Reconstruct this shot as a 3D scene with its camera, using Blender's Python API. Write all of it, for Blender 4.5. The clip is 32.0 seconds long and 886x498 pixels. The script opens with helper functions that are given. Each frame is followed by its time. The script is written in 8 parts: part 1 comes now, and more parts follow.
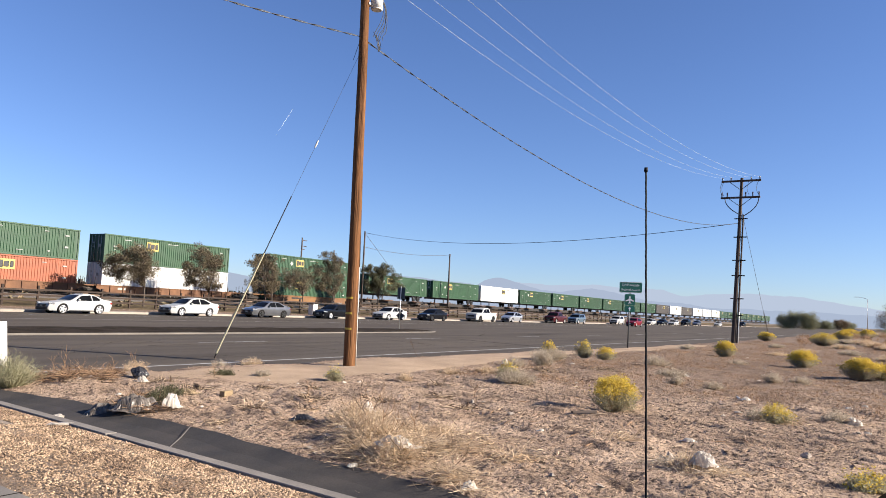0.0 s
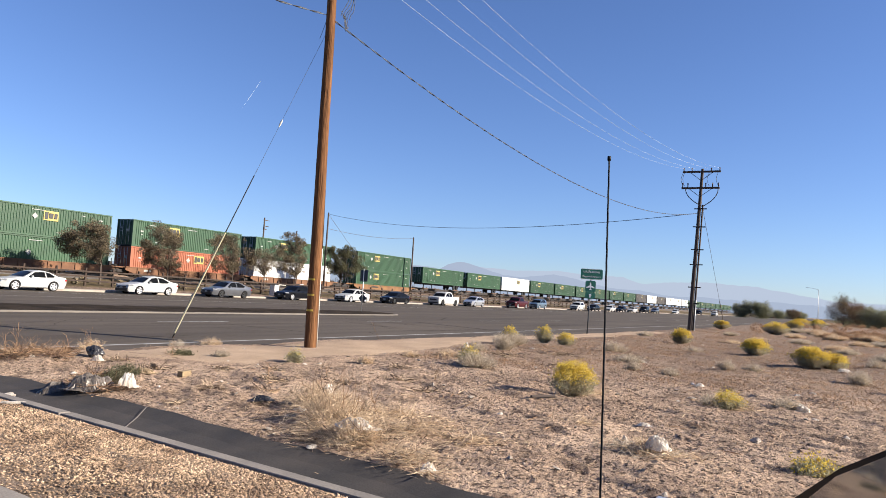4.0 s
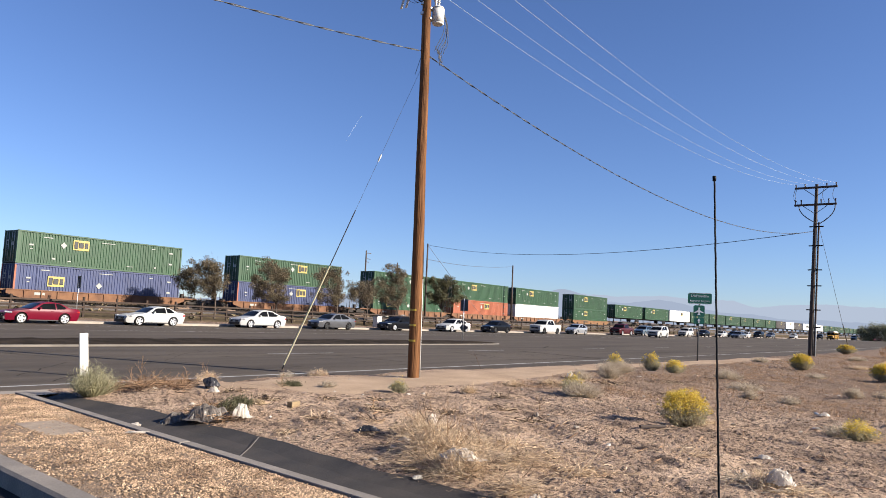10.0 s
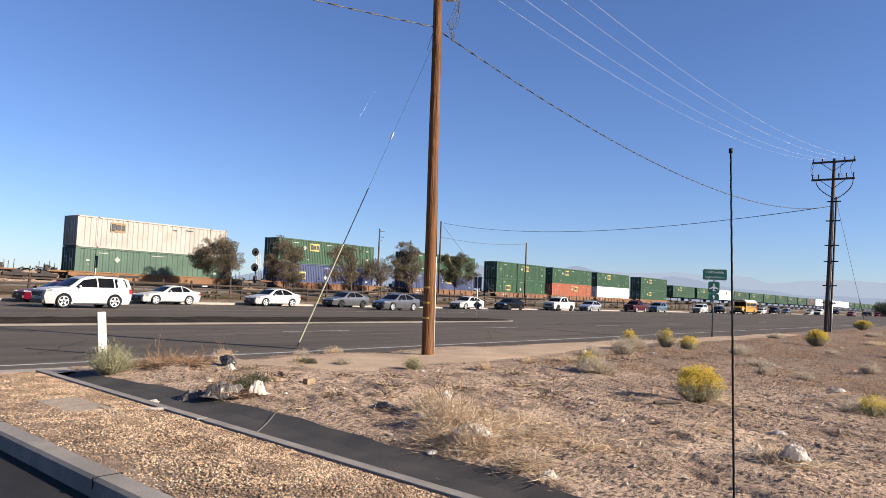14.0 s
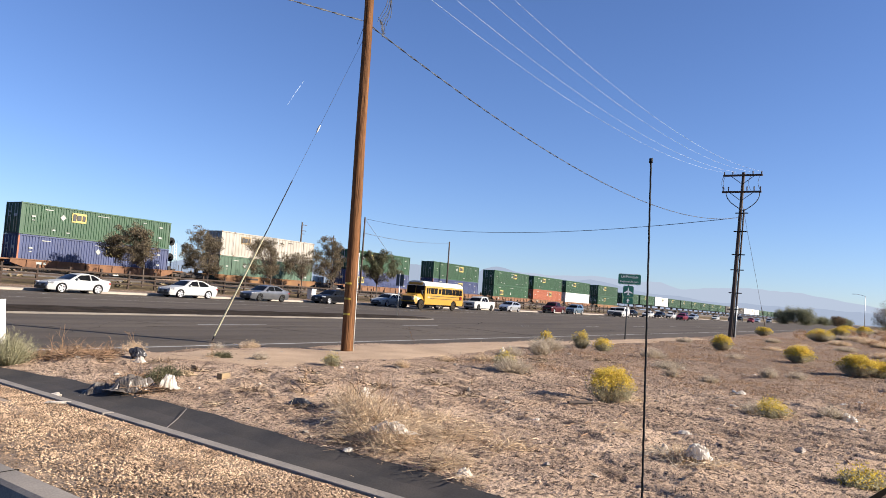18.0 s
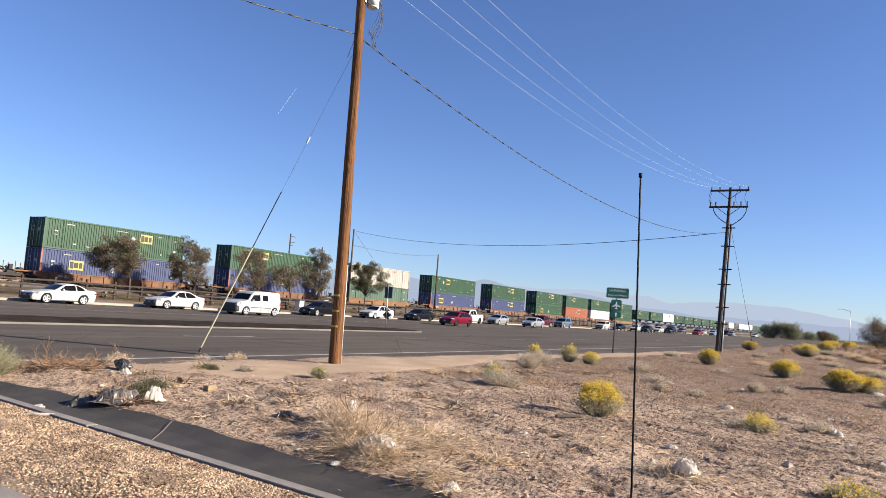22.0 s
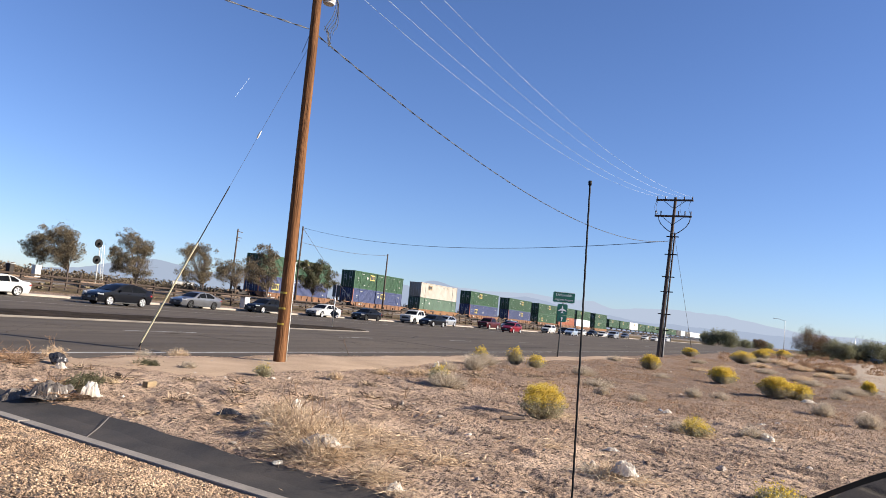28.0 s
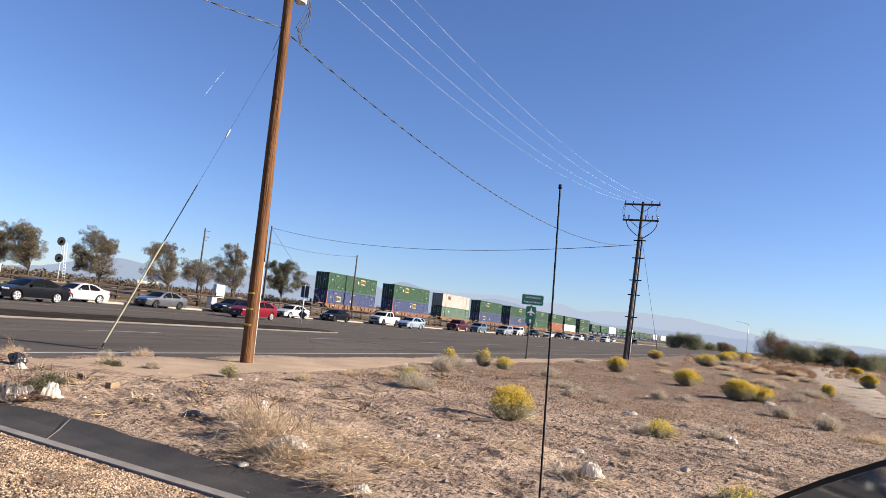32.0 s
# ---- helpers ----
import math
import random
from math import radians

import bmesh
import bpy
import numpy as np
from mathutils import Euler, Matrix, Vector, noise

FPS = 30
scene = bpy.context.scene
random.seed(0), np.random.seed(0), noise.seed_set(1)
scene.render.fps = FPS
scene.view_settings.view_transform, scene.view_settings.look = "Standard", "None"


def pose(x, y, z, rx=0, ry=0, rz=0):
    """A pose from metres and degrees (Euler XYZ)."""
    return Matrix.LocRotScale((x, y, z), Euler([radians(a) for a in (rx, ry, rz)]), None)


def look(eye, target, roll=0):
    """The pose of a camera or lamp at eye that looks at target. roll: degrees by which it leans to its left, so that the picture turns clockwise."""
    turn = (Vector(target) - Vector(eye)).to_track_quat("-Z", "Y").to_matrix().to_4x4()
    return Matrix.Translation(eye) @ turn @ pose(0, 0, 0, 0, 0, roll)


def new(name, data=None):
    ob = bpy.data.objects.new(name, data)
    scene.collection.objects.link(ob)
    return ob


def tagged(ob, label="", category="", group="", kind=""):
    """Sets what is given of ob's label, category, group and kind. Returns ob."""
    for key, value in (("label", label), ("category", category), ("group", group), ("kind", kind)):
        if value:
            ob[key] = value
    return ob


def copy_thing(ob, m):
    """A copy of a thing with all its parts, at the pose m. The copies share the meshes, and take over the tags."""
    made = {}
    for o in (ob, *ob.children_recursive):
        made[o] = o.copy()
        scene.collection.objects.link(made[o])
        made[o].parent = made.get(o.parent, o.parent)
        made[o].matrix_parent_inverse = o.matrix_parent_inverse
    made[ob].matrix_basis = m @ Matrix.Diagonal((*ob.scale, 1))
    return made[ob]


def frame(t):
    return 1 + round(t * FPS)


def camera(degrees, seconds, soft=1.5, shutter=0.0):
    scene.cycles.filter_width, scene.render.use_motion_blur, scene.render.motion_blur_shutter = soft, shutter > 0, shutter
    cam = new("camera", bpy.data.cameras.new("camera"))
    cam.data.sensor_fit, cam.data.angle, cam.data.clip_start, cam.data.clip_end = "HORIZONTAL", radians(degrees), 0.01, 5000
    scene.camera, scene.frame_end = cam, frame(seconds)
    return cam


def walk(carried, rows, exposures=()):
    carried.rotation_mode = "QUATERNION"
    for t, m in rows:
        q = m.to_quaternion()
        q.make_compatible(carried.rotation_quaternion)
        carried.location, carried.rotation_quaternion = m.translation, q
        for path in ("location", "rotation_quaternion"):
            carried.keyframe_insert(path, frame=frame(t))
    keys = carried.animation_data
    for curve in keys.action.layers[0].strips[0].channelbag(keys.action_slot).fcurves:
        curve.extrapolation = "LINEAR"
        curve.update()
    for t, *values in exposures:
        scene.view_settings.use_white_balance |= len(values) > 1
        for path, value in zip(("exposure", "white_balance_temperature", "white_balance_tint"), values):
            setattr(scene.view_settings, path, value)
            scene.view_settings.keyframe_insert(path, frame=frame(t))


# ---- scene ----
EYE = 1.5
cam = camera(62.44, 32.0, 0.5)
PATH = [
    (0.0, pose(0.003, -0.005, EYE + 0.002, 94.69, -2.64, -58.36)),
    (0.5, pose(-0.001, -0.006, EYE + 0.002, 94.57, -2.65, -58.87)),
    (1.0, pose(-0.000, -0.006, EYE - 0.000, 94.60, -2.74, -59.20)),
    (1.5, pose(0.002, -0.003, EYE + 0.001, 94.59, -2.78, -59.47)),
    (2.0, pose(0.006, -0.003, EYE + 0.002, 94.50, -2.88, -59.78)),
    (2.5, pose(0.005, -0.003, EYE + 0.002, 94.35, -3.13, -60.11)),
    (3.0, pose(0.003, -0.003, EYE + 0.001, 94.13, -3.40, -60.51)),
    (3.5, pose(-0.001, -0.005, EYE + 0.002, 93.76, -3.62, -60.92)),
    (5.5, pose(-0.000, -0.010, EYE + 0.001, 93.43, -3.46, -61.80)),
    (6.0, pose(0.004, -0.004, EYE + 0.001, 94.10, -3.23, -61.28)),
    (6.5, pose(0.003, -0.003, EYE + 0.002, 94.66, -3.19, -60.79)),
    (7.0, pose(0.003, -0.004, EYE + 0.003, 94.95, -3.29, -60.49)),
    (7.5, pose(0.008, -0.002, EYE + 0.002, 94.94, -3.30, -60.38)),
    (8.0, pose(0.007, -0.003, EYE + 0.001, 94.82, -3.31, -59.99)),
    (8.5, pose(0.005, -0.005, EYE + 0.002, 94.66, -3.32, -59.04)),
    (9.0, pose(-0.002, -0.004, EYE + 0.002, 94.68, -3.24, -57.45)),
    (9.5, pose(-0.004, -0.004, EYE + 0.002, 94.96, -2.96, -55.41)),
    (10.0, pose(-0.002, -0.006, EYE + 0.003, 95.39, -2.58, -53.42)),
    (10.5, pose(-0.002, -0.005, EYE + 0.001, 95.90, -2.28, -51.64)),
    (11.0, pose(0.000, -0.004, EYE + 0.001, 96.22, -1.96, -50.44)),
    (11.5, pose(0.002, -0.004, EYE + 0.001, 96.24, -1.86, -49.82)),
    (12.0, pose(0.004, -0.002, EYE + 0.001, 96.02, -1.80, -49.64)),
    (12.5, pose(0.007, -0.003, EYE - 0.000, 95.63, -1.74, -49.77)),
    (13.0, pose(0.010, -0.003, EYE - 0.000, 95.07, -1.73, -50.17)),
    (13.5, pose(0.007, -0.003, EYE - 0.000, 94.33, -1.94, -51.02)),
    (14.0, pose(0.003, -0.003, EYE - 0.003, 93.60, -2.31, -52.35)),
    (14.5, pose(-0.006, -0.002, EYE - 0.004, 92.97, -2.90, -54.02)),
    (15.0, pose(-0.001, 0.002, EYE - 0.003, 92.60, -3.36, -55.72)),
    (15.5, pose(0.008, 0.004, EYE - 0.002, 92.57, -3.76, -57.02)),
    (17.5, pose(0.007, 0.003, EYE - 0.000, 93.61, -3.98, -58.40)),
    (18.0, pose(0.005, 0.004, EYE - 0.001, 93.74, -3.92, -58.49)),
    (18.5, pose(0.004, 0.003, EYE - 0.001, 93.75, -3.96, -58.55)),
    (19.0, pose(0.001, 0.002, EYE - 0.002, 93.76, -3.90, -58.63)),
    (19.5, pose(0.005, 0.004, EYE - 0.001, 93.83, -3.92, -58.80)),
    (20.0, pose(0.003, 0.005, EYE - 0.001, 94.03, -3.97, -59.05)),
    (20.5, pose(0.002, 0.006, EYE - 0.001, 94.26, -4.01, -59.25)),
    (21.0, pose(0.004, 0.002, EYE + 0.001, 94.47, -4.10, -59.34)),
    (21.5, pose(0.007, 0.004, EYE + 0.001, 94.67, -4.21, -59.37)),
    (22.0, pose(0.005, 0.008, EYE + 0.000, 94.79, -4.26, -59.40)),
    (22.5, pose(-0.002, 0.006, EYE + 0.000, 94.86, -4.31, -59.45)),
    (23.0, pose(0.004, 0.004, EYE + 0.000, 94.96, -4.41, -59.55)),
    (23.5, pose(0.006, 0.005, EYE + 0.001, 95.00, -4.53, -59.64)),
    (24.0, pose(-0.002, 0.008, EYE + 0.000, 95.04, -4.76, -59.76)),
    (24.5, pose(-0.001, 0.004, EYE + 0.000, 95.10, -4.90, -59.95)),
    (25.0, pose(-0.005, 0.001, EYE - 0.001, 95.17, -5.09, -60.24)),
    (25.5, pose(-0.006, 0.002, EYE + 0.000, 95.33, -5.22, -60.61)),
    (27.5, pose(-0.011, 0.003, EYE + 0.001, 95.37, -5.49, -62.58)),
    (28.0, pose(-0.008, 0.006, EYE - 0.001, 95.20, -5.61, -63.49)),
    (28.5, pose(-0.006, 0.005, EYE - 0.003, 95.12, -5.69, -64.31)),
    (29.0, pose(-0.005, 0.001, EYE - 0.002, 95.12, -5.79, -64.89)),
    (29.5, pose(-0.011, 0.004, EYE - 0.003, 95.25, -5.84, -65.21)),
    (30.0, pose(-0.010, 0.006, EYE - 0.003, 95.40, -5.87, -65.34)),
    (30.5, pose(-0.010, 0.003, EYE - 0.001, 95.48, -5.91, -65.45)),
    (31.0, pose(-0.011, 0.002, EYE - 0.002, 95.51, -5.96, -65.56)),
    (31.5, pose(-0.010, 0.004, EYE + 0.000, 95.53, -5.98, -65.76)),
    (32.0, pose(-0.011, 0.007, EYE - 0.001, 95.57, -5.96, -65.91)),
]
EXPOSURE = 1.45
walk(cam, PATH, [(t, EXPOSURE + d) for t, d in ((0, 0), (8.5, 0), (10, -0.09), (11, -0.18), (13, -0.20), (14, -0.11), (15.3, 0), (32, 0))])

# world and sun: clear late-afternoon desert sky
SUN_AZ = (0.33, -0.944)          # towards the sun, in plan
SUN_EL = 24.0
world = bpy.data.worlds.new("sky")
scene.world = world
world.use_nodes = True
wn = world.node_tree
sky = wn.nodes.new("ShaderNodeTexSky")
sky.sky_type = "NISHITA"
sky.sun_disc = False
sky.sun_elevation = radians(SUN_EL)
sky.sun_rotation = math.atan2(SUN_AZ[0], SUN_AZ[1])
sky.altitude = 800
sky.air_density, sky.dust_density, sky.ozone_density = 1.0, 0.35, 2.6
wn.nodes["Background"].inputs[1].default_value = 0.050
blue = wn.nodes.new("ShaderNodeVectorMath")      # the deep blue of dry high-desert air
blue.operation = "MULTIPLY"
blue.inputs[1].default_value = (0.79, 0.895, 1.215)
wn.links.new(sky.outputs[0], blue.inputs[0])
wn.links.new(blue.outputs[0], wn.nodes["Background"].inputs[0])
sun = new("sun", bpy.data.lights.new("sun", "SUN"))
sun.data.energy, sun.data.angle, sun.data.color = 5.0, radians(0.53), (1.0, 0.90, 0.77)
sun.matrix_world = look((SUN_AZ[0] * 50, SUN_AZ[1] * 50, 50 * math.tan(radians(SUN_EL))), (0, 0, 0))
scene.view_settings.exposure = EXPOSURE

# ---- materials ----
def surf(name, c1, c2=None, scale=4.0, fine=60.0, rough=0.7, metal=0.0, bump=0.2, depth=0.01, vary=0.12,
         coat=0.0, island=0.0, objrand=0.0, spec=0.5, stretch=None, thin=0.0):
    """A two-scale procedural surface: blotches of c1 and c2, a fine grain, and a fine relief."""
    m = bpy.data.materials.new(name)
    m.use_nodes = True
    t = m.node_tree
    b = t.nodes["Principled BSDF"]
    co = t.nodes.new("ShaderNodeTexCoord")
    n1 = t.nodes.new("ShaderNodeTexNoise")
    n1.inputs["Scale"].default_value, n1.inputs["Detail"].default_value = scale, 6
    n2 = t.nodes.new("ShaderNodeTexNoise")
    n2.inputs["Scale"].default_value, n2.inputs["Detail"].default_value = fine, 4
    place = co.outputs["Object"]
    if stretch:
        mp = t.nodes.new("ShaderNodeMapping")
        mp.inputs["Scale"].default_value = stretch
        t.links.new(place, mp.inputs["Vector"])
        place = mp.outputs[0]
    for n in (n1, n2):
        t.links.new(place, n.inputs["Vector"])
    r = t.nodes.new("ShaderNodeMapRange")
    r.inputs[1].default_value, r.inputs[2].default_value = 0.35, 0.65
    t.links.new(n1.outputs["Fac"], r.inputs[0])
    mix = t.nodes.new("ShaderNodeMix")
    mix.data_type = "RGBA"
    mix.inputs[6].default_value, mix.inputs[7].default_value = (*c1, 1), (*(c2 or c1), 1)
    t.links.new(r.outputs[0], mix.inputs[0])
    g = t.nodes.new("ShaderNodeMapRange")
    g.inputs[1].default_value, g.inputs[2].default_value = 0.25, 0.75
    g.inputs[3].default_value, g.inputs[4].default_value = 1 - vary, 1 + vary
    t.links.new(n2.outputs["Fac"], g.inputs[0])
    val = g.outputs[0]
    for amount, node, out in ((island, "ShaderNodeNewGeometry", "Random Per Island"), (objrand, "ShaderNodeObjectInfo", "Random")):
        if amount:
            src = t.nodes.new(node)
            q = t.nodes.new("ShaderNodeMapRange")
            q.inputs[3].default_value, q.inputs[4].default_value = 1 - amount, 1 + amount
            t.links.new(src.outputs[out], q.inputs[0])
            mm = t.nodes.new("ShaderNodeMath")
            mm.operation = "MULTIPLY"
            t.links.new(val, mm.inputs[0])
            t.links.new(q.outputs[0], mm.inputs[1])
            val = mm.outputs[0]
    sc = t.nodes.new("ShaderNodeVectorMath")
    sc.operation = "SCALE"
    t.links.new(mix.outputs[2], sc.inputs[0])
    t.links.new(val, sc.inputs["Scale"])
    t.links.new(sc.outputs[0], b.inputs["Base Color"])
    b.inputs["Roughness"].default_value, b.inputs["Metallic"].default_value = rough, metal
    b.inputs["Coat Weight"].default_value, b.inputs["Coat Roughness"].default_value = coat, 0.06
    b.inputs["Specular IOR Level"].default_value = spec
    if bump:
        bp = t.nodes.new("ShaderNodeBump")
        bp.inputs["Strength"].default_value, bp.inputs["Distance"].default_value = bump, depth
        t.links.new(n2.outputs["Fac"], bp.inputs["Height"])
        t.links.new(bp.outputs[0], b.inputs["Normal"])
    if thin:      # leaves and blades let some light through
        tl_ = t.nodes.new("ShaderNodeBsdfTranslucent")
        t.links.new(sc.outputs[0], tl_.inputs["Color"])
        ms_ = t.nodes.new("ShaderNodeMixShader")
        ms_.inputs[0].default_value = thin
        t.links.new(b.outputs[0], ms_.inputs[1])
        t.links.new(tl_.outputs[0], ms_.inputs[2])
        t.links.new(ms_.outputs[0], t.nodes["Material Output"].inputs[0])
    return m


def paint(name, c):
    if max(c) < 0.1:
        return surf(name, c, tuple(v * 0.9 for v in c), 1.5, 300, 0.22, 0.0, 0.0, vary=0.03, coat=0.04, spec=0.16)
    return surf(name, c, tuple(v * 0.93 for v in c), 1.5, 300, 0.35, 0.0, 0.0, vary=0.03, coat=0.10, spec=0.2)


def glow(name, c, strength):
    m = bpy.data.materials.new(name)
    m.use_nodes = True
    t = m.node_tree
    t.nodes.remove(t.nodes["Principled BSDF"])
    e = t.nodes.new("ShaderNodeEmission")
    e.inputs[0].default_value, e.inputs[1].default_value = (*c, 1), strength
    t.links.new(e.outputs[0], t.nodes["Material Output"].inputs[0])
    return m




def dirt_material():
    """Sandy dirt, browner away from the ditch with clod shade painted in: large patches, mid-size mottling, dark crumbs
    and pale straw specks, with two reliefs.
    """
    m = surf("sandy_dirt", (0.510, 0.367, 0.257), (0.365, 0.252, 0.171), 0.55, 85, 0.95, 0, 1.0, 0.022, 0.24, spec=0.2)
    t = m.node_tree
    b = t.nodes["Principled BSDF"]
    co = next(n for n in t.nodes if n.type == "TEX_COORD")
    colour = b.inputs["Base Color"].links[0].from_socket

    def grain(scale, lo, hi, detail=4):
        n = t.nodes.new("ShaderNodeTexNoise")
        n.inputs["Scale"].default_value, n.inputs["Detail"].default_value = scale, detail
        t.links.new(co.outputs["Object"], n.inputs["Vector"])
        r = t.nodes.new("ShaderNodeMapRange")
        r.inputs[1].default_value, r.inputs[2].default_value = lo, hi
        t.links.new(n.outputs["Fac"], r.inputs[0])
        return n, r.outputs[0]

    def over(base, fac, c):
        x = t.nodes.new("ShaderNodeMix")
        x.data_type = "RGBA"
        t.links.new(fac, x.inputs[0])
        t.links.new(base, x.inputs[6])
        x.inputs[7].default_value = (*c, 1)
        return x.outputs[2]
    _, fp = grain(0.33, 0.46, 0.80, 5)
    colour = over(colour, fp, (0.255, 0.170, 0.115))
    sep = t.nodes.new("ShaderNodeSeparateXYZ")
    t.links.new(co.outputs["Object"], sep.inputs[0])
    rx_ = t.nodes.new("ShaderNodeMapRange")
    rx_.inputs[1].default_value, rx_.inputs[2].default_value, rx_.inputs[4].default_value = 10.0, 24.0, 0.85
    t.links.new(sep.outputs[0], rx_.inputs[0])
    colour = over(colour, rx_.outputs[0], (0.180, 0.124, 0.090))      # browner further out, the low-sun shade of clods and ruts put into the colour
    mid, f1 = grain(2.3, 0.51, 0.70, 9)
    colour = over(colour, f1, (0.148, 0.100, 0.071))
    _, f0 = grain(13, 0.545, 0.655, 6)
    colour = over(colour, f0, (0.098, 0.066, 0.047))
    _, f2 = grain(38, 0.585, 0.665)
    colour = over(colour, f2, (0.060, 0.041, 0.030))
    _, f3 = grain(55, 0.645, 0.70)
    colour = over(colour, f3, (0.56, 0.45, 0.32))
    t.links.new(colour, b.inputs["Base Color"])
    old = b.inputs["Normal"].links[0].from_node
    bp = t.nodes.new("ShaderNodeBump")
    bp.inputs["Strength"].default_value, bp.inputs["Distance"].default_value = 1.0, 0.075
    m6, _ = grain(14.0, 0, 1, 6)
    t.links.new(m6.outputs["Fac"], bp.inputs["Height"])
    t.links.new(old.outputs[0], bp.inputs["Normal"])
    t.links.new(bp.outputs[0], b.inputs["Normal"])
    return m


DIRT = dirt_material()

SCRUB = surf("scrub_plain", (0.128, 0.093, 0.0545), (0.07, 0.0545, 0.032), 0.12, 1.5, 0.95, 0, 0.6, 0.3, 0.3, spec=0.1)
ASPHALT = surf("worn_asphalt", (0.099, 0.0815, 0.065), (0.061, 0.0508, 0.0415), 0.9, 60, 0.85, 0, 0.5, 0.006, 0.25, spec=0.12, stretch=(0.06, 1.0, 1.0))
# dark driveway asphalt, darkened further to stand in for the car's shade
ASPHALT_SHADED = surf("dark_asphalt", (0.02, 0.0192, 0.019), (0.0125, 0.012, 0.012), 1.6, 70, 0.8, 0, 0.5, 0.005, 0.2, spec=0.2)
DITCH = surf("dusty_ditch_asphalt", (0.036, 0.034, 0.033), (0.058, 0.051, 0.046), 1.8, 70, 0.85, 0, 0.5, 0.005, 0.22, spec=0.2)
TAR = surf("tar_seal", (0.020, 0.018, 0.017), None, 2, 50, 0.95, 0, 0.2, spec=0.05)
KERB_OLD = surf("old_kerb_concrete", (0.135, 0.117, 0.098), (0.092, 0.080, 0.068), 0.8, 60, 0.9, 0, 0.4, 0.006, 0.2)
CONCRETE = surf("weathered_concrete", (0.285, 0.245, 0.200), (0.215, 0.186, 0.155), 1.4, 60, 0.9, 0, 0.4, 0.006, 0.15)
CONCRETE_GREY = surf("grey_concrete", (0.215, 0.188, 0.160), (0.150, 0.132, 0.114), 2.4, 60, 0.9, 0, 0.4, 0.006, 0.18)
GRAVEL_BED = surf("gravel_fines", (0.225, 0.158, 0.105), (0.09, 0.062, 0.04), 5, 45, 0.95, 0, 1.0, 0.03, 0.35)
PEBBLE = surf("tan_pebbles", (0.395, 0.276, 0.176), (0.175, 0.112, 0.068), 3.0, 90, 0.85, 0, 0.3, 0.004, 0.15, island=0.55)
LINE = surf("worn_white_paint", (0.3834, 0.3765, 0.3621), (0.2507, 0.2473, 0.2439), 1.8, 60, 0.8, 0, 0.3, 0.003, 0.2)
MEDIAN_SOIL = surf("median_soil", (0.039, 0.03075, 0.02475), (0.0195, 0.01575, 0.01275), 1.2, 30, 1.0, 0, 0.7, 0.03, 0.25, spec=0.03)
BALLAST = surf("ballast", (0.1248, 0.108, 0.0952), (0.0816, 0.06888, 0.06232), 1.3, 22, 0.95, 0, 1.0, 0.06, 0.4)
RAIL_STEEL = surf("rail_steel", (0.16, 0.11, 0.08), (0.10, 0.07, 0.05), 3, 60, 0.5, 0.6, 0.2)
WOOD_POLE = surf("brown_pole_wood", (0.165, 0.077, 0.034), (0.072, 0.034, 0.016), 9, 46, 0.9, 0, 0.9, 0.02, 0.5, spec=0.12, stretch=(1.0, 1.0, 0.05))
WOOD_DARK = surf("dark_pole_wood", (0.060, 0.040, 0.031), (0.036, 0.026, 0.021), 2.0, 40, 0.85, 0, 0.4, 0.01, 0.2)
FENCE_WOOD = surf("fence_wood", (0.0432, 0.0256, 0.0168), (0.0248, 0.016, 0.0116), 2.0, 50, 0.9, 0, 0.4, 0.01, 0.2, objrand=0.2)
GALV = surf("galvanised", (0.50, 0.50, 0.50), (0.40, 0.41, 0.42), 5, 60, 0.45, 0.7, 0.1)
GREY_PAINT = surf("light_grey_enamel", (0.54, 0.54, 0.522), (0.468, 0.468, 0.45), 3, 60, 0.5, 0, 0.1)
WHITE_PAINT = surf("off_white_paint", (0.607, 0.59, 0.541), (0.525, 0.5, 0.451), 3, 60, 0.6, 0, 0.1)
YELLOW_GUARD = surf("yellow_plastic", (0.50, 0.46, 0.30), (0.43, 0.39, 0.25), 3, 60, 0.5, 0, 0.1)
BAND_YELLOW = surf("yellow_band_film", (0.42, 0.30, 0.03), (0.34, 0.24, 0.03), 6, 60, 0.5, 0, 0.0)
CERAMIC = surf("brown_ceramic", (0.05, 0.035, 0.03), None, 3, 60, 0.25, 0, 0.0)
WIRE_DARK = surf("weathered_cable", (0.018, 0.018, 0.021), (0.032, 0.033, 0.038), 5, 60, 0.6, 0, 0.1)
WIRE_BRIGHT = surf("aluminium_wire", (0.44, 0.46, 0.50), None, 3, 60, 0.35, 0.2, 0.0)
WIRE_STEEL = surf("steel_strand", (0.11, 0.115, 0.125), None, 3, 60, 0.4, 0.5, 0.0)
WIRE_SERVICE = surf("bare_neutral_strand", (0.13, 0.145, 0.17), (0.08, 0.09, 0.11), 5, 60, 0.5, 0, 0.0)
BLACK = surf("black_metal", (0.006, 0.006, 0.007), None, 3, 60, 0.6, 0, 0.1, spec=0.15)
RUBBER = surf("tyre_rubber", (0.013, 0.012, 0.012), (0.021, 0.019, 0.018), 4, 90, 0.9, 0, 0.2, spec=0.12)
RIM = surf("alloy_rim", (0.62, 0.62, 0.63), (0.52, 0.52, 0.53), 4, 90, 0.3, 0.6, 0.0)
RIM_TAN = surf("dusty_tan_rim", (0.055, 0.043, 0.031), (0.028, 0.023, 0.018), 9, 90, 0.8, 0, 0.0, spec=0.1)
RIM_DARK = surf("dark_rim", (0.04, 0.04, 0.04), None, 4, 90, 0.35, 0.4, 0.0)
GLASS = surf("tinted_glass", (0.005, 0.0055, 0.006), (0.007, 0.0075, 0.008), 2, 40, 0.05, 0, 0.0, vary=0.05, coat=0.0, spec=0.22)
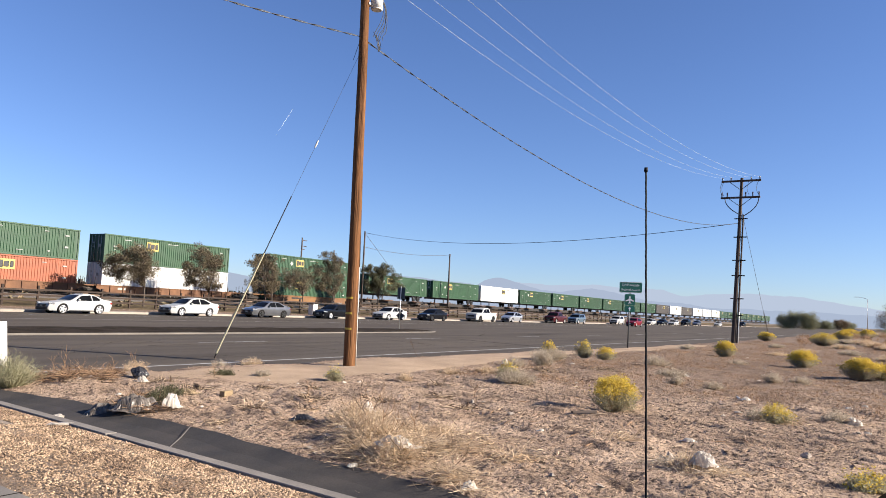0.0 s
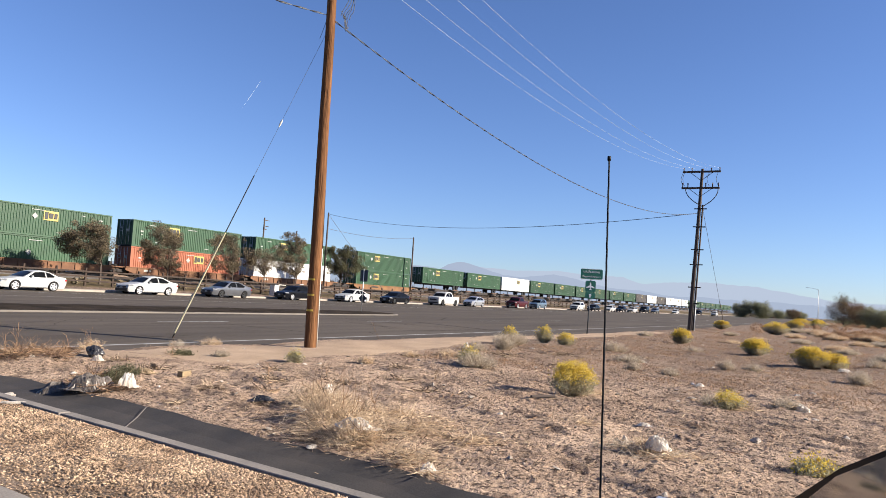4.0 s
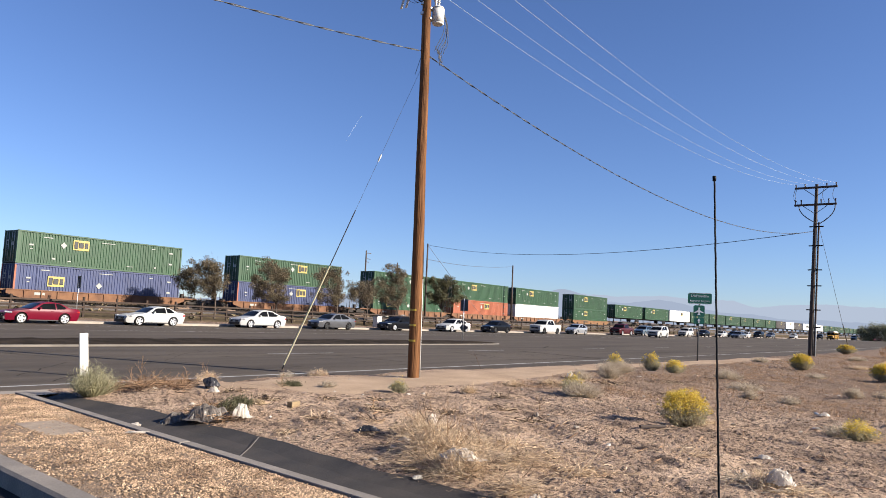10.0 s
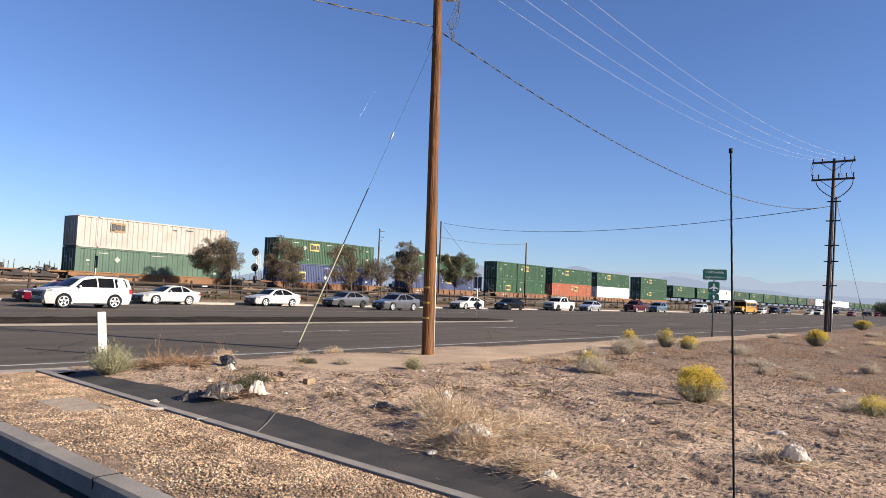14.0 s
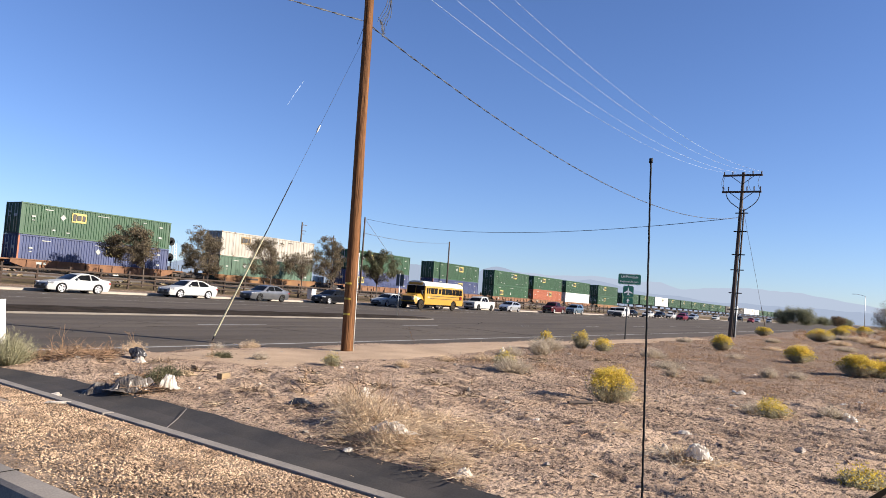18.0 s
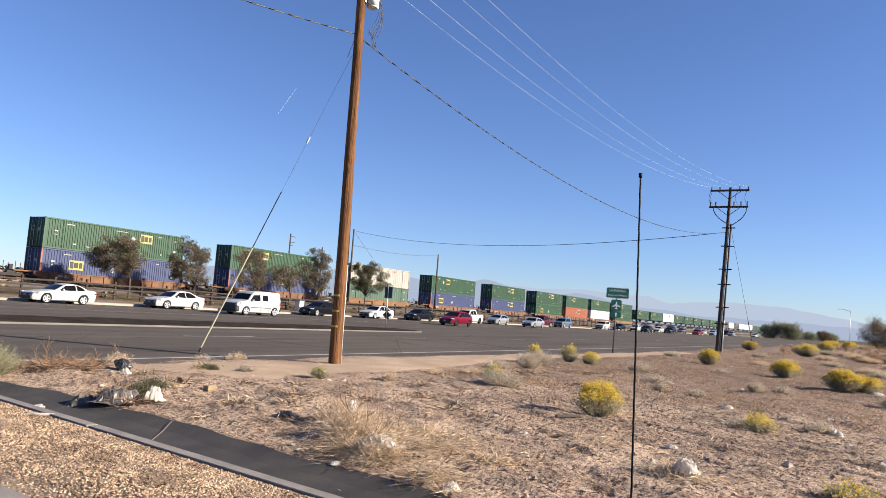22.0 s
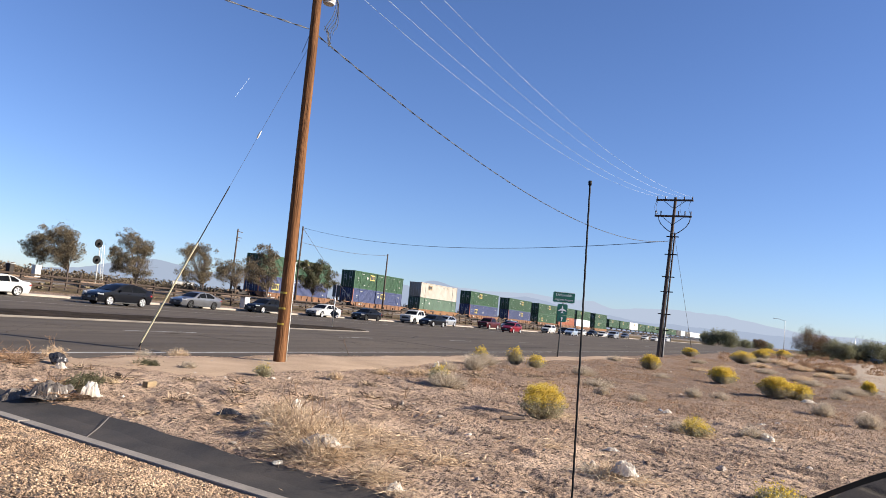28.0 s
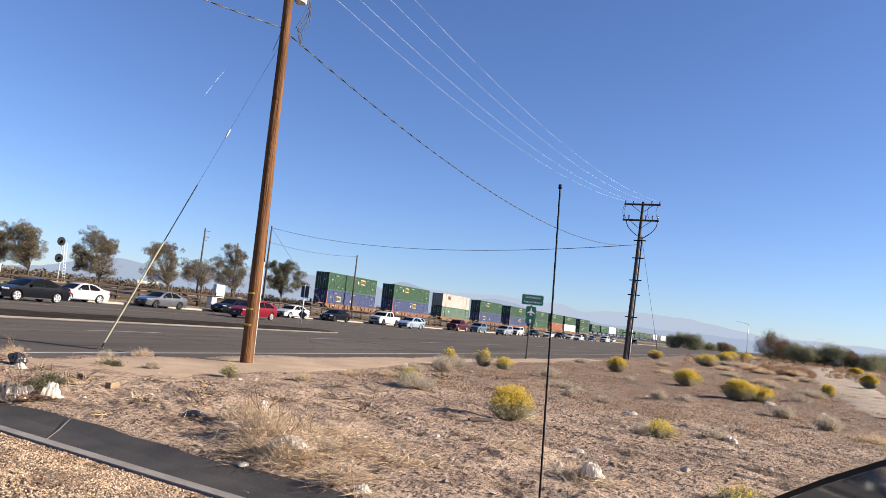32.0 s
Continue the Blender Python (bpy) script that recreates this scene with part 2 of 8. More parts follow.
GLASS.node_tree.nodes["Principled BSDF"].inputs["IOR"].default_value = 1.3
LAMP_LENS = surf("headlight_lens", (0.40, 0.41, 0.43), (0.16, 0.165, 0.175), 14, 60, 0.1, 0, 0.0, coat=0.8)
TAIL_LENS = surf("tail_lens", (0.35, 0.02, 0.015), (0.22, 0.012, 0.01), 12, 60, 0.15, 0, 0.0, coat=0.8)
TRIM = surf("dark_plastic_trim", (0.012, 0.012, 0.0126), (0.018, 0.018, 0.018), 6, 80, 0.6, 0, 0.1)
SIGN_GREEN = surf("sign_green", (0.012, 0.135, 0.092), (0.012, 0.118, 0.080), 3, 60, 0.45, 0, 0.0, vary=0.05)
SIGN_WHITE = surf("sign_white", (0.75, 0.77, 0.75), None, 3, 60, 0.5, 0, 0.0, vary=0.03)
SIGN_BACK = surf("sign_back_metal", (0.055, 0.06, 0.065), (0.04, 0.044, 0.05), 3, 60, 0.5, 0.4, 0.1)
PLASTIC_FILM = surf("white_plastic_film", (0.74, 0.69, 0.62), (0.60, 0.53, 0.44), 9, 60, 0.4, 0, 0.2, 0.006, thin=0.5)
PLASTIC_GREY = surf("clear_plastic_film", (0.22, 0.19, 0.165), (0.10, 0.085, 0.072), 12, 60, 0.3, 0, 0.3, 0.01, thin=0.4)
BAG_BLACK = surf("black_plastic_film", (0.018, 0.017, 0.018), (0.03, 0.028, 0.028), 6, 60, 0.25, 0, 0.3, 0.01)
CARDBOARD = surf("cardboard", (0.24, 0.172, 0.096), (0.176, 0.124, 0.068), 6, 60, 0.9, 0, 0.1)
ROCK = surf("pale_stone", (0.36, 0.31, 0.26), (0.26, 0.22, 0.18), 8, 60, 0.9, 0, 0.4, island=0.2)
STRAW = surf("dry_straw", (0.5985, 0.4649, 0.3206), (0.4489, 0.3261, 0.2084), 3, 40, 0.9, 0, 0.0, island=0.35, thin=0.4)
TWIG = surf("dead_twigs", (0.12, 0.076, 0.048), (0.072, 0.048, 0.032), 3, 40, 0.95, 0, 0.0, island=0.4)
FLOWER = surf("yellow_blossom", (0.66, 0.49, 0.075), (0.55, 0.41, 0.07), 5, 40, 0.9, 0, 0.0, island=0.35, thin=0.4)
SAGE = surf("grey_green_leaf", (0.36, 0.335, 0.205), (0.26, 0.24, 0.145), 5, 40, 0.9, 0, 0.0, island=0.4, thin=0.4)
SAGE_PALE = surf("pale_sage_leaf", (0.475, 0.4, 0.305), (0.365, 0.302, 0.228), 5, 40, 0.9, 0, 0.0, island=0.35, thin=0.4)
BRUSH = surf("golden_dead_brush", (0.36, 0.225, 0.130), (0.235, 0.140, 0.080), 3, 40, 0.95, 0, 0.0, island=0.4, thin=0.3)
MIRROR_TINT = surf("polished_tinted_glass", (0.30, 0.29, 0.27), None, 2, 40, 0.04, 0.8, 0.0, vary=0.05, coat=1.0, spec=0.8)
# brown base colour painted in for the ground's reflection
TAN_GLASS = surf("dusty_windscreen", (0.27, 0.215, 0.165), (0.09, 0.076, 0.062), 7, 40, 0.06, 0, 0.0, coat=1.0, spec=0.8)
BARK = surf("grey_bark", (0.092, 0.068, 0.052), (0.056, 0.0416, 0.0336), 6, 40, 0.95, 0, 0.5)
LEAF_BROWN = surf("browning_leaf", (0.168, 0.13, 0.08), (0.098, 0.079, 0.048), 1.4, 40, 0.85, 0, 0.0, island=0.5, thin=0.4)
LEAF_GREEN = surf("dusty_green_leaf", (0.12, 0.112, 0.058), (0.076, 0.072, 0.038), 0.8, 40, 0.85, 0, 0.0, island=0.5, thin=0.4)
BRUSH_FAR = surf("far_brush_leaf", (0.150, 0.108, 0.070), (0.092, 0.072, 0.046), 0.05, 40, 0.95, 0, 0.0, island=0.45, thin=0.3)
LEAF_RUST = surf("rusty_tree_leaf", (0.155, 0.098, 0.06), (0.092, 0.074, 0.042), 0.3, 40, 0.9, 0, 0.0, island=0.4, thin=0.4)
# far foliage, lightened so that some haze sits in its colour
LEAF_FAR_HAZED = surf("far_tree_leaf", (0.205, 0.205, 0.12), (0.14, 0.138, 0.084), 0.3, 40, 0.9, 0, 0.0, island=0.5, thin=0.4)
RUST = surf("rusty_orange_steel", (0.159, 0.07618, 0.0371), (0.1026, 0.0477, 0.02517), 1.1, 25, 0.85, 0.1, 0.3, 0.006, 0.2)
WELL_YELLOW = surf("faded_yellow_steel", (0.1656, 0.08064, 0.02592), (0.1188, 0.05328, 0.02088), 0.9, 25, 0.75, 0.1, 0.2, 0.005, 0.18)
BOGIE = surf("oily_steel", (0.0315, 0.0245, 0.021), (0.0196, 0.0161, 0.0147), 4, 40, 0.8, 0.2, 0.3)
C_GREEN = surf("green_container_paint", (0.0122, 0.05245, 0.01891), (0.009759, 0.04208, 0.01585), 0.7, 25, 0.55, 0, 0.15, 0.005, 0.12, objrand=0.10)
C_GREEN_OLD = surf("faded_green_container_paint", (0.040, 0.078, 0.050), (0.028, 0.060, 0.038), 0.6, 25, 0.65, 0, 0.15, 0.005, 0.16)
C_BLUE = surf("blue_container_paint", (0.0255, 0.0375, 0.101), (0.02, 0.0295, 0.08), 0.8, 25, 0.6, 0, 0.15, 0.005, 0.14, objrand=0.08)
C_ORANGE = surf("orange_container_paint", (0.261, 0.072, 0.0306), (0.216, 0.0594, 0.0261), 0.8, 25, 0.6, 0, 0.15, 0.005, 0.14)
C_WHITE = surf("cream_container_paint", (0.285, 0.262, 0.228), (0.235, 0.21, 0.176), 0.7, 25, 0.6, 0, 0.15, 0.005, 0.10)
C_PALE = surf("white_container_paint", (0.56, 0.555, 0.54), (0.49, 0.485, 0.47), 0.7, 25, 0.6, 0, 0.15, 0.005, 0.08)
C_DARK = surf("dark_brown_container_paint", (0.024, 0.017, 0.015), (0.018, 0.014, 0.013), 0.8, 25, 0.6, 0, 0.15, 0.005, 0.14)
LOGO_YELLOW = surf("logo_yellow", (0.33, 0.26, 0.07), (0.28, 0.22, 0.065), 3, 40, 0.6, 0, 0.0)
LOGO_BLACK = surf("logo_black", (0.02, 0.02, 0.022), None, 3, 40, 0.6, 0, 0.0)
MARK_WHITE = surf("stencil_white", (0.26, 0.268, 0.25), None, 6, 40, 0.7, 0, 0.0)
BUS_YELLOW = surf("school_bus_yellow", (0.350, 0.180, 0.012), (0.310, 0.160, 0.014), 1.2, 40, 0.4, 0, 0.05, vary=0.06, coat=0.3)
BUS_WHITE = surf("bus_roof_white", (0.531, 0.5238, 0.5022), (0.4572, 0.45, 0.4284), 1.2, 40, 0.5, 0, 0.05)
P_WHITE = paint("white_car_paint", (0.365, 0.365, 0.36))
P_SILVER = surf("silver_car_paint", (0.36, 0.37, 0.39), (0.33, 0.34, 0.36), 2, 300, 0.3, 0.5, 0.0, vary=0.04, coat=0.8)
P_BLACK = paint("black_car_paint", (0.0060, 0.0066, 0.0090))
P_OWN = surf("dull_black_paint", (0.005, 0.005, 0.006), None, 1.5, 300, 0.3, 0, 0.0, vary=0.03, spec=0.08)
P_RED = paint("red_car_paint", (0.130, 0.004, 0.010))
P_CRIMSON = paint("crimson_car_paint", (0.105, 0.002, 0.013))
P_DKRED = paint("dark_red_car_paint", (0.050, 0.010, 0.013))
P_GREY = surf("grey_car_paint", (0.115, 0.118, 0.128), (0.098, 0.1, 0.11), 2, 300, 0.3, 0.5, 0.0, vary=0.04, coat=0.8)
P_LTBLUE = surf("pale_blue_car_paint", (0.34, 0.40, 0.47), (0.30, 0.36, 0.43), 2, 300, 0.3, 0.4, 0.0, vary=0.04, coat=0.8)
P_SLATE = surf("slate_blue_car_paint", (0.10, 0.145, 0.19), (0.09, 0.13, 0.17), 2, 300, 0.3, 0.4, 0.0, vary=0.04, coat=0.8)


# ---- mesh helpers ----
def link(name, me, material, parent=None, label=""):
    if material and not me.materials:
        me.materials.append(material)
    ob = new(name, me)
    if parent:
        ob.parent = parent
    if label:
        ob["label"] = label
    return ob


def part(name, bm, material, parent, label=""):
    """One mesh object of a thing, from a bmesh."""
    me = bpy.data.meshes.new(name)
    bm.normal_update()
    bm.to_mesh(me)
    bm.free()
    return link(name, me, material, parent, label)


def from_arrays(name, verts, faces, material, parent=None, label="", smooth=False):
    me = bpy.data.meshes.new(name)
    me.from_pydata([tuple(map(float, v)) for v in verts], [], [tuple(f) for f in faces])
    if smooth:
        me.polygons.foreach_set("use_smooth", [True] * len(me.polygons))
    me.update()
    return link(name, me, material, parent, label)


def thing(name, label, category, m=None, group="", kind=""):
    ob = new(name)
    ob.empty_display_size = 0.2
    if m is not None:
        ob.matrix_basis = m
    return tagged(ob, label, category, group, kind)


def box(bm, cx, cy, cz, sx, sy, sz, bevel=0.0, m=None):
    """Adds a box by its centre and sizes."""
    r = bmesh.ops.create_cube(bm, size=1.0)
    vs = r["verts"]
    bmesh.ops.scale(bm, vec=(sx, sy, sz), verts=vs)
    if bevel:
        es = list({e for v in vs for e in v.link_edges})
        rb = bmesh.ops.bevel(bm, geom=es, offset=bevel, segments=1, affect="EDGES", profile=0.5)
        vs = list({v for f in rb["faces"] for v in f.verts} | {v for v in vs if v.is_valid})
    bmesh.ops.translate(bm, vec=(cx, cy, cz), verts=vs)
    if m is not None:
        bmesh.ops.transform(bm, matrix=m, verts=vs)
    return vs


def boxed(name, material, parent, boxes, bevel=0.0, label=""):
    bm = bmesh.new()
    for b in boxes:
        box(bm, *b, bevel=bevel)
    return part(name, bm, material, parent, label)


def tube(bm, p0, p1, r0, r1=None, seg=10, cap=True):
    """A tapered cylinder between two points."""
    r1 = r0 if r1 is None else r1
    a, b = Vector(p0), Vector(p1)
    d = b - a
    q = d.to_track_quat("Z", "Y").to_matrix().to_4x4()
    r = bmesh.ops.create_cone(bm, cap_ends=cap, segments=seg, radius1=r0, radius2=r1, depth=d.length)
    bmesh.ops.transform(bm, matrix=Matrix.Translation((a + b) / 2) @ q, verts=r["verts"])
    return r["verts"]


def tubed(name, material, parent, runs, seg=10, label="", smooth=True):
    bm = bmesh.new()
    for r in runs:
        tube(bm, *r, seg=seg)
    if smooth:
        for f in bm.faces:
            f.smooth = len(f.verts) == 4
    return part(name, bm, material, parent, label)


def wire(name, material, p0, p1, sag, r, parent=None, label="", n=28):
    """A hanging wire as a thin swept tube."""
    a, b = np.array(p0, float), np.array(p1, float)
    s = np.linspace(0, 1, n)
    pts = a + (b - a) * s[:, None]
    pts[:, 2] -= 4 * sag * s * (1 - s)
    return swept(name, material, pts, r, parent, label)


def swept(name, material, pts, r, parent=None, label="", seg=6):
    pts = np.array(pts, float)
    d = np.gradient(pts, axis=0)
    d /= np.linalg.norm(d, axis=1)[:, None]
    side = np.cross(d, (0.13, 0.21, 0.97))
    side /= np.linalg.norm(side, axis=1)[:, None]
    up = np.cross(side, d)
    rr = np.broadcast_to(np.asarray(r, float), (len(pts),))
    ang = np.arange(seg) * 2 * np.pi / seg
    vs = (pts[:, None] + rr[:, None, None] * (side[:, None] * np.cos(ang)[None, :, None] + up[:, None] * np.sin(ang)[None, :, None])).reshape(-1, 3)
    fs = [(i * seg + k, i * seg + (k + 1) % seg, (i + 1) * seg + (k + 1) % seg, (i + 1) * seg + k) for i in range(len(pts) - 1) for k in range(seg)]
    return from_arrays(name, vs, fs, material, parent, label, True)


def ribbon(name, material, left, right, parent=None, label="", kind="structure", thick=0.0):
    """A strip between two lines of points; thick gives it a body below."""
    n = len(left)
    vs = [*left, *right]
    fs = [(i, n + i, n + i + 1, i + 1) for i in range(n - 1)]
    if thick:
        vs += [(p[0], p[1], p[2] - thick) for p in (*left, *right)]
        k = 2 * n
        fs += [(i + 1, k + i + 1, k + i, i) for i in range(n - 1)] + [(n + i, k + n + i, k + n + i + 1, n + i + 1) for i in range(n - 1)]
        fs += [(0, k, k + n, n), (n - 1, 2 * n - 1, k + 2 * n - 1, k + n - 1)]
    ob = from_arrays(name, vs, fs, material, parent, label)
    if not parent:
        tagged(ob, label, "", "", kind)
    return ob


# ---- ground, roads, railway bed ----
def smooth(a, b, v):
    t = min(1.0, max(0.0, (v - a) / (b - a)))
    return t * t * (3 - 2 * t)


def road_edge(x):
    """Where the dirt meets the asphalt."""
    return 12.45 - 1.55 * smooth(14, 40, x) + 0.10 * math.sin(x * 1.3) + 0.07 * math.sin(x * 3.1 + 1)


def kerb_x(y):
    """Middle line of the concrete edging beside the ditch."""
    return 4.365 + (y - 4.02) * 0.1085


def ditch_x(y):
    """Far lip of the ditch, where dirt has spilled in."""
    w = 0.87 + 0.10 * math.exp(-((y - 7.1) / 0.9) ** 2) - 0.28 * smooth(9.4, 11.3, y) - 0.10 * smooth(3.7, 2.5, y)
    return kerb_x(y) + 0.08 + w + 0.03 * math.sin(y * 2.3) + 0.025 * math.sin(y * 5.9 + 2)


def ground_z(x, y):
    if y > 51.0:
        z = 0.15 + 0.30 * smooth(54, 60, y) + 0.55 * smooth(60, 66, y)
        z -= 0.15 * smooth(78, 95, y)
        z += 0.05 * noise.noise((x * 0.3, y * 0.3, 2)) * smooth(54, 57, y)
        z += min(1.0, max(0.0, (y - 120) / 600)) * 2.0 * (0.5 + noise.noise((x * 0.004, y * 0.004, 5)))
        return z
    e = road_edge(x)
    lot = 0.07 + 0.05 * noise.noise((x * 0.35, y * 0.35, 0))
    u, v = 0.50 * x + 0.87 * y, 0.50 * y - 0.87 * x       # shallow ruts slanting across the lot
    rough = 1.0 - 0.78 * smooth(4.6, 3.2, e - y) * smooth(7.0, 8.6, x)
    lot += rough * (0.055 * noise.noise((u * 0.5, v * 1.3, 3)) + 0.040 * noise.noise((u * 1.0, v * 3.4, 7)) + 0.030 * noise.noise((u * 1.7, v * 7.5, 9))
                    + 0.016 * noise.noise((u * 4.0, v * 13.0, 11)) + 0.012 * noise.noise((x * 17, y * 17, 13)))
    lot += 0.10 * math.exp(-((y - 8.3) / 1.1) ** 2) * smooth(13, 19, x) * (0.6 + noise.noise((x * 0.4, 1, 1)))
    lot -= 0.05 * math.exp(-((y - (1.5 - 0.11 * x)) / 1.6) ** 2) * smooth(30, 45, x)
    if x > 60:
        lot += 0.25 * smooth(60, 160, x) * (0.4 + noise.noise((x * 0.03, y * 0.05, 4)))
    z = lot * smooth(0, 0.35, e - y) - 0.10 * smooth(0, 0.4, y - e)
    if y < 12.6 and x < 9:
        lip = ditch_x(y)
        z = z * smooth(0.0, 1.0, x - lip) + 0.035 * smooth(-0.02, 0.1, x - lip) - 0.14 * (1 - smooth(-0.11, 0.02, x - lip))
    return z


def axis(*runs):
    out = []
    for a, b, step in runs:
        out += list(np.arange(a, b, step))
    out.append(runs[-1][1])
    return out


gx = axis((-4600, -400, 700), (-400, -40, 40), (-40, 4, 2.0), (4, 9, 0.045), (9, 14, 0.06), (14, 24, 0.12), (24, 40, 0.3), (40, 60, 0.8), (60, 160, 3), (160, 500, 20), (500, 4700, 350))
gy = axis((-4600, -400, 700), (-400, -40, 40), (-40, -6, 3), (-6, -2.5, 0.4), (-2.5, 13.2, 0.06), (13.2, 50, 4), (50, 80, 1.5), (80, 200, 10), (200, 4700, 300))
gv = [(x, y, ground_z(x, y)) for y in gy for x in gx]
nx = len(gx)
near, far = [], []
for j in range(len(gy) - 1):
    for i in range(nx - 1):
        near.append((j * nx + i, j * nx + i + 1, (j + 1) * nx + i + 1, (j + 1) * nx + i))
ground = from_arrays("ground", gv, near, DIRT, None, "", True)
ground.data.materials.append(SCRUB)
for p in ground.data.polygons:
    if p.center[1] > 55.5 or p.center[0] < -80 or p.center[1] < -60 or p.center[0] > 260:
        p.material_index = 1
tagged(ground, "sandy brown desert ground with clods and ruts", "ground", "", "structure")

rx = [-600, -200, -14, 5.2, 8.5] + list(np.arange(10, 46, 2.0)) + [60, 100, 200, 600, 1500, 3000]
road = ribbon("road", ASPHALT, [(x, 49.9, 0) for x in rx], [(x, 12.45 if x < 9 else road_edge(x) - 0.3, 0) for x in rx], None,
              "wide worn grey asphalt road with tar seams", thick=0.2)
driveway = ribbon("driveway", ASPHALT_SHADED, [(-14, 12.9, -0.02), (-14, 1.61, -0.02), (-14, 1.6, -0.02), (-14, -12, -0.02)], [(3.4, 12.9, -0.02), (2.55, 1.61, -0.02), (4.02, 1.6, -0.02), (2.6, -12, -0.02)], None,
                  "dark asphalt driveway beside a kerb", thick=0.1)


def strip(name, x0, x1, y, w, material, label, z=0.006, parent=road):
    return ribbon(name, material, [(x0, y + w / 2, z), (x1, y + w / 2, z)], [(x0, y - w / 2, z), (x1, y - w / 2, z)], parent, label)


strip("edge_line", -14, 900, 13.45, 0.13, LINE, "worn white edge line")
for x in np.arange(-20, 170, 12.2):
    strip("lane_dash", x + 0.2, x + 3.4, 19.9, 0.12, LINE, "short white lane dash")
strip("far_edge_line", -200, 900, 38.6, 0.12, LINE, "thin white lane line")
strip("parking_line", -200, 900, 44.9, 0.12, LINE, "thin white lane line")
rr = random.Random(4)
for k in range(44):        # crack sealing, wandering lines of tar
    x, y = rr.uniform(4, 90), rr.choice([rr.uniform(14, 23), rr.uniform(30, 44)])
    a = rr.choice([0.02, 0.02, 1.5, 1.2, 0.5]) + rr.uniform(-0.1, 0.1)
    pts = [(x + s * math.cos(a) + 0.15 * noise.noise((s, k, 0)), y + s * math.sin(a) + 0.25 * noise.noise((s, k, 5)), 0.004) for s in np.arange(0, rr.uniform(3, 9), 0.5)]
    pts = [p for p in pts if not 23.0 < p[1] < 29.2]
    if len(pts) > 3:
        ribbon("tar_seam", TAR, [(p[0] - 0.03 * math.sin(a), p[1] + 0.03 * math.cos(a), 0.004) for p in pts],
               [(p[0] + 0.03 * math.sin(a), p[1] - 0.03 * math.cos(a), 0.004) for p in pts], road)

for k in range(46):        # fine cracks in the worn surface
    x, y, a = rr.uniform(1, 34), rr.uniform(13.8, 23.6), rr.choice([0.1, 1.4, 1.7, 0.7, 2.4]) + rr.uniform(-0.2, 0.2)
    pts = [(x + s_ * math.cos(a) + 0.14 * noise.noise((s_ * 1.3, k, 2)), y + s_ * math.sin(a) + 0.14 * noise.noise((s_ * 1.3, k, 8))) for s_ in np.arange(0, rr.uniform(1.0, 4.5), 0.3)]
    pts = [p for p in pts if 13.6 < p[1] < 24.0]
    if len(pts) > 3:
        wd = rr.uniform(0.006, 0.013)
        ribbon("crack", TAR, [(p[0] - wd * math.sin(a), p[1] + wd * math.cos(a), 0.004) for p in pts], [(p[0] + wd * math.sin(a), p[1] - wd * math.cos(a), 0.004) for p in pts], road)

# one more narrow dark line across the near lanes
ribbon("tar_seam", TAR, [(30.75, 14.0, 0.005), (31.55, 16.5, 0.005), (32.45, 19.3, 0.005)], [(30.9, 13.95, 0.005), (31.72, 16.45, 0.005), (32.6, 19.25, 0.005)], road)

# median island, ending in a rounded nose
MX, MY0, MY1 = 40.2, 24.5, 28.6


def nose(inset, z):
    c, r = (MY0 + MY1) / 2, (MY1 - MY0) / 2 - inset
    near_side = [(x, MY0 + inset, z) for x in np.linspace(-20, 30, 60)]
    tip = [(30 + (MX - inset - 30) * math.sin(a), c - r * math.cos(a) - (1.1 * math.sin(a) ** 2) * (1 if a < 3.2 else 0) * (r / 2.05), z) for a in np.linspace(0, math.pi, 25)]
    far_side = [(x, MY1 - inset, z) for x in np.linspace(30, -20, 60)]
    return near_side + tip[1:-1] + far_side


a, b, c = nose(0.0, 0.0), nose(0.03, 0.065), nose(0.12, 0.065)
n = len(a)
median = from_arrays("median_kerb", a + b + c, [(i, i + 1, n + i + 1, n + i) for i in range(n - 1)] + [(n + i, n + i + 1, 2 * n + i + 1, 2 * n + i) for i in range(n - 1)], KERB_OLD)
tagged(median, "pale concrete kerb round a road median with a rounded nose", "kerb", "", "structure")
s_in = nose(0.12, 0.06)
half = len(s_in) // 2
mv, across = [], 9
for i in range(half):      # a low uneven mound between the kerbs
    p, q = s_in[i], s_in[len(s_in) - 1 - i]
    for k in range(across):
        t_ = k / (across - 1)
        x_, y_ = p[0] + (q[0] - p[0]) * t_, p[1] + (q[1] - p[1]) * t_
        mv.append((x_, y_, 0.06 + math.sin(math.pi * t_) * min(1.0, (q[1] - p[1]) / 2.5) * (0.10 + 0.06 * noise.noise((x_ * 0.8, y_ * 1.5, 0)))))
mid_soil = from_arrays("median_soil", mv, [(i * across + k, (i + 1) * across + k, (i + 1) * across + k + 1, i * across + k + 1) for i in range(half - 1) for k in range(across - 1)], MEDIAN_SOIL)
tagged(mid_soil, "dark bare soil inside the road median", "soil", "", "structure")

# far kerb and pavement
kerb = from_arrays("far_kerb", [(x, y, z) for x in (-600, 3000) for y, z in ((49.9, 0), (49.93, 0.15), (50.1, 0.15), (50.1, -0.1))], [(0, 4, 5, 1), (1, 5, 6, 2), (2, 6, 7, 3)], CONCRETE)
tagged(kerb, "pale concrete kerb along the far side of the road", "kerb", "", "structure")
pavement = thing("pavement", "pale concrete pavement slabs beyond the road", "pavement", None, "", "structure")
slab = bpy.data.meshes.new("paving_slab")
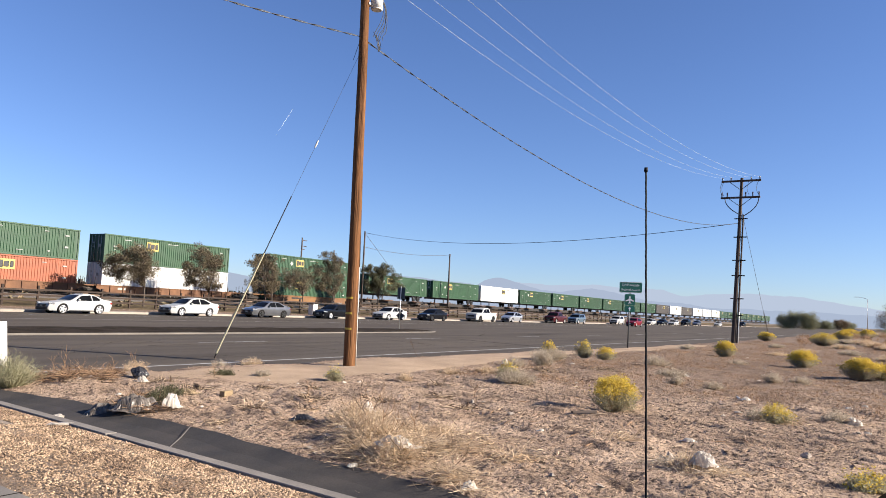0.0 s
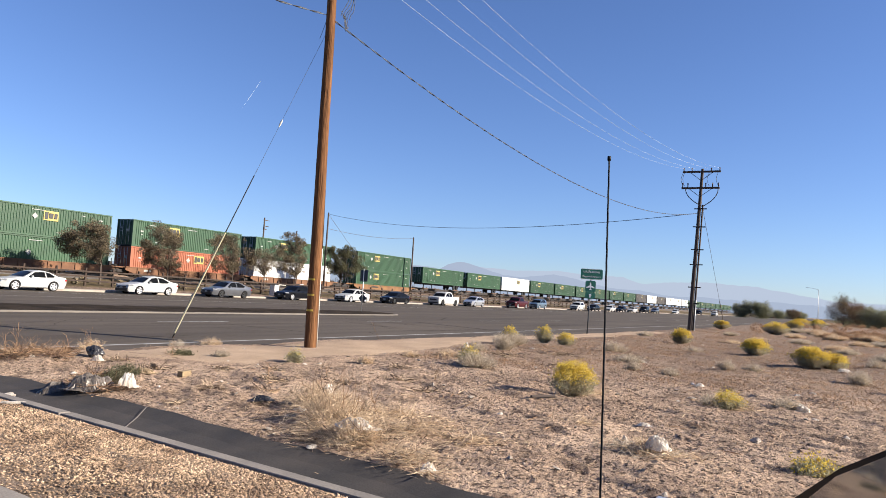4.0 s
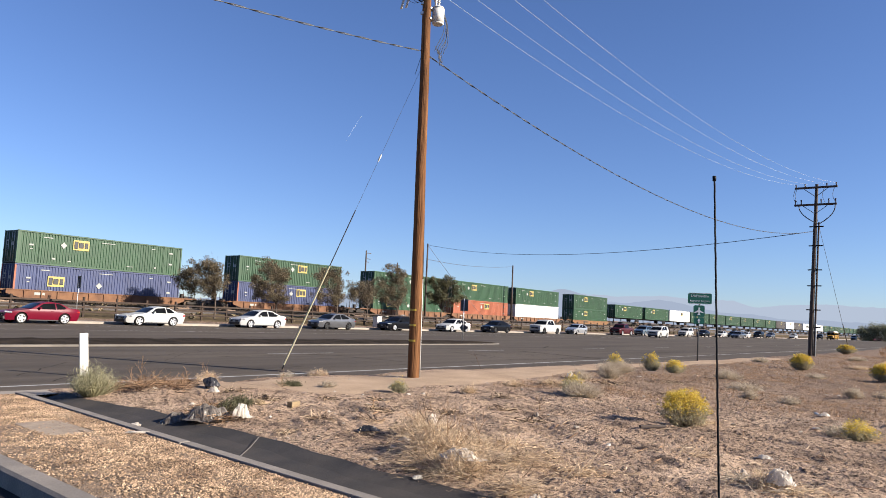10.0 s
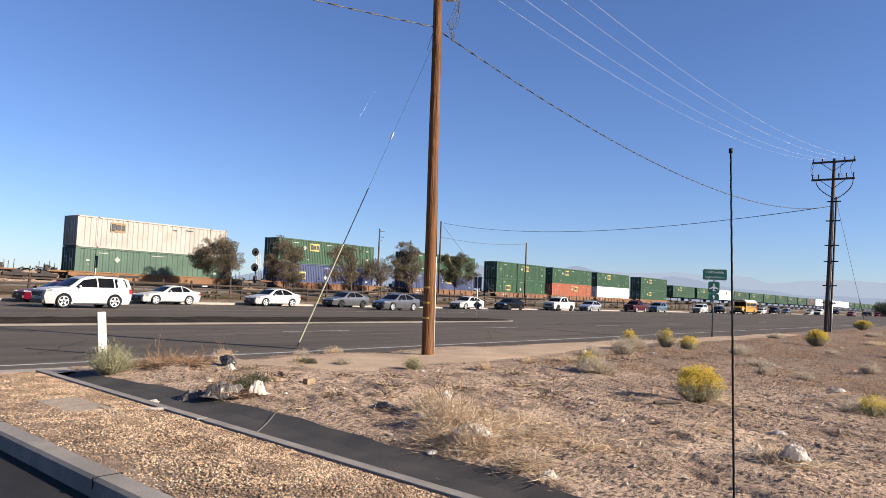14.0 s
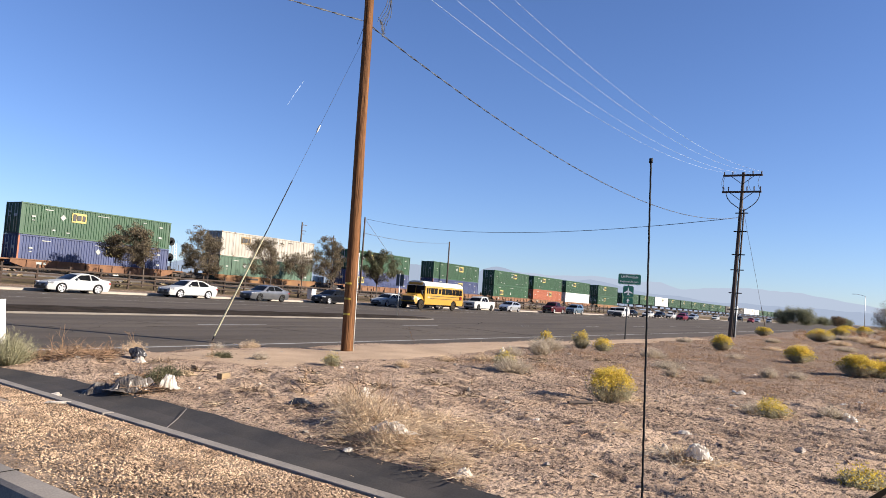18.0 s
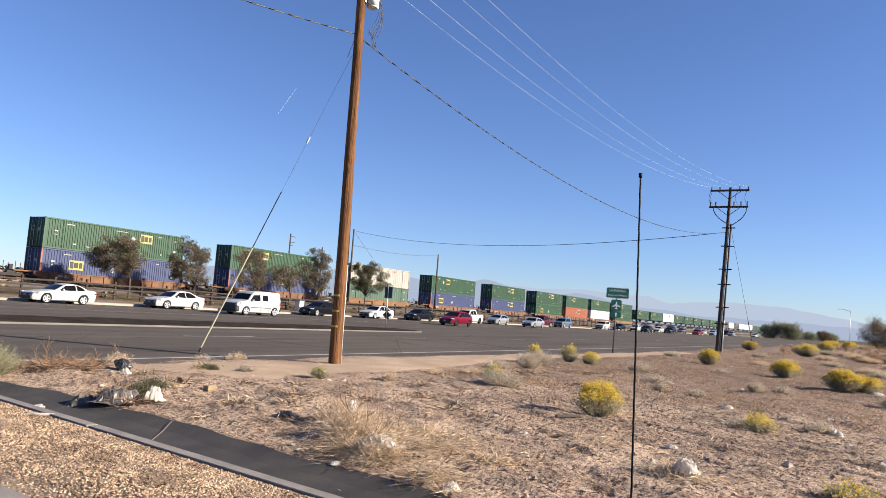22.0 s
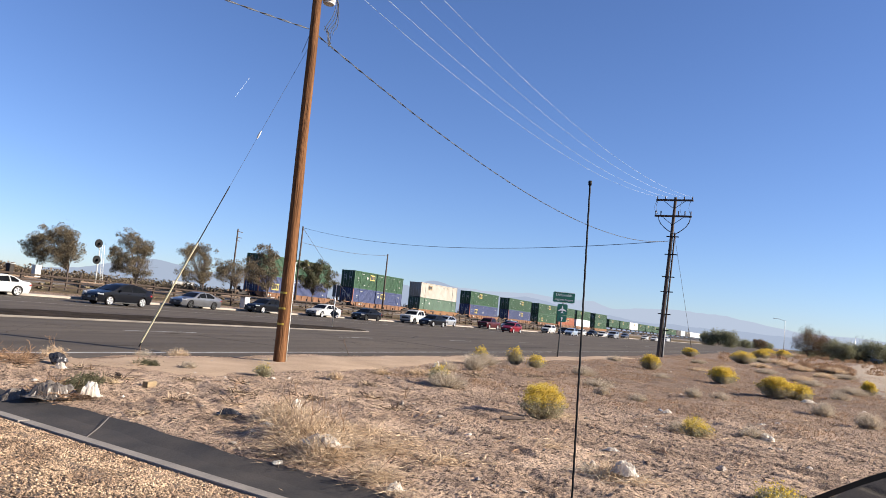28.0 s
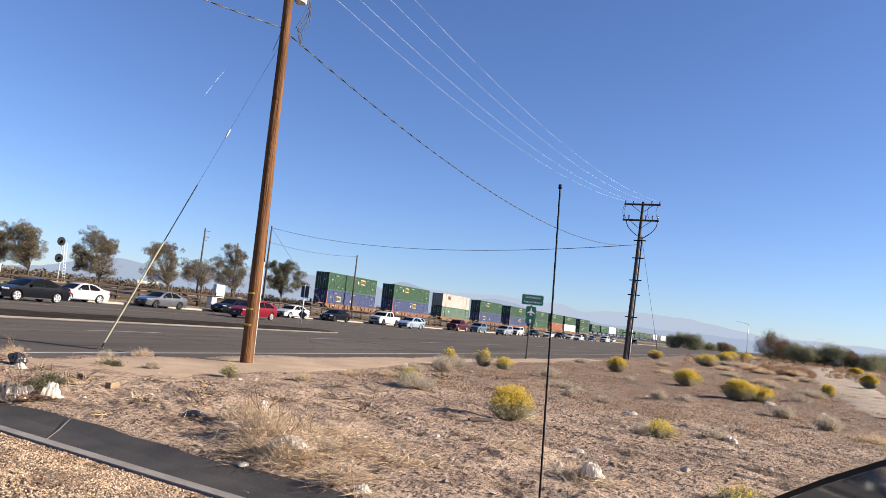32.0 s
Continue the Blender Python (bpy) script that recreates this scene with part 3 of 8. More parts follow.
slab.from_pydata([(x, y, z) for z in (0.0, 0.045) for x, y in ((0.01, 0), (2.39, 0), (2.39, 1.9), (0.01, 1.9))], [], [(4, 5, 6, 7), (0, 1, 5, 4), (1, 2, 6, 5), (2, 3, 7, 6), (3, 0, 4, 7)])
for k in range(90):
    o = link("paving_slab", slab, CONCRETE, pavement)
    o.location = (6 + 2.4 * k, 50.1, 0.115)

# ditch, its edging and the gravel bed
ys = np.arange(-8, 11.95, 0.1)
ditch = thing("drainage_ditch", "dark asphalt drainage ditch between concrete edging and dirt", "ditch", None, "", "structure")


def ditch_section(y):
    e_ = ditch_x(y) - kerb_x(y)
    return ((0.07, 0.03), (0.25, -0.03), (0.48 * e_, -0.05), (e_ - 0.22, -0.02), (e_ + 0.05, 0.034))


dv = [(kerb_x(y) + o, y, z + 0.003 * noise.noise((o * 3, y, 0))) for y in ys for o, z in ditch_section(y)]
prof = ditch_section(5.98 + 0.3)
from_arrays("ditch_lining", dv, [(i * 5 + k, i * 5 + k + 1, (i + 1) * 5 + k + 1, (i + 1) * 5 + k) for i in range(len(ys) - 1) for k in range(4)], DITCH, ditch)
jy = 5.98
ribbon("expansion_joint", CONCRETE, [(kerb_x(jy) + o - 0.0, jy + 0.009 + 0.72 * o, z + 0.008) for o, z in prof], [(kerb_x(jy) + o, jy - 0.008 + 0.72 * o, z + 0.008) for o, z in prof], ditch, "pale joint strip")
edging = thing("concrete_edging", "grey concrete edging strip beside gravel", "kerb", None, "", "structure")
cuts = list(np.arange(-8, 11.6, 4.9)) + [11.75]
for y0, y1 in zip(cuts, cuts[1:]):
    bm = bmesh.new()
    box(bm, 0, 0, 0, 0.125, y1 - y0 - 0.003, 0.22, 0.006)
    o = part("edging_block", bm, CONCRETE_GREY, edging)
    ym = (y0 + y1) / 2
    o.matrix_basis = pose(kerb_x(ym), ym, -0.005, 0, 0, -math.degrees(math.atan2(kerb_x(y1) - kerb_x(y0), y1 - y0)))


def left_kerb_x(y):
    return 2.85 + (y - 5.9) * 0.085 - (0.10 * max(0.0, y - 9.6) ** 2)


ky = list(np.arange(1.7, 12.2, 0.3))
bed = thing("gravel_bed", "bed of loose tan gravel between two kerbs", "gravel", None, "", "structure")
gvx, cols = [], 14
for y in np.arange(1.7, 11.9, 0.25):
    x0, x1 = left_kerb_x(y) + 0.1, kerb_x(y) - 0.07
    gvx += [(x0 + (x1 - x0) * k / (cols - 1), y, 0.084 + 0.012 * noise.noise((k * 0.5, y, 0))) for k in range(cols)]
rws = len(gvx) // cols
from_arrays("gravel_fines", gvx, [(i * cols + k, i * cols + k + 1, (i + 1) * cols + k + 1, (i + 1) * cols + k) for i in range(rws - 1) for k in range(cols - 1)], GRAVEL_BED, bed)
lk = thing("driveway_kerb", "grey concrete kerb between driveway and gravel", "kerb", None, "", "structure")
kp = ((-0.12, -0.06), (-0.10, 0.095), (-0.07, 0.115), (0.09, 0.115), (0.1, 0.0))
kv = [(left_kerb_x(y) + o, y, z) for y in ky for o, z in kp]
from_arrays("kerb_body", kv, [(i * 5 + k, i * 5 + k + 1, (i + 1) * 5 + k + 1, (i + 1) * 5 + k) for i in range(len(ky) - 1) for k in range(4)], CONCRETE_GREY, lk)
for y in (2.55, 5.1, 7.65, 10.2):
    boxed("kerb_joint", TAR, lk, [(left_kerb_x(y), y, 0.028, 0.216, 0.012, 0.18)], 0.0, "dark joint between kerb stones")
boxed("kerb_end", CONCRETE_GREY, lk, [((left_kerb_x(1.7) + kerb_x(1.7)) / 2, 1.66, 0.03, kerb_x(1.7) - left_kerb_x(1.7) + 0.1, 0.14, 0.17)], 0.012)
ribbon("concrete_gutter", CONCRETE, [(-14, 13.05, 0.012), (5.2, 12.75, 0.012), (7.5, 12.6, 0.012)], [(-14, 11.95, 0.02), (4.9, 11.75, 0.02), (7.0, 12.3, 0.015)], None, "pale concrete gutter strip at the road edge")
cover = thing("utility_cover", "flat grey concrete utility cover set in gravel", "cover", pose(4.13, 8.42, 0.064, 0, 0, -7))
boxed("cover_slab", surf("dusty_concrete", (0.285, 0.225, 0.165), (0.22, 0.17, 0.125), 6, 60, 0.95, 0, 0.4, 0.006, 0.2), cover, [(0, 0, 0, 0.52, 1.05, 0.05)], 0.008)

tx = np.arange(24, 172, 1.5)
ty = np.interp(tx, (24, 42, 60, 77, 90, 120, 172), (-3.7, -3.85, -4.6, -5.6, -5.9, -6.9, -12.5))
tw_ = np.interp(tx, (24, 42, 60, 80, 120, 172), (1.3, 1.5, 2.0, 2.6, 2.0, 1.6))
TRACK_SAND = surf("packed_sand", (0.335, 0.268, 0.2), (0.245, 0.196, 0.146), 0.9, 45, 0.95, 0, 0.8, 0.02, 0.22, spec=0.2)
cross = (-1.0, -0.8, -0.4, 0, 0.4, 0.8, 1.0)
tv = [(x, y + w_ * c_, ground_z(x, y + w_ * c_) + (0.035 if abs(c_) < 0.9 else -0.06)) for x, y, w_ in zip(tx, ty, tw_) for c_ in cross]
tagged(from_arrays("dirt_track", tv, [(i * 7 + k, (i + 1) * 7 + k, (i + 1) * 7 + k + 1, i * 7 + k + 1) for i in range(len(tx) - 1) for k in range(6)], TRACK_SAND, None, "", True), "pale packed dirt track across the lot", "track", "", "structure")

SHOULDER_SAND = surf("shoulder_sand", (0.385, 0.28, 0.19), (0.29, 0.207, 0.139), 0.9, 45, 0.95, 0, 0.8, 0.02, 0.25, spec=0.2)
sx_ = np.arange(7.6, 44, 0.25)
sv = []
for x in sx_:
    e0 = road_edge(x) - 0.06
    wd = (2.3 + 1.5 * smooth(24, 14, x) + 0.5 * noise.noise((x * 0.45, 2, 0)) + 0.3 * noise.noise((x * 1.7, 5, 0))) * (0.35 + 0.65 * smooth(7.4, 10.0, x))
    for c_ in (0, 0.02, 0.2, 0.4, 0.6, 0.8, 0.93, 1.0):
        y = e0 - wd * c_
        sv.append((x, y, ground_z(x, y) + (0.012 if 0.01 < c_ < 0.9 else -0.035)))
tagged(from_arrays("dirt_shoulder", sv, [(i * 8 + k, (i + 1) * 8 + k, (i + 1) * 8 + k + 1, i * 8 + k + 1)[::-1] for i in range(len(sx_) - 1) for k in range(7)], SHOULDER_SAND, None, "", True), "smooth pale packed dirt strip along the road edge", "shoulder", "", "structure")

# railway bed, rails and sleepers
TRACK_Y, RAIL_Z = 68.6, 1.36
track_bed = from_arrays("track_bed", [(x, y, z) for x in (-400, 3000) for y, z in ((63.5, 0.75), (65.6, 1.19), (71.6, 1.19), (73.8, 0.7))], [(0, 4, 5, 1), (1, 5, 6, 2), (2, 6, 7, 3)], BALLAST)
tagged(track_bed, "grey-brown ballast bed of the railway", "track bed", "", "structure")
rails = thing("railway_track", "rusty steel rails on sleepers", "railway", None, "", "structure")
for dy in (-0.72, 0.72):
    boxed("rail", RAIL_STEEL, rails, [(1300, TRACK_Y + dy, RAIL_Z - 0.08, 3400, 0.07, 0.16)])
sl = bpy.data.meshes.new("sleeper")
sl.from_pydata([(x, y, z) for z in (-0.1, 0.04) for x, y in ((-0.12, -1.3), (0.12, -1.3), (0.12, 1.3), (-0.12, 1.3))], [], [(4, 5, 6, 7), (0, 1, 5, 4), (1, 2, 6, 5), (2, 3, 7, 6), (3, 0, 4, 7)])
for k in range(160):
    o = link("sleeper", sl, FENCE_WOOD, rails)
    o.location = (20 + 0.6 * k, TRACK_Y, 1.18)


# ---- distant mountains: pale ridges, the haze painted into their glowing colour ----
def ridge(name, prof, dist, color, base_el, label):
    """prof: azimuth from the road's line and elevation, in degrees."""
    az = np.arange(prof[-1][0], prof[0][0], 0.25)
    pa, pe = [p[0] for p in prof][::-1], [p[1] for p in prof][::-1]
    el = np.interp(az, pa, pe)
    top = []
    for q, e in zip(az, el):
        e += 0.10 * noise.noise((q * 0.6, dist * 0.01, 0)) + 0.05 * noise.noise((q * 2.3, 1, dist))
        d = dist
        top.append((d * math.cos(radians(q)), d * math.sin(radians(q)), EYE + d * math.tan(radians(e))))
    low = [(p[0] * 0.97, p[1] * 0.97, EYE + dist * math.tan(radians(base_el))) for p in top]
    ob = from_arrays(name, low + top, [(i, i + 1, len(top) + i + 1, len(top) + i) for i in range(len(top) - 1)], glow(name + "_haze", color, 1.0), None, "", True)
    return tagged(ob, label, "mountain", "", "backdrop")


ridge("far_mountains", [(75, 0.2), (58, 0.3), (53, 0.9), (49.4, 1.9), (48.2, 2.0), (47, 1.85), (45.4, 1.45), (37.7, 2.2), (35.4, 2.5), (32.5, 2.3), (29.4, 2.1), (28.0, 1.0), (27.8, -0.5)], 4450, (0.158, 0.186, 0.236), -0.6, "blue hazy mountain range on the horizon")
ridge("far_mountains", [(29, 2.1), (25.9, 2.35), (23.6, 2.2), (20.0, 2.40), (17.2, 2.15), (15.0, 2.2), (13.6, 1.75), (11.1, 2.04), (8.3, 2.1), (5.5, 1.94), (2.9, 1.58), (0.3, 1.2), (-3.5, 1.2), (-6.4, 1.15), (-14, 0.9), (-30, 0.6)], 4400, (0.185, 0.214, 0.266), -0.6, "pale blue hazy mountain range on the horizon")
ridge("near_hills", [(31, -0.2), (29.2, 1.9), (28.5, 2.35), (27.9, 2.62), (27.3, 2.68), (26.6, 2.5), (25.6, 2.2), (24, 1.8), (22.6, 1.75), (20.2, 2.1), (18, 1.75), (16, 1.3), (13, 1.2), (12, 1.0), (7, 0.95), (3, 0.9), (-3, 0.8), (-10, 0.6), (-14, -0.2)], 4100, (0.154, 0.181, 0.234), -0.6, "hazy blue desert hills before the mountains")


# ---- poles, wires, signs ----
def lean(base, top, z):
    k = (z - base[2]) / (top[2] - base[2])
    return tuple(base[i] + (top[i] - base[i]) * k for i in range(3))


POLE_B, POLE_T = (13.60, 10.88, 0.0), (13.53, 10.98, 10.7)
pole = thing("utility_pole", "brown wooden utility pole with yellow bands and a transformer", "utility pole", pose(*POLE_B))


def loc(p, base):
    return tuple(p[i] - base[i] for i in range(3))


def rounded_pole(name, parent, base, top, r0, r1, material):
    n = 14
    pts = [lean(base, top, base[2] + (top[2] - base[2]) * k / n) for k in range(n + 1)]
    pts = [(p[0] - base[0] + 0.012 * noise.noise((p[2] * 0.5, base[0], 0)), p[1] - base[1], p[2] - base[2]) for p in pts]
    ob = swept(name, material, pts, np.linspace(r0, r1, n + 1), parent, "", 16)
    return ob


rounded_pole("pole_shaft", pole, (POLE_B[0], POLE_B[1], -0.3), POLE_T, 0.145, 0.10, WOOD_POLE).location = (0, 0, -0.3)
for z in (0.92, 1.28, 1.64):
    c0 = loc(lean(POLE_B, POLE_T, z), POLE_B)
    arc = [(c0[0] + 0.143 * math.cos(t_), c0[1] + 0.143 * math.sin(t_)) for t_ in np.linspace(radians(110), radians(225), 9)]
    from_arrays("yellow_band", [(x, y, z + dz) for dz in (0, 0.045) for x, y in arc], [(i, i + 1, 10 + i, 9 + i) for i in range(8)], BAND_YELLOW, pole, "yellow reflective band")
riser = [loc(lean(POLE_B, POLE_T, z), POLE_B) for z in (0.0, 2.4)]
tubed("cable_riser", GREY_PAINT, pole, [((riser[0][0] + 0.095, riser[0][1] - 0.115, 0.0), (riser[1][0] + 0.09, riser[1][1] - 0.11, 2.4), 0.011)], 8, "pale cable guard")
tubed("cable_riser", WOOD_DARK, pole, [((riser[1][0] + 0.09, riser[1][1] - 0.11, 2.4), (-0.01, 0.02, 7.9), 0.012)], 6, "thin dark riser cable")
tp = loc(lean(POLE_B, POLE_T, 8.9), POLE_B)
tc = (tp[0] + 0.225, tp[1] - 0.185, 0)
tr = tubed("transformer", GREY_PAINT, pole, [((tc[0], tc[1], 8.74), (tc[0], tc[1], 9.11), 0.150), ((tc[0], tc[1], 8.71), (tc[0], tc[1], 8.74), 0.12, 0.150), ((tc[0], tc[1], 9.11), (tc[0], tc[1], 9.15), 0.160, 0.14)], 20, "light grey transformer can")
for d in (-0.075, 0.05):
    tubed("bushing", GREY_PAINT, tr, [((tc[0] + d, tc[1] + 0.03, 9.14), (tc[0] + d, tc[1] + 0.03, 9.40), 0.034, 0.022), ((tc[0] + d, tc[1] + 0.03, 9.29), (tc[0] + d, tc[1] + 0.03, 9.31), 0.045), ((tc[0] + d, tc[1] + 0.03, 9.36), (tc[0] + d, tc[1] + 0.03, 9.38), 0.04)], 8, "pale porcelain bushing")
for z in (8.82, 9.08):
    boxed("bracket", GALV, pole, [(tp[0] + 0.07, tp[1] - 0.06, z, 0.16, 0.14, 0.05)])
ap = loc(lean(POLE_B, POLE_T, 10.45), POLE_B)
arm = boxed("crossarm", WOOD_DARK, pole, [(ap[0] - 0.12, ap[1], 10.45, 0.10, 2.6, 0.12)], 0.01)
for dy in (-1.15, -0.45, 0.45, 1.15):
    tubed("insulator", CERAMIC, arm, [((ap[0] - 0.12, ap[1] + dy, 10.51), (ap[0] - 0.12, ap[1] + dy, 10.66), 0.03, 0.045)], 8)
boxed("bracket_arm", WOOD_DARK, pole, [(tp[0], tp[1] + 0.36, 9.50, 0.09, 0.62, 0.07)], 0.01, "dark bracket arm for the fuses")
tubed("arm_brace", BLACK, pole, [((tp[0], tp[1] + 0.08, 9.25), (tp[0], tp[1] + 0.45, 9.47), 0.015)], 6)
for k, dy in enumerate((0.56, 0.72)):
    fz = tubed("cutout_fuse", GREY_PAINT, pole, [((tp[0] - 0.03, tp[1] + dy, 9.56), (tp[0] - 0.08, tp[1] + dy + 0.05, 9.22), 0.034, 0.026), ((tp[0] - 0.09, tp[1] + dy - 0.06, 9.58), (tp[0] - 0.12, tp[1] + dy - 0.02, 9.24), 0.014)], 8, "pale porcelain fuse cutout")
    swept("fuse_lead", WIRE_DARK, [(tp[0] - 0.03 + 0.07 * s_, tp[1] + dy + (0.0 - dy) * s_, 9.56 - 0.22 * math.sin(3.1 * s_) - 0.06 * s_) for s_ in np.linspace(0, 1, 8)], 0.006, pole, "", 5)
for z in (8.95, 9.2):
    boxed("bracket", GALV, pole, [(tp[0] - 0.09, tp[1] + 0.06, z, 0.05, 0.10, 0.06)])
HOOK = (13.48, 11.03, 8.0)
for k in range(5):         # drip loops from the can down to the service cable
    e0 = np.array((tc[0] + 0.13, tc[1] - 0.06, 9.12 - 0.04 * k))
    e1 = np.array((0.10 + 0.05 * k, -0.10 - 0.03 * k, 8.02 - 0.01 * k))
    pts = [e0 + (e1 - e0) * s_ + np.array((0.77, -0.63, 0)) * (0.17 + 0.03 * (k % 3)) * math.sin(3.14 * s_) * (1 - 0.8 * s_) + np.array((0, 0, -1)) * (0.10 + 0.06 * k) * math.sin(3.14 * s_) ** 3 * s_ for s_ in np.linspace(0, 1, 18)]
    swept("drip_loop", WIRE_DARK, pts, 0.008, pole, "", 5)
for k in range(3):         # slack tails beside the hook
    pts = [(0.08 + 0.13 * math.sin(2.6 * s_ + 0.4 * k) + 0.05 * k, -0.10 - 0.10 * math.sin(2.6 * s_), 8.0 + (0.24 - 0.05 * k) * math.cos(5.6 * s_) - 0.10) for s_ in np.linspace(0, 1, 16)]
    swept("drip_loop", WIRE_DARK, pts, 0.007, pole, "", 5)
tubed("ground_anchor", WIRE_DARK, pole, [((-0.11, 0.14, 7.88), (-0.2, 0.24, 7.4), 0.006)], 5)

# guy wire of that pole
GB, GT = np.array((12.90, 14.68, 0.0)), np.array((13.60, 10.93, 7.9))
guy = thing("guy_wire", "steel guy wire with a yellow plastic guard and insulator", "guy wire", pose(*GB))
d = GT - GB
swept("strand", WIRE_STEEL, [d * s for s in (0, 0.3, 0.7, 1)], 0.004, guy, "", 5)
swept("guard", YELLOW_GUARD, [d * s for s in (0.015, 0.17, 0.34)], 0.020, guy, "faded yellow guard tube", 8)
swept("guard_upper", WIRE_DARK, [d * s for s in (0.34, 0.52)], 0.013, guy, "", 8)
swept("insulator", GREY_PAINT, [d * s for s in (0.672, 0.678, 0.69, 0.696)], [0.010, 0.024, 0.024, 0.010], guy, "pale egg insulator", 10)
swept("anchor_rod", BLACK, [(-0.02, 0.02, -0.1), d * 0.02], 0.016, guy, "", 6)

# second pole with two crossarms
P2 = (53.05, 9.40, 0.02)
pole2 = thing("power_pole", "dark wooden power pole with two crossarms and climbing pegs", "utility pole", pose(*P2))
rounded_pole("pole_shaft", pole2, (0, 0, -0.3), (0.12, -0.42, 11.45), 0.16, 0.10, WOOD_DARK).location = (0, 0, -0.3)
rounded_pole("cable_riser", pole2, (0, 0, -0.3), (0.1, -0.30, 8.9), 0.065, 0.055, WOOD_DARK).location = (0.03, -0.235, -0.3)
tubed("cable_guard", GREY_PAINT, pole2, [((0.0, -0.31, 0), (0.02, -0.37, 2.2), 0.032)], 8, "pale cable guard")
for z in (10.05, 11.2):
    y0 = -0.42 * z / 11.45
    arm = boxed("crossarm", WOOD_DARK, pole2, [(-0.14, y0, z, 0.11, 2.55, 0.13)], 0.01)
    for s in (-1, 1):
        tubed("brace", BLACK, arm, [((-0.15, y0 + s * 0.75, z - 0.05), (-0.12, y0 + 0.02, z - 0.62), 0.02)], 6)
    for dy in ((-1.2, -0.65, 0.65, 1.2) if z > 11 else (-1.2, -0.8, -0.35, 0.85, 1.2)):
        tubed("insulator", CERAMIC, arm, [((-0.14, y0 + dy, z + 0.06), (-0.14, y0 + dy, z + 0.26 + 0.1 * (z < 11)), 0.03, 0.05)], 8)
for dy in (-1.15, -0.55, 1.1, 1.2):
    pts = [(-0.18 + 0.1 * math.sin(s * 3.1), -0.4 + dy + 0.16 * math.sin(s * 3.1), 11.2 - 1.0 * s) for s in np.linspace(0, 1, 10)]
    swept("jumper", WIRE_DARK, pts, 0.014, pole2, "", 5)
for dy in (-0.75, 0.75):
    pts = [(-0.1, -0.45 - 0.1 * s + dy * 1.45 * (1 - s ** 1.7), 10.0 - 1.25 * s ** 0.8) for s in np.linspace(0, 1, 12)]
    swept("cable", WIRE_DARK, pts, 0.03, pole2, "", 6)
for z in (1.97, 3.1, 4.68, 5.73, 7.33, 8.6):
    y0 = -0.10 - 0.42 * z / 11.45
    boxed("standoff", BLACK, pole2, [(0.0, y0, z, 0.07, 0.85, 0.07)])

WL = thing("overhead_lines", "bright aluminium power lines hung between two poles", "power line")
for dy in (-1.15, -0.45, 0.45, 1.15):
    p0 = (POLE_B[0] + ap[0] - 0.12, POLE_B[1] + ap[1] + dy, 10.66)
    wire("line", WIRE_BRIGHT, p0, (P2[0] - 0.14, 9.0 + dy * 1.05, 11.46), 1.2, 0.0047, WL)
    wire("line", WIRE_BRIGHT, p0, (-34, 12.6 + dy, 10.5), 0.8, 0.0047, WL)
P2H = (53.0, 9.2, 8.3)


def twisted(name, p0, p1, sag, label):
    ob = thing(name, label, "cable")
    a, b = np.array(p0), np.array(p1)
    n = 260
    s = np.linspace(0, 1, n)
    base = a + (b - a) * s[:, None]
    base[:, 2] -= 4 * sag * s * (1 - s)
    L = np.linalg.norm(b - a)
    swept("messenger", WIRE_SERVICE, base[::5], 0.0055, ob, "", 5)
    for k in (0, 1):
        ph = s * L * 2 * math.pi / 1.1 + k * math.pi
        off = np.stack([0 * s, 0.015 * np.cos(ph), 0.015 * np.sin(ph)], 1)
        swept("strand", WIRE_DARK, base + off, 0.0075, ob, "", 5)
    return ob


twisted("service_cable", HOOK, P2H, 1.55, "twisted black service cable sagging between two poles")
twisted("service_cable", HOOK, (-26.0, 12.6, 7.98), 1.75, "twisted black service cable sagging between two poles")

P5 = (84.4, 66.0, 0.9)
P3 = (108.6, 66.0, 1.0)
P4 = (84.2, 78.0, 0.9)


def line_pole(base, top_z, r, label, arms=()):
    p = thing("utility_pole", label, "utility pole", pose(*base))
    tubed("pole_shaft", WOOD_DARK, p, [((0, 0, -0.3), (0.0, 0.0, top_z - base[2]), r, r * 0.65)], 10)
    for z, w in arms:
        boxed("crossarm", WOOD_DARK, p, [(0.5 * w, 0, z - base[2], w, 0.09, 0.09)])
    return p


line_pole(P5, 12.3, 0.16, "plain dark wooden pole beside the railway")
line_pole(P3, 11.1, 0.17, "plain dark wooden pole beside the railway")
line_pole(P4, 11.5, 0.16, "dark wooden pole with short side arms", ((11.1, 1.1), (10.2, 1.0), (9.7, 0.6)))
line_pole((106.0, 90.0, 0.9), 11.6, 0.17, "plain dark wooden pole beyond the railway")
tw = thing("telephone_cable", "thin dark cable across the road", "cable")
wire("cable", WIRE_DARK, (P5[0], P5[1], 12.1), P2H, 1.5, 0.022, tw)
tw = thing("telephone_cable", "thin grey cable between two plain poles", "cable")
wire("cable", WIRE_STEEL, (P5[0], P5[1], 10.0), (P3[0], P3[1], 10.9), 0.5, 0.028, tw)
tw = thing("guy_wire", "thin steel guy wire of a plain pole", "guy wire")
wire("strand", WIRE_STEEL, (P5[0], P5[1], 12.1), (97.0, 63.0, 0.8), 0.2, 0.028, tw)
tw = thing("guy_wire", "steel guy wire of the power pole", "guy wire")
wire("strand", WIRE_STEEL, (53.2, 9.0, 9.3), (66.5, 8.9, 0.1), 0.0, 0.012, tw)
tubed("guard", WOOD_DARK, tw, [((63.2, 8.92, 2.4), (66.5, 8.9, 0.1), 0.03)], 6)
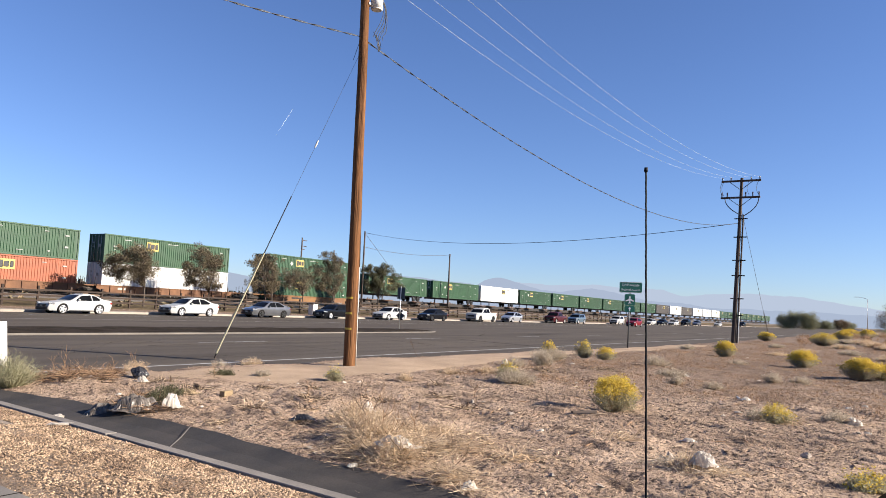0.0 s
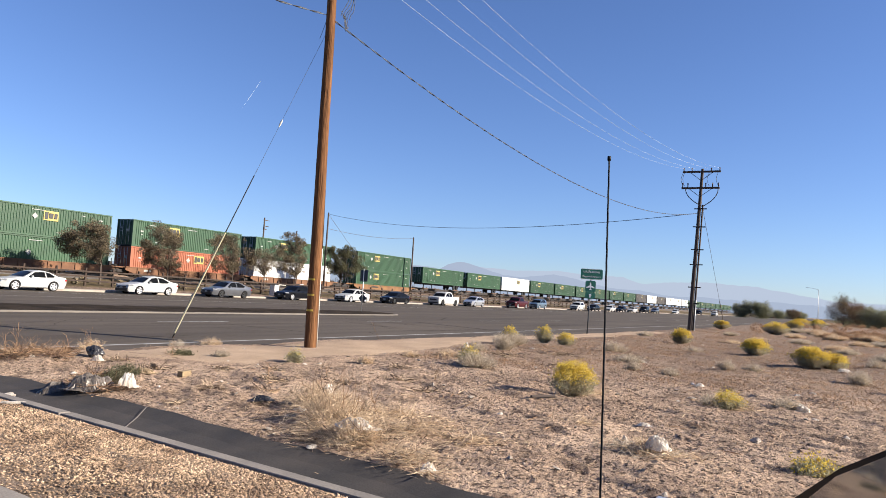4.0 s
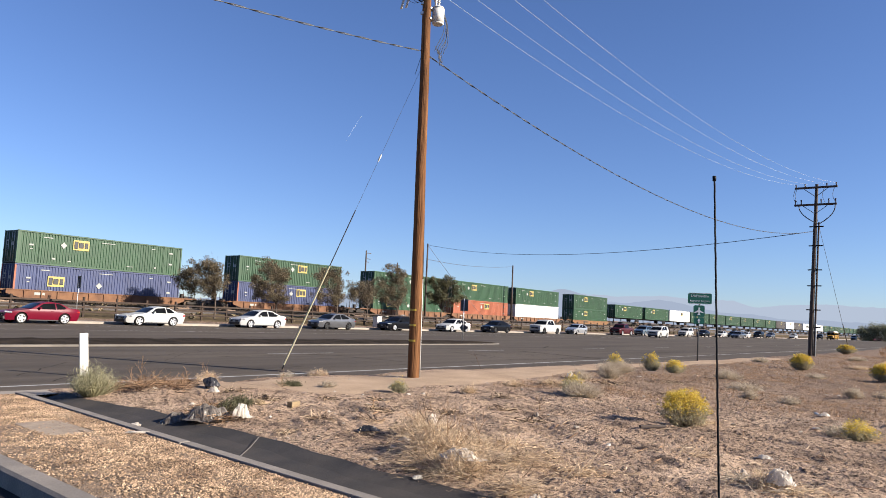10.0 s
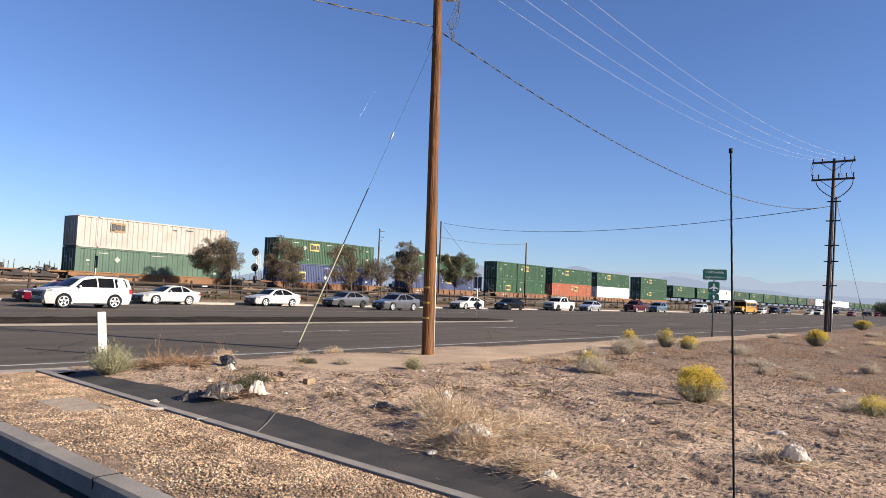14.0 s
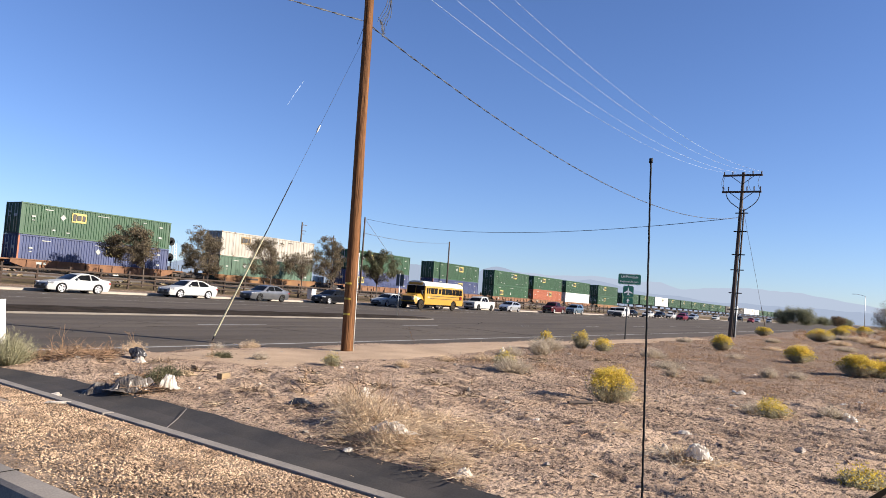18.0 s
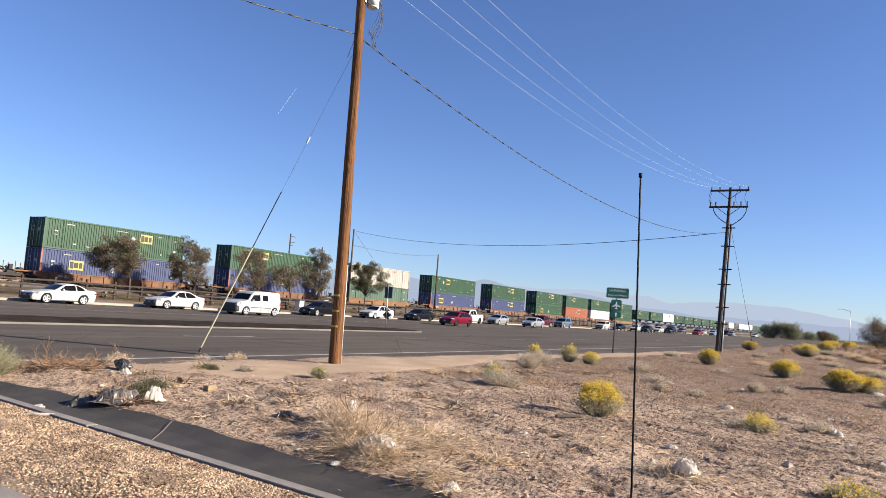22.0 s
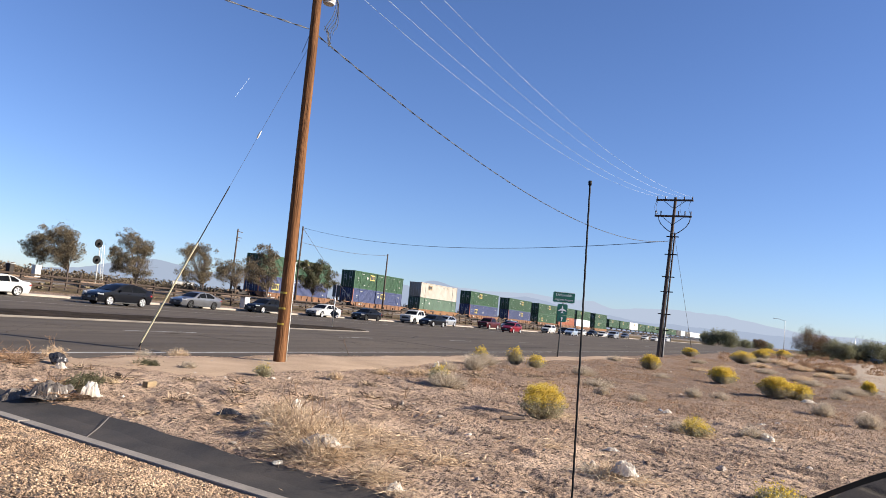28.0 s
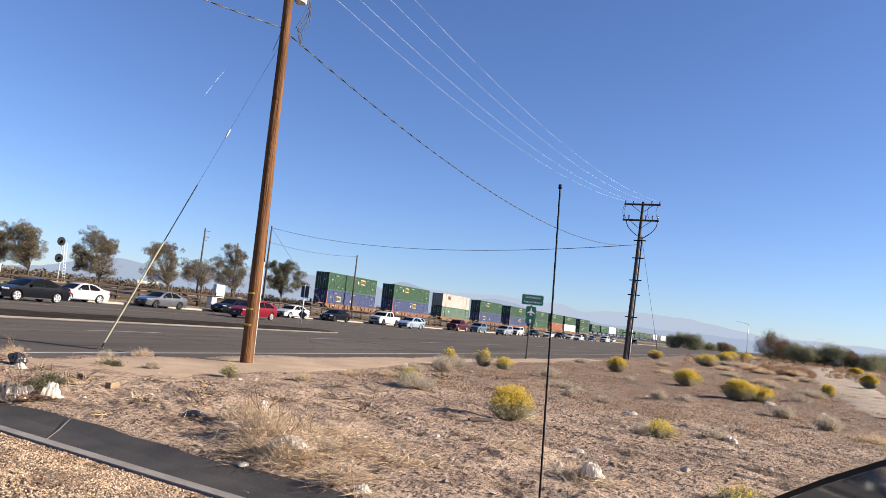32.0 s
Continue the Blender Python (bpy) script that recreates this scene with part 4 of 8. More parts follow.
tubed("insulator", CERAMIC, tw, [((53.95, 9.0, 8.75), (54.1, 9.0, 8.62), 0.06)], 8)

# airport road sign
S0 = (33.55, 10.5, 0.0)
sign = thing("road_sign", "green airport road sign with white lettering on a leaning post", "road sign", pose(*S0, 0, 0, 0))
tubed("post", SIGN_BACK, sign, [((0, 0.05, -0.2), (0.05, 0.0, 2.7), 0.032)], 8)
FACE = pose(0, 0, 0, 90, 0, -90 + 23)      # upright, facing back along the road


def plate(name, parent, cx, cz, w, h, material, off, depth=0.012, r=0.04):
    """A sign plate in the sign's face plane: cx across, cz up."""
    bm = bmesh.new()
    box(bm, cx, cz, off, w, h, depth)
    es = [e for e in bm.edges if abs(e.verts[0].co.z - e.verts[1].co.z) > depth * 0.5]
    bmesh.ops.bevel(bm, geom=es, offset=r, segments=3, affect="EDGES")
    bmesh.ops.transform(bm, matrix=FACE, verts=bm.verts)
    return part(name, bm, material, parent)


def letters(name, text, parent, cx, cz, size, off):
    cu = bpy.data.curves.new(name, "FONT")
    cu.body, cu.size, cu.align_x, cu.align_y, cu.extrude = text, size, "CENTER", "CENTER", 0.002
    cu.materials.append(SIGN_WHITE)
    ob = new(name, cu)
    ob.parent = parent
    ob.matrix_basis = FACE @ pose(cx, cz, off)
    return ob


top_panel = plate("name_panel", sign, 0.03, 2.90, 1.02, 0.50, SIGN_GREEN, 0.05)
for cz, txt in ((3.01, "LA/Palmdale"), (2.79, "Regional Airport")):
    letters("lettering", txt, top_panel, 0.03, cz, 0.155 if cz > 2.9 else 0.125, 0.058)
for dz in (-0.235, 0.235):
    plate("border", top_panel, 0.03, 2.90 + dz, 0.96, 0.014, SIGN_WHITE, 0.054, r=0.003)
mid_panel = plate("symbol_panel", sign, 0.0, 2.33, 0.48, 0.52, SIGN_GREEN, 0.05)
bm = bmesh.new()
plane_pts = [(0, 0.19), (0.03, 0.13), (0.03, 0.05), (0.19, -0.05), (0.19, -0.09), (0.03, -0.045), (0.025, -0.12), (0.07, -0.16), (0.07, -0.18), (0, -0.16)]
outline = plane_pts + [(-x, y) for x, y in plane_pts[-2:0:-1]]
f = bm.faces.new([bm.verts.new((x, 2.33 + y, 0.060)) for x, y in outline])
r = bmesh.ops.extrude_face_region(bm, geom=[f])
bmesh.ops.translate(bm, vec=(0, 0, 0.003), verts=[v for v in r["geom"] if isinstance(v, bmesh.types.BMVert)])
bmesh.ops.transform(bm, matrix=FACE, verts=bm.verts)
part("aeroplane_symbol", bm, SIGN_WHITE, mid_panel, "white aeroplane symbol")
low_panel = plate("arrow_panel", sign, 0.0, 1.90, 0.46, 0.30, SIGN_GREEN, 0.05)
bm = bmesh.new()
arrow = [(0, 0.1), (0.07, 0.01), (0.025, 0.01), (0.025, -0.1), (-0.025, -0.1), (-0.025, 0.01), (-0.07, 0.01)]
f = bm.faces.new([bm.verts.new((x, 1.90 + y, 0.060)) for x, y in arrow])
r = bmesh.ops.extrude_face_region(bm, geom=[f])
bmesh.ops.translate(bm, vec=(0, 0, 0.003), verts=[v for v in r["geom"] if isinstance(v, bmesh.types.BMVert)])
bmesh.ops.transform(bm, matrix=FACE, verts=bm.verts)
part("arrow", bm, SIGN_WHITE, low_panel, "white upward arrow")

# signs on the median, seen from the back
ms = thing("median_sign", "backs of a rectangular and a diamond sign on one post", "road sign", pose(40.6, 28.4, 0.13))
tubed("post", GALV, ms, [((0, 0, -0.2), (0, 0, 2.75), 0.03)], 8)
boxed("sign_plate", SIGN_BACK, ms, [(0.04, 0, 2.3, 0.012, 0.62, 0.78)], 0.004, "dark back of a rectangular sign")
bm = bmesh.new()
box(bm, 0, 0, 0, 0.012, 0.46, 0.46)
bmesh.ops.transform(bm, matrix=pose(0.04, 0, 0.78, 45, 0, 0), verts=bm.verts)
part("diamond_plate", bm, SIGN_BACK, ms, "dark back of a diamond sign")
ms2 = thing("roadside_sign", "small dark sign panel on a post beyond the road", "road sign", pose(27.6, 54.5, 0.2))
tubed("post", GALV, ms2, [((0, 0, -0.1), (0, 0, 2.9), 0.03)], 8)
boxed("sign_plate", SIGN_BACK, ms2, [(0.03, 0, 2.75, 0.012, 0.5, 0.9)], 0.004)

# white marker post
mp = thing("marker_post", "flat white plastic marker post leaning at the road edge", "post", pose(7.75, 14.75, 0.0, 0, -5, -28))
boxed("post_body", WHITE_PAINT, mp, [(0, 0, 0.42, 0.165, 0.025, 0.9)], 0.01)


# street lamps
def street_lamp(x, y, h, arm, label):
    p = thing("street_lamp", label, "street lamp", pose(x, y, 0.1))
    tubed("pole", GALV, p, [((0, 0, -0.2), (0, 0, h), 0.11, 0.07)], 10)
    pts = [(0, arm * s, h - 0.1 + 0.55 * math.sin(s * 1.5)) for s in np.linspace(0, 1, 8)]
    swept("arm", GALV, pts, 0.05, p, "", 6)
    boxed("lamp_head", GALV, p, [(0, arm * 1.15, h + 0.42, 0.22, 0.7, 0.14)], 0.03)
    return p


street_lamp(240, 6.7, 9.8, 2.6, "tall galvanised street lamp with a curved arm")
street_lamp(330, -16, 9.0, -2.2, "tall galvanised street lamp with a curved arm")
street_lamp(440, -20, 9.0, -2.2, "tall galvanised street lamp with a curved arm")

# railway signal with ladder
sg = thing("railway_signal", "silver ladder mast carrying two black round signal heads", "railway signal", pose(60.8, 78.0, 0.9))
tubed("mast", GREY_PAINT, sg, [((0, 0, -0.1), (0, 0, 4.7), 0.07)], 8)
for s in (-0.28, 0.06):
    tubed("ladder_rail", GREY_PAINT, sg, [((s + 0.55, -0.5, 0), (s + 0.35, -0.25, 5.1), 0.03)], 6)
for k in range(13):
    z = 0.3 + 0.37 * k
    tubed("rung", GREY_PAINT, sg, [((0.27 - 0.04 * z, -0.5 + 0.05 * z, z), (0.61 - 0.04 * z, -0.5 + 0.05 * z, z), 0.02)], 5)
for z in (3.2, 5.2):
    bm = bmesh.new()
    tube(bm, (-0.55, -0.45, z), (-0.55, -0.35, z), 0.52, 0.52, 20)
    tube(bm, (-0.55, -0.85, z), (-0.55, -0.45, z), 0.14, 0.16, 12)
    part("signal_head", bm, BLACK, sg, "black round signal target")
    tubed("bracket", GREY_PAINT, sg, [((-0.55, -0.35, z - 0.3), (0, 0, z - 0.7), 0.06)], 6)

# equipment cabinets beside the line
for x, y, w, h, lbl in ((88.0, 77.2, 1.9, 2.3, "white steel relay cabinet beyond the railway"), (70.2, 58.6, 0.7, 1.2, "small white utility cabinet"), (62.0, 55.2, 0.75, 1.15, "small white utility cabinet"),
                        (52.0, 76.5, 0.7, 1.6, "small white equipment cabinet beyond the railway"), (49.0, 76.5, 0.5, 1.5, "dark equipment box beyond the railway")):
    cb = thing("equipment_cabinet", lbl, "cabinet", pose(x, y, ground_z(x, y)))
    m_ = BOGIE if "dark" in lbl else WHITE_PAINT
    boxed("cabinet_body", m_, cb, [(0, 0, h / 2, w, 0.7, h)], 0.02)
    boxed("cabinet_door", m_, cb, [(0, -0.36, h / 2, w * 0.86, 0.02, h * 0.86)], 0.005)
    boxed("cabinet_roof", GALV, cb, [(0, 0, h + 0.03, w + 0.08, 0.78, 0.06)], 0.01)

# low pale building far beyond the railway
hz = ground_z(290, 303)
shed = thing("storage_shed", "low white metal storage building beyond the scrub", "building", pose(290.5, 303.0, hz, 0, 0, -44))
boxed("wall", WHITE_PAINT, shed, [(0, 0, 2.3, 11.0, 7.0, 4.8)])
boxed("roof", GALV, shed, [(0, 0, 4.78, 11.5, 7.5, 0.22)])
boxed("door", GREY_PAINT, shed, [(s, -3.52, 1.5, 2.6, 0.06, 3.0) for s in (-2.6, 2.6)])

# post and rail fence
fence = thing("rail_fence", "dark brown wooden post and rail fence with three rails", "fence")
fp = bpy.data.meshes.new("fence_post")
bm = bmesh.new()
box(bm, 0, 0, 0.62, 0.16, 0.16, 1.9, 0.02)
bm.to_mesh(fp)
bm.free()
fr = bpy.data.meshes.new("fence_rail")
bm = bmesh.new()
box(bm, 1.35, 0, 0, 2.72, 0.05, 0.14, 0.012)
bm.to_mesh(fr)
bm.free()
for k in range(66):
    x = 10.5 + 2.7 * k
    z = ground_z(x, 57.0)
    o = link("fence_post", fp, FENCE_WOOD, fence)
    o.matrix_basis = pose(x, 57.0, z, rr.uniform(-1, 1), rr.uniform(-1, 1), rr.uniform(-6, 6))
    for h in (0.42, 0.82, 1.22):
        o = link("fence_rail", fr, FENCE_WOOD, fence)
        o.matrix_basis = pose(x, 56.9, z + h + rr.uniform(-0.02, 0.02), 0, rr.uniform(-0.6, 0.6), 0)


# ---- vehicles: the nose at x = 0, the tail at x = L, the near side towards -y ----
SHAPES = {
    "sedan": dict(L=4.70, W=1.80, H=1.45, r=0.325, wheels=(0.93, 3.68), belt=0.90, inset=0.26,
                  top=[(0.04, 0.30), (0.0, 0.50), (0.05, 0.66), (0.35, 0.78), (1.25, 0.93), (1.95, 1.34), (2.3, 1.43), (2.75, 1.45), (3.2, 1.40), (3.95, 1.08), (4.5, 1.02), (4.66, 0.95), (4.70, 0.62), (4.62, 0.30)],
                  shield=(4, 5), back=(8, 9), windows=[[(1.55, 0.95), (2.08, 1.31), (2.62, 1.38), (2.66, 0.95)], [(2.74, 0.95), (2.70, 1.38), (3.2, 1.33), (3.72, 1.06), (3.55, 0.97)]], nose="sedan"),
    "coupe": dict(L=4.60, W=1.82, H=1.38, r=0.33, wheels=(0.93, 3.58), belt=0.88, inset=0.27,
                  top=[(0.05, 0.28), (0.0, 0.48), (0.08, 0.66), (0.5, 0.77), (1.45, 0.90), (2.15, 1.28), (2.5, 1.37), (2.9, 1.37), (3.3, 1.30), (3.95, 1.0), (4.4, 0.98), (4.56, 0.93), (4.60, 0.60), (4.5, 0.28)],
                  shield=(4, 5), back=(8, 9), windows=[[(1.75, 0.92), (2.25, 1.25), (2.95, 1.31), (2.98, 0.92)], [(3.06, 0.93), (3.02, 1.30), (3.3, 1.25), (3.65, 1.03), (3.55, 0.95)]], nose="sedan"),
    "hatch": dict(L=4.45, W=1.76, H=1.50, r=0.32, wheels=(0.88, 3.55), belt=0.92, inset=0.26,
                  top=[(0.04, 0.28), (0.0, 0.5), (0.06, 0.68), (0.4, 0.82), (1.05, 0.97), (1.85, 1.38), (2.3, 1.49), (2.8, 1.49), (3.5, 1.38), (4.2, 1.10), (4.38, 1.05), (4.44, 0.85), (4.45, 0.55), (4.38, 0.3)],
                  shield=(4, 5), back=(8, 9), windows=[[(1.35, 0.98), (1.98, 1.34), (2.55, 1.42), (2.58, 0.98)], [(2.66, 0.98), (2.63, 1.42), (3.3, 1.35), (3.85, 1.08), (3.7, 1.0)]], nose="sedan"),
    "suv": dict(L=4.80, W=1.90, H=1.76, r=0.37, wheels=(0.95, 3.74), belt=1.08, inset=0.24,
                top=[(0.05, 0.38), (0.0, 0.62), (0.06, 0.90), (0.3, 1.02), (1.2, 1.12), (1.85, 1.58), (2.2, 1.71), (3.0, 1.76), (4.2, 1.71), (4.58, 1.62), (4.76, 1.10), (4.80, 0.95), (4.78, 0.55), (4.7, 0.38)],
                shield=(4, 5), back=(9, 10), windows=[[(1.5, 1.14), (1.98, 1.52), (2.7, 1.65), (2.72, 1.14)], [(2.80, 1.14), (2.78, 1.65), (3.65, 1.65), (3.67, 1.14)], [(3.75, 1.15), (3.73, 1.64), (4.35, 1.60), (4.5, 1.2)]], nose="suv"),
    "pickup": dict(L=5.85, W=1.98, H=1.88, r=0.40, wheels=(0.98, 4.62), belt=1.15, inset=0.22,
                   top=[(0.04, 0.48), (0.0, 0.75), (0.03, 1.05), (0.2, 1.15), (1.35, 1.20), (1.95, 1.68), (2.25, 1.84), (3.3, 1.87), (3.62, 1.80), (3.85, 1.22), (5.7, 1.24), (5.83, 1.22), (5.85, 0.75), (5.8, 0.52)],
                   shield=(4, 5), back=(8, 9), windows=[[(1.65, 1.2), (2.1, 1.63), (2.7, 1.76), (2.72, 1.2)], [(2.80, 1.2), (2.78, 1.76), (3.45, 1.74), (3.6, 1.22)]], nose="suv"),
    "own": dict(L=4.70, W=1.72, H=1.47, r=0.325, wheels=(0.93, 3.68), belt=0.90, inset=0.06,
                top=[(0.04, 0.30), (0.0, 0.50), (0.05, 0.66), (0.35, 0.78), (1.25, 0.93), (1.86, 1.284), (1.995, 1.343), (2.12, 1.392), (2.4, 1.455), (2.8, 1.47), (3.2, 1.42), (3.95, 1.08), (4.5, 1.02), (4.66, 0.95), (4.70, 0.62), (4.62, 0.30)],
                shield=(4, 5), back=(10, 11), windows=[[(1.40, 0.96), (1.868, 1.274), (2.003, 1.334), (2.122, 1.382), (2.4, 1.443), (2.64, 1.455), (2.66, 0.95)], [(2.74, 0.95), (2.70, 1.443), (3.2, 1.37), (3.72, 1.06), (3.55, 0.97)]], nose="sedan"),
    "van": dict(L=4.75, W=1.85, H=1.88, r=0.33, wheels=(0.90, 3.98), belt=1.08, inset=0.13,
                top=[(0.05, 0.32), (0.0, 0.6), (0.06, 0.88), (0.3, 1.02), (1.02, 1.16), (1.46, 1.66), (1.70, 1.82), (2.6, 1.88), (4.4, 1.86), (4.62, 1.80), (4.72, 1.2), (4.75, 0.9), (4.74, 0.5), (4.68, 0.34)],
                shield=(4, 5), back=(9, 10), windows=[[(1.22, 1.12), (1.60, 1.58), (2.3, 1.62), (2.32, 1.12)], [(2.55, 1.16), (2.55, 1.60), (3.15, 1.60), (3.15, 1.16)]], nose="suv"),
}


def cut_faces(outline, zs, xs):
    """A flat outline in the xz plane, cut into small faces along levels of z and x. Returns points and faces."""
    bm = bmesh.new()
    bm.faces.new([bm.verts.new((x, 0, z)) for x, z in outline])
    for z in zs:
        bmesh.ops.bisect_plane(bm, geom=bm.verts[:] + bm.edges[:] + bm.faces[:], plane_co=(0, 0, z), plane_no=(0, 0, 1), dist=1e-5)
    for x in xs:
        bmesh.ops.bisect_plane(bm, geom=bm.verts[:] + bm.edges[:] + bm.faces[:], plane_co=(x, 0, 0), plane_no=(1, 0, 0), dist=1e-5)
    bmesh.ops.remove_doubles(bm, verts=bm.verts, dist=1e-4)
    bm.verts.index_update()
    pts = [(v.co.x, v.co.z) for v in bm.verts]
    faces = [[v.index for v in f.verts] for f in bm.faces]
    rim = [(e.verts[0].index, e.verts[1].index) for e in bm.edges if len(e.link_faces) == 1]
    bm.free()
    return pts, faces, rim


def half_width(S, x, z):
    w, L = S["W"] / 2, S["L"]
    d = min(x, L - x)
    taper = 0.17 * max(0.0, (0.75 - d) / 0.75) ** 2
    tumble = S["inset"] * max(0.0, (z - S["belt"]) / (S["H"] - S["belt"])) ** 1.15
    crease = 0.015 * math.exp(-((z - S["belt"] * 0.80) / 0.07) ** 2)
    tuck = 0.07 * max(0.0, (0.45 - z) / 0.2) if z < 0.45 else 0.0
    return w - 0.02 - taper - tumble - tuck + crease


MESHES = {}


def body_mesh(kind, S):
    if ("body", kind) in MESHES:
        return MESHES["body", kind]
    g = S["r"] * 0.62
    bottom = []
    for wx in reversed(S["wheels"]):
        R = S["r"] * 1.16
        a0 = math.asin(max(-1, (g - S["r"]) / R))
        bottom += [(wx + R * math.cos(a), S["r"] + R * math.sin(a)) for a in np.linspace(a0, math.pi - a0, 13)]
    outline = S["top"] + [(S["L"] - 0.12, g)] + bottom + [(0.12, g)]
    pts, faces, rim = cut_faces(outline, [0.36, 0.5, 0.62, S["belt"] * 0.8, S["belt"], (S["belt"] + S["H"]) / 2], [0.25, 0.5, 0.8, 1.4, 2.0, 2.6, 3.2, 3.8, S["L"] - 0.8, S["L"] - 0.5, S["L"] - 0.25])
    n = len(pts)
    vs = [(x, -half_width(S, x, z), z) for x, z in pts] + [(x, half_width(S, x, z), z) for x, z in pts]
    fs = [f for f in faces] + [[n + i for i in reversed(f)] for f in faces]
    for i, j in rim:
        steps = (-0.82, -0.45, 0, 0.45, 0.82)
        cols = []
        for k in (i, j):
            x, z = pts[k]
            h = half_width(S, x, z)
            ids = [k]
            for s in steps:
                lift = 0.035 * (1 - s * s) if z > 0.7 else 0.0
                bow = -0.06 * (1 - s * s) if x < 0.3 else (0.05 * (1 - s * s) if x > S["L"] - 0.3 else 0)
                vs.append((x + bow, h * s, z + lift))
                ids.append(len(vs) - 1)
            cols.append(ids + [n + k])
        for a in range(len(steps) + 1):
            fs.append((cols[0][a], cols[0][a + 1], cols[1][a + 1], cols[1][a]))
    bm = bmesh.new()
    bv = [bm.verts.new(v) for v in vs]
    for f in fs:
        try:
            bm.faces.new([bv[i] for i in f])
        except ValueError:
            pass
    bmesh.ops.remove_doubles(bm, verts=bm.verts, dist=0.002)
    bmesh.ops.recalc_face_normals(bm, faces=bm.faces)
    for f in bm.faces:
        f.smooth = True
    for e in bm.edges:
        if len(e.link_faces) == 2 and e.calc_face_angle(0) > 0.6:
            e.smooth = False
    me = bpy.data.meshes.new("car_body")
    bm.to_mesh(me)
    bm.free()
    MESHES["body", kind] = me
    return me


def window_mesh(kind, S, k, side):
    key = ("win", kind, k, side)
    if key not in MESHES:
        pts, faces, _ = cut_faces(S["windows"][k], [(S["belt"] + S["H"]) / 2], [])
        me = bpy.data.meshes.new("side_window")
        me.from_pydata([(x, side * (half_width(S, x, z) + 0.007), z) for x, z in pts], [], faces if side < 0 else [f[::-1] for f in faces])
        MESHES[key] = me
    return MESHES[key]


def pane_mesh(kind, S, key):
    if (key, kind) not in MESHES:
        i, j = S[key]
        (x0, z0), (x1, z1) = S["top"][i], S["top"][j]
        nx_, nz_ = (z0 - z1), (x1 - x0)
        l = math.hypot(nx_, nz_)
        nx_, nz_ = nx_ / l, nz_ / l
        vs, cols = [], (-0.9, -0.45, 0, 0.45, 0.9)
        for s in (0.06, 0.5, 0.94):
            x, z = x0 + (x1 - x0) * s, z0 + (z1 - z0) * s
            h = half_width(S, x, z)
            for c in cols:
                q = 0.035 * (1 - c * c / 0.9) + 0.012
                vs.append((x + nx_ * q * 0.6, h * c, z + nz_ * q + 0.005))
        fs = [(r * 5 + c, r * 5 + c + 1, (r + 1) * 5 + c + 1, (r + 1) * 5 + c) for r in range(2) for c in range(4)]
        me = bpy.data.meshes.new(key)
        me.from_pydata(vs, [], fs)
        MESHES[key, kind] = me
    return MESHES[key, kind]


def lathe(profile, seg, axis_y=True):
    """Turns (radius, y) pairs round the y axis."""
    vs = [(r * math.cos(a), y, r * math.sin(a)) for r, y in profile for a in np.arange(seg) * 2 * math.pi / seg]
    fs = [(i * seg + k, i * seg + (k + 1) % seg, (i + 1) * seg + (k + 1) % seg, (i + 1) * seg + k) for i in range(len(profile) - 1) for k in range(seg)]
    return vs, fs


def wheel_meshes(r, spokes=5):
    key = ("wheel", r, spokes)
    if key not in MESHES:
        w = 0.21
        vs, fs = lathe([(r * 0.02, -w / 2 + 0.075), (r * 0.70, -w / 2 + 0.07), (r * 0.72, -w / 2), (r * 0.9, -w / 2), (r * 0.985, -w / 2 + 0.02), (r, -w / 4), (r, w / 4), (r * 0.985, w / 2 - 0.02), (r * 0.9, w / 2), (r * 0.62, w / 2)], 24)
        ty = bpy.data.meshes.new("tyre")
        ty.from_pydata(vs, [], fs)
        vs, fs = lathe([(r * 0.75, -w / 2 - 0.004), (r * 0.665, -w / 2 - 0.004), (r * 0.65, -w / 2 + 0.05)], 24)
        for s in range(spokes):
            a = s * 2 * math.pi / spokes
            ca, sa = math.cos(a), math.sin(a)
            b = len(vs)
            for rad, hw in ((r * 0.02, 0.055), (r * 0.68, 0.036)):
                for t in (-hw, hw):
                    for y in (-w / 2 - 0.002, -w / 2 + 0.05):
                        vs.append((rad * ca - t * sa, y, rad * sa + t * ca))
            fs += [(b, b + 2, b + 6, b + 4), (b, b + 4, b + 5, b + 1), (b + 2, b + 3, b + 7, b + 6)]
        ri = bpy.data.meshes.new("rim")
        ri.from_pydata(vs, [], fs)
        MESHES[key] = (ty, ri)
    return MESHES[key]


def add_wheel(car, x, y, r, side, rim_mat, spokes=5):
    ty, ri = wheel_meshes(r, spokes)
    t = link("wheel", ty, RUBBER, car)
    t.matrix_basis = pose(x, y, r, 0, 0, 0 if side < 0 else 180)
    if not ri.materials:
        ri.materials.append(rim_mat)
    o = link("rim", ri, None, t)
    o.material_slots[0].link = "OBJECT"
    o.material_slots[0].material = rim_mat
    return t


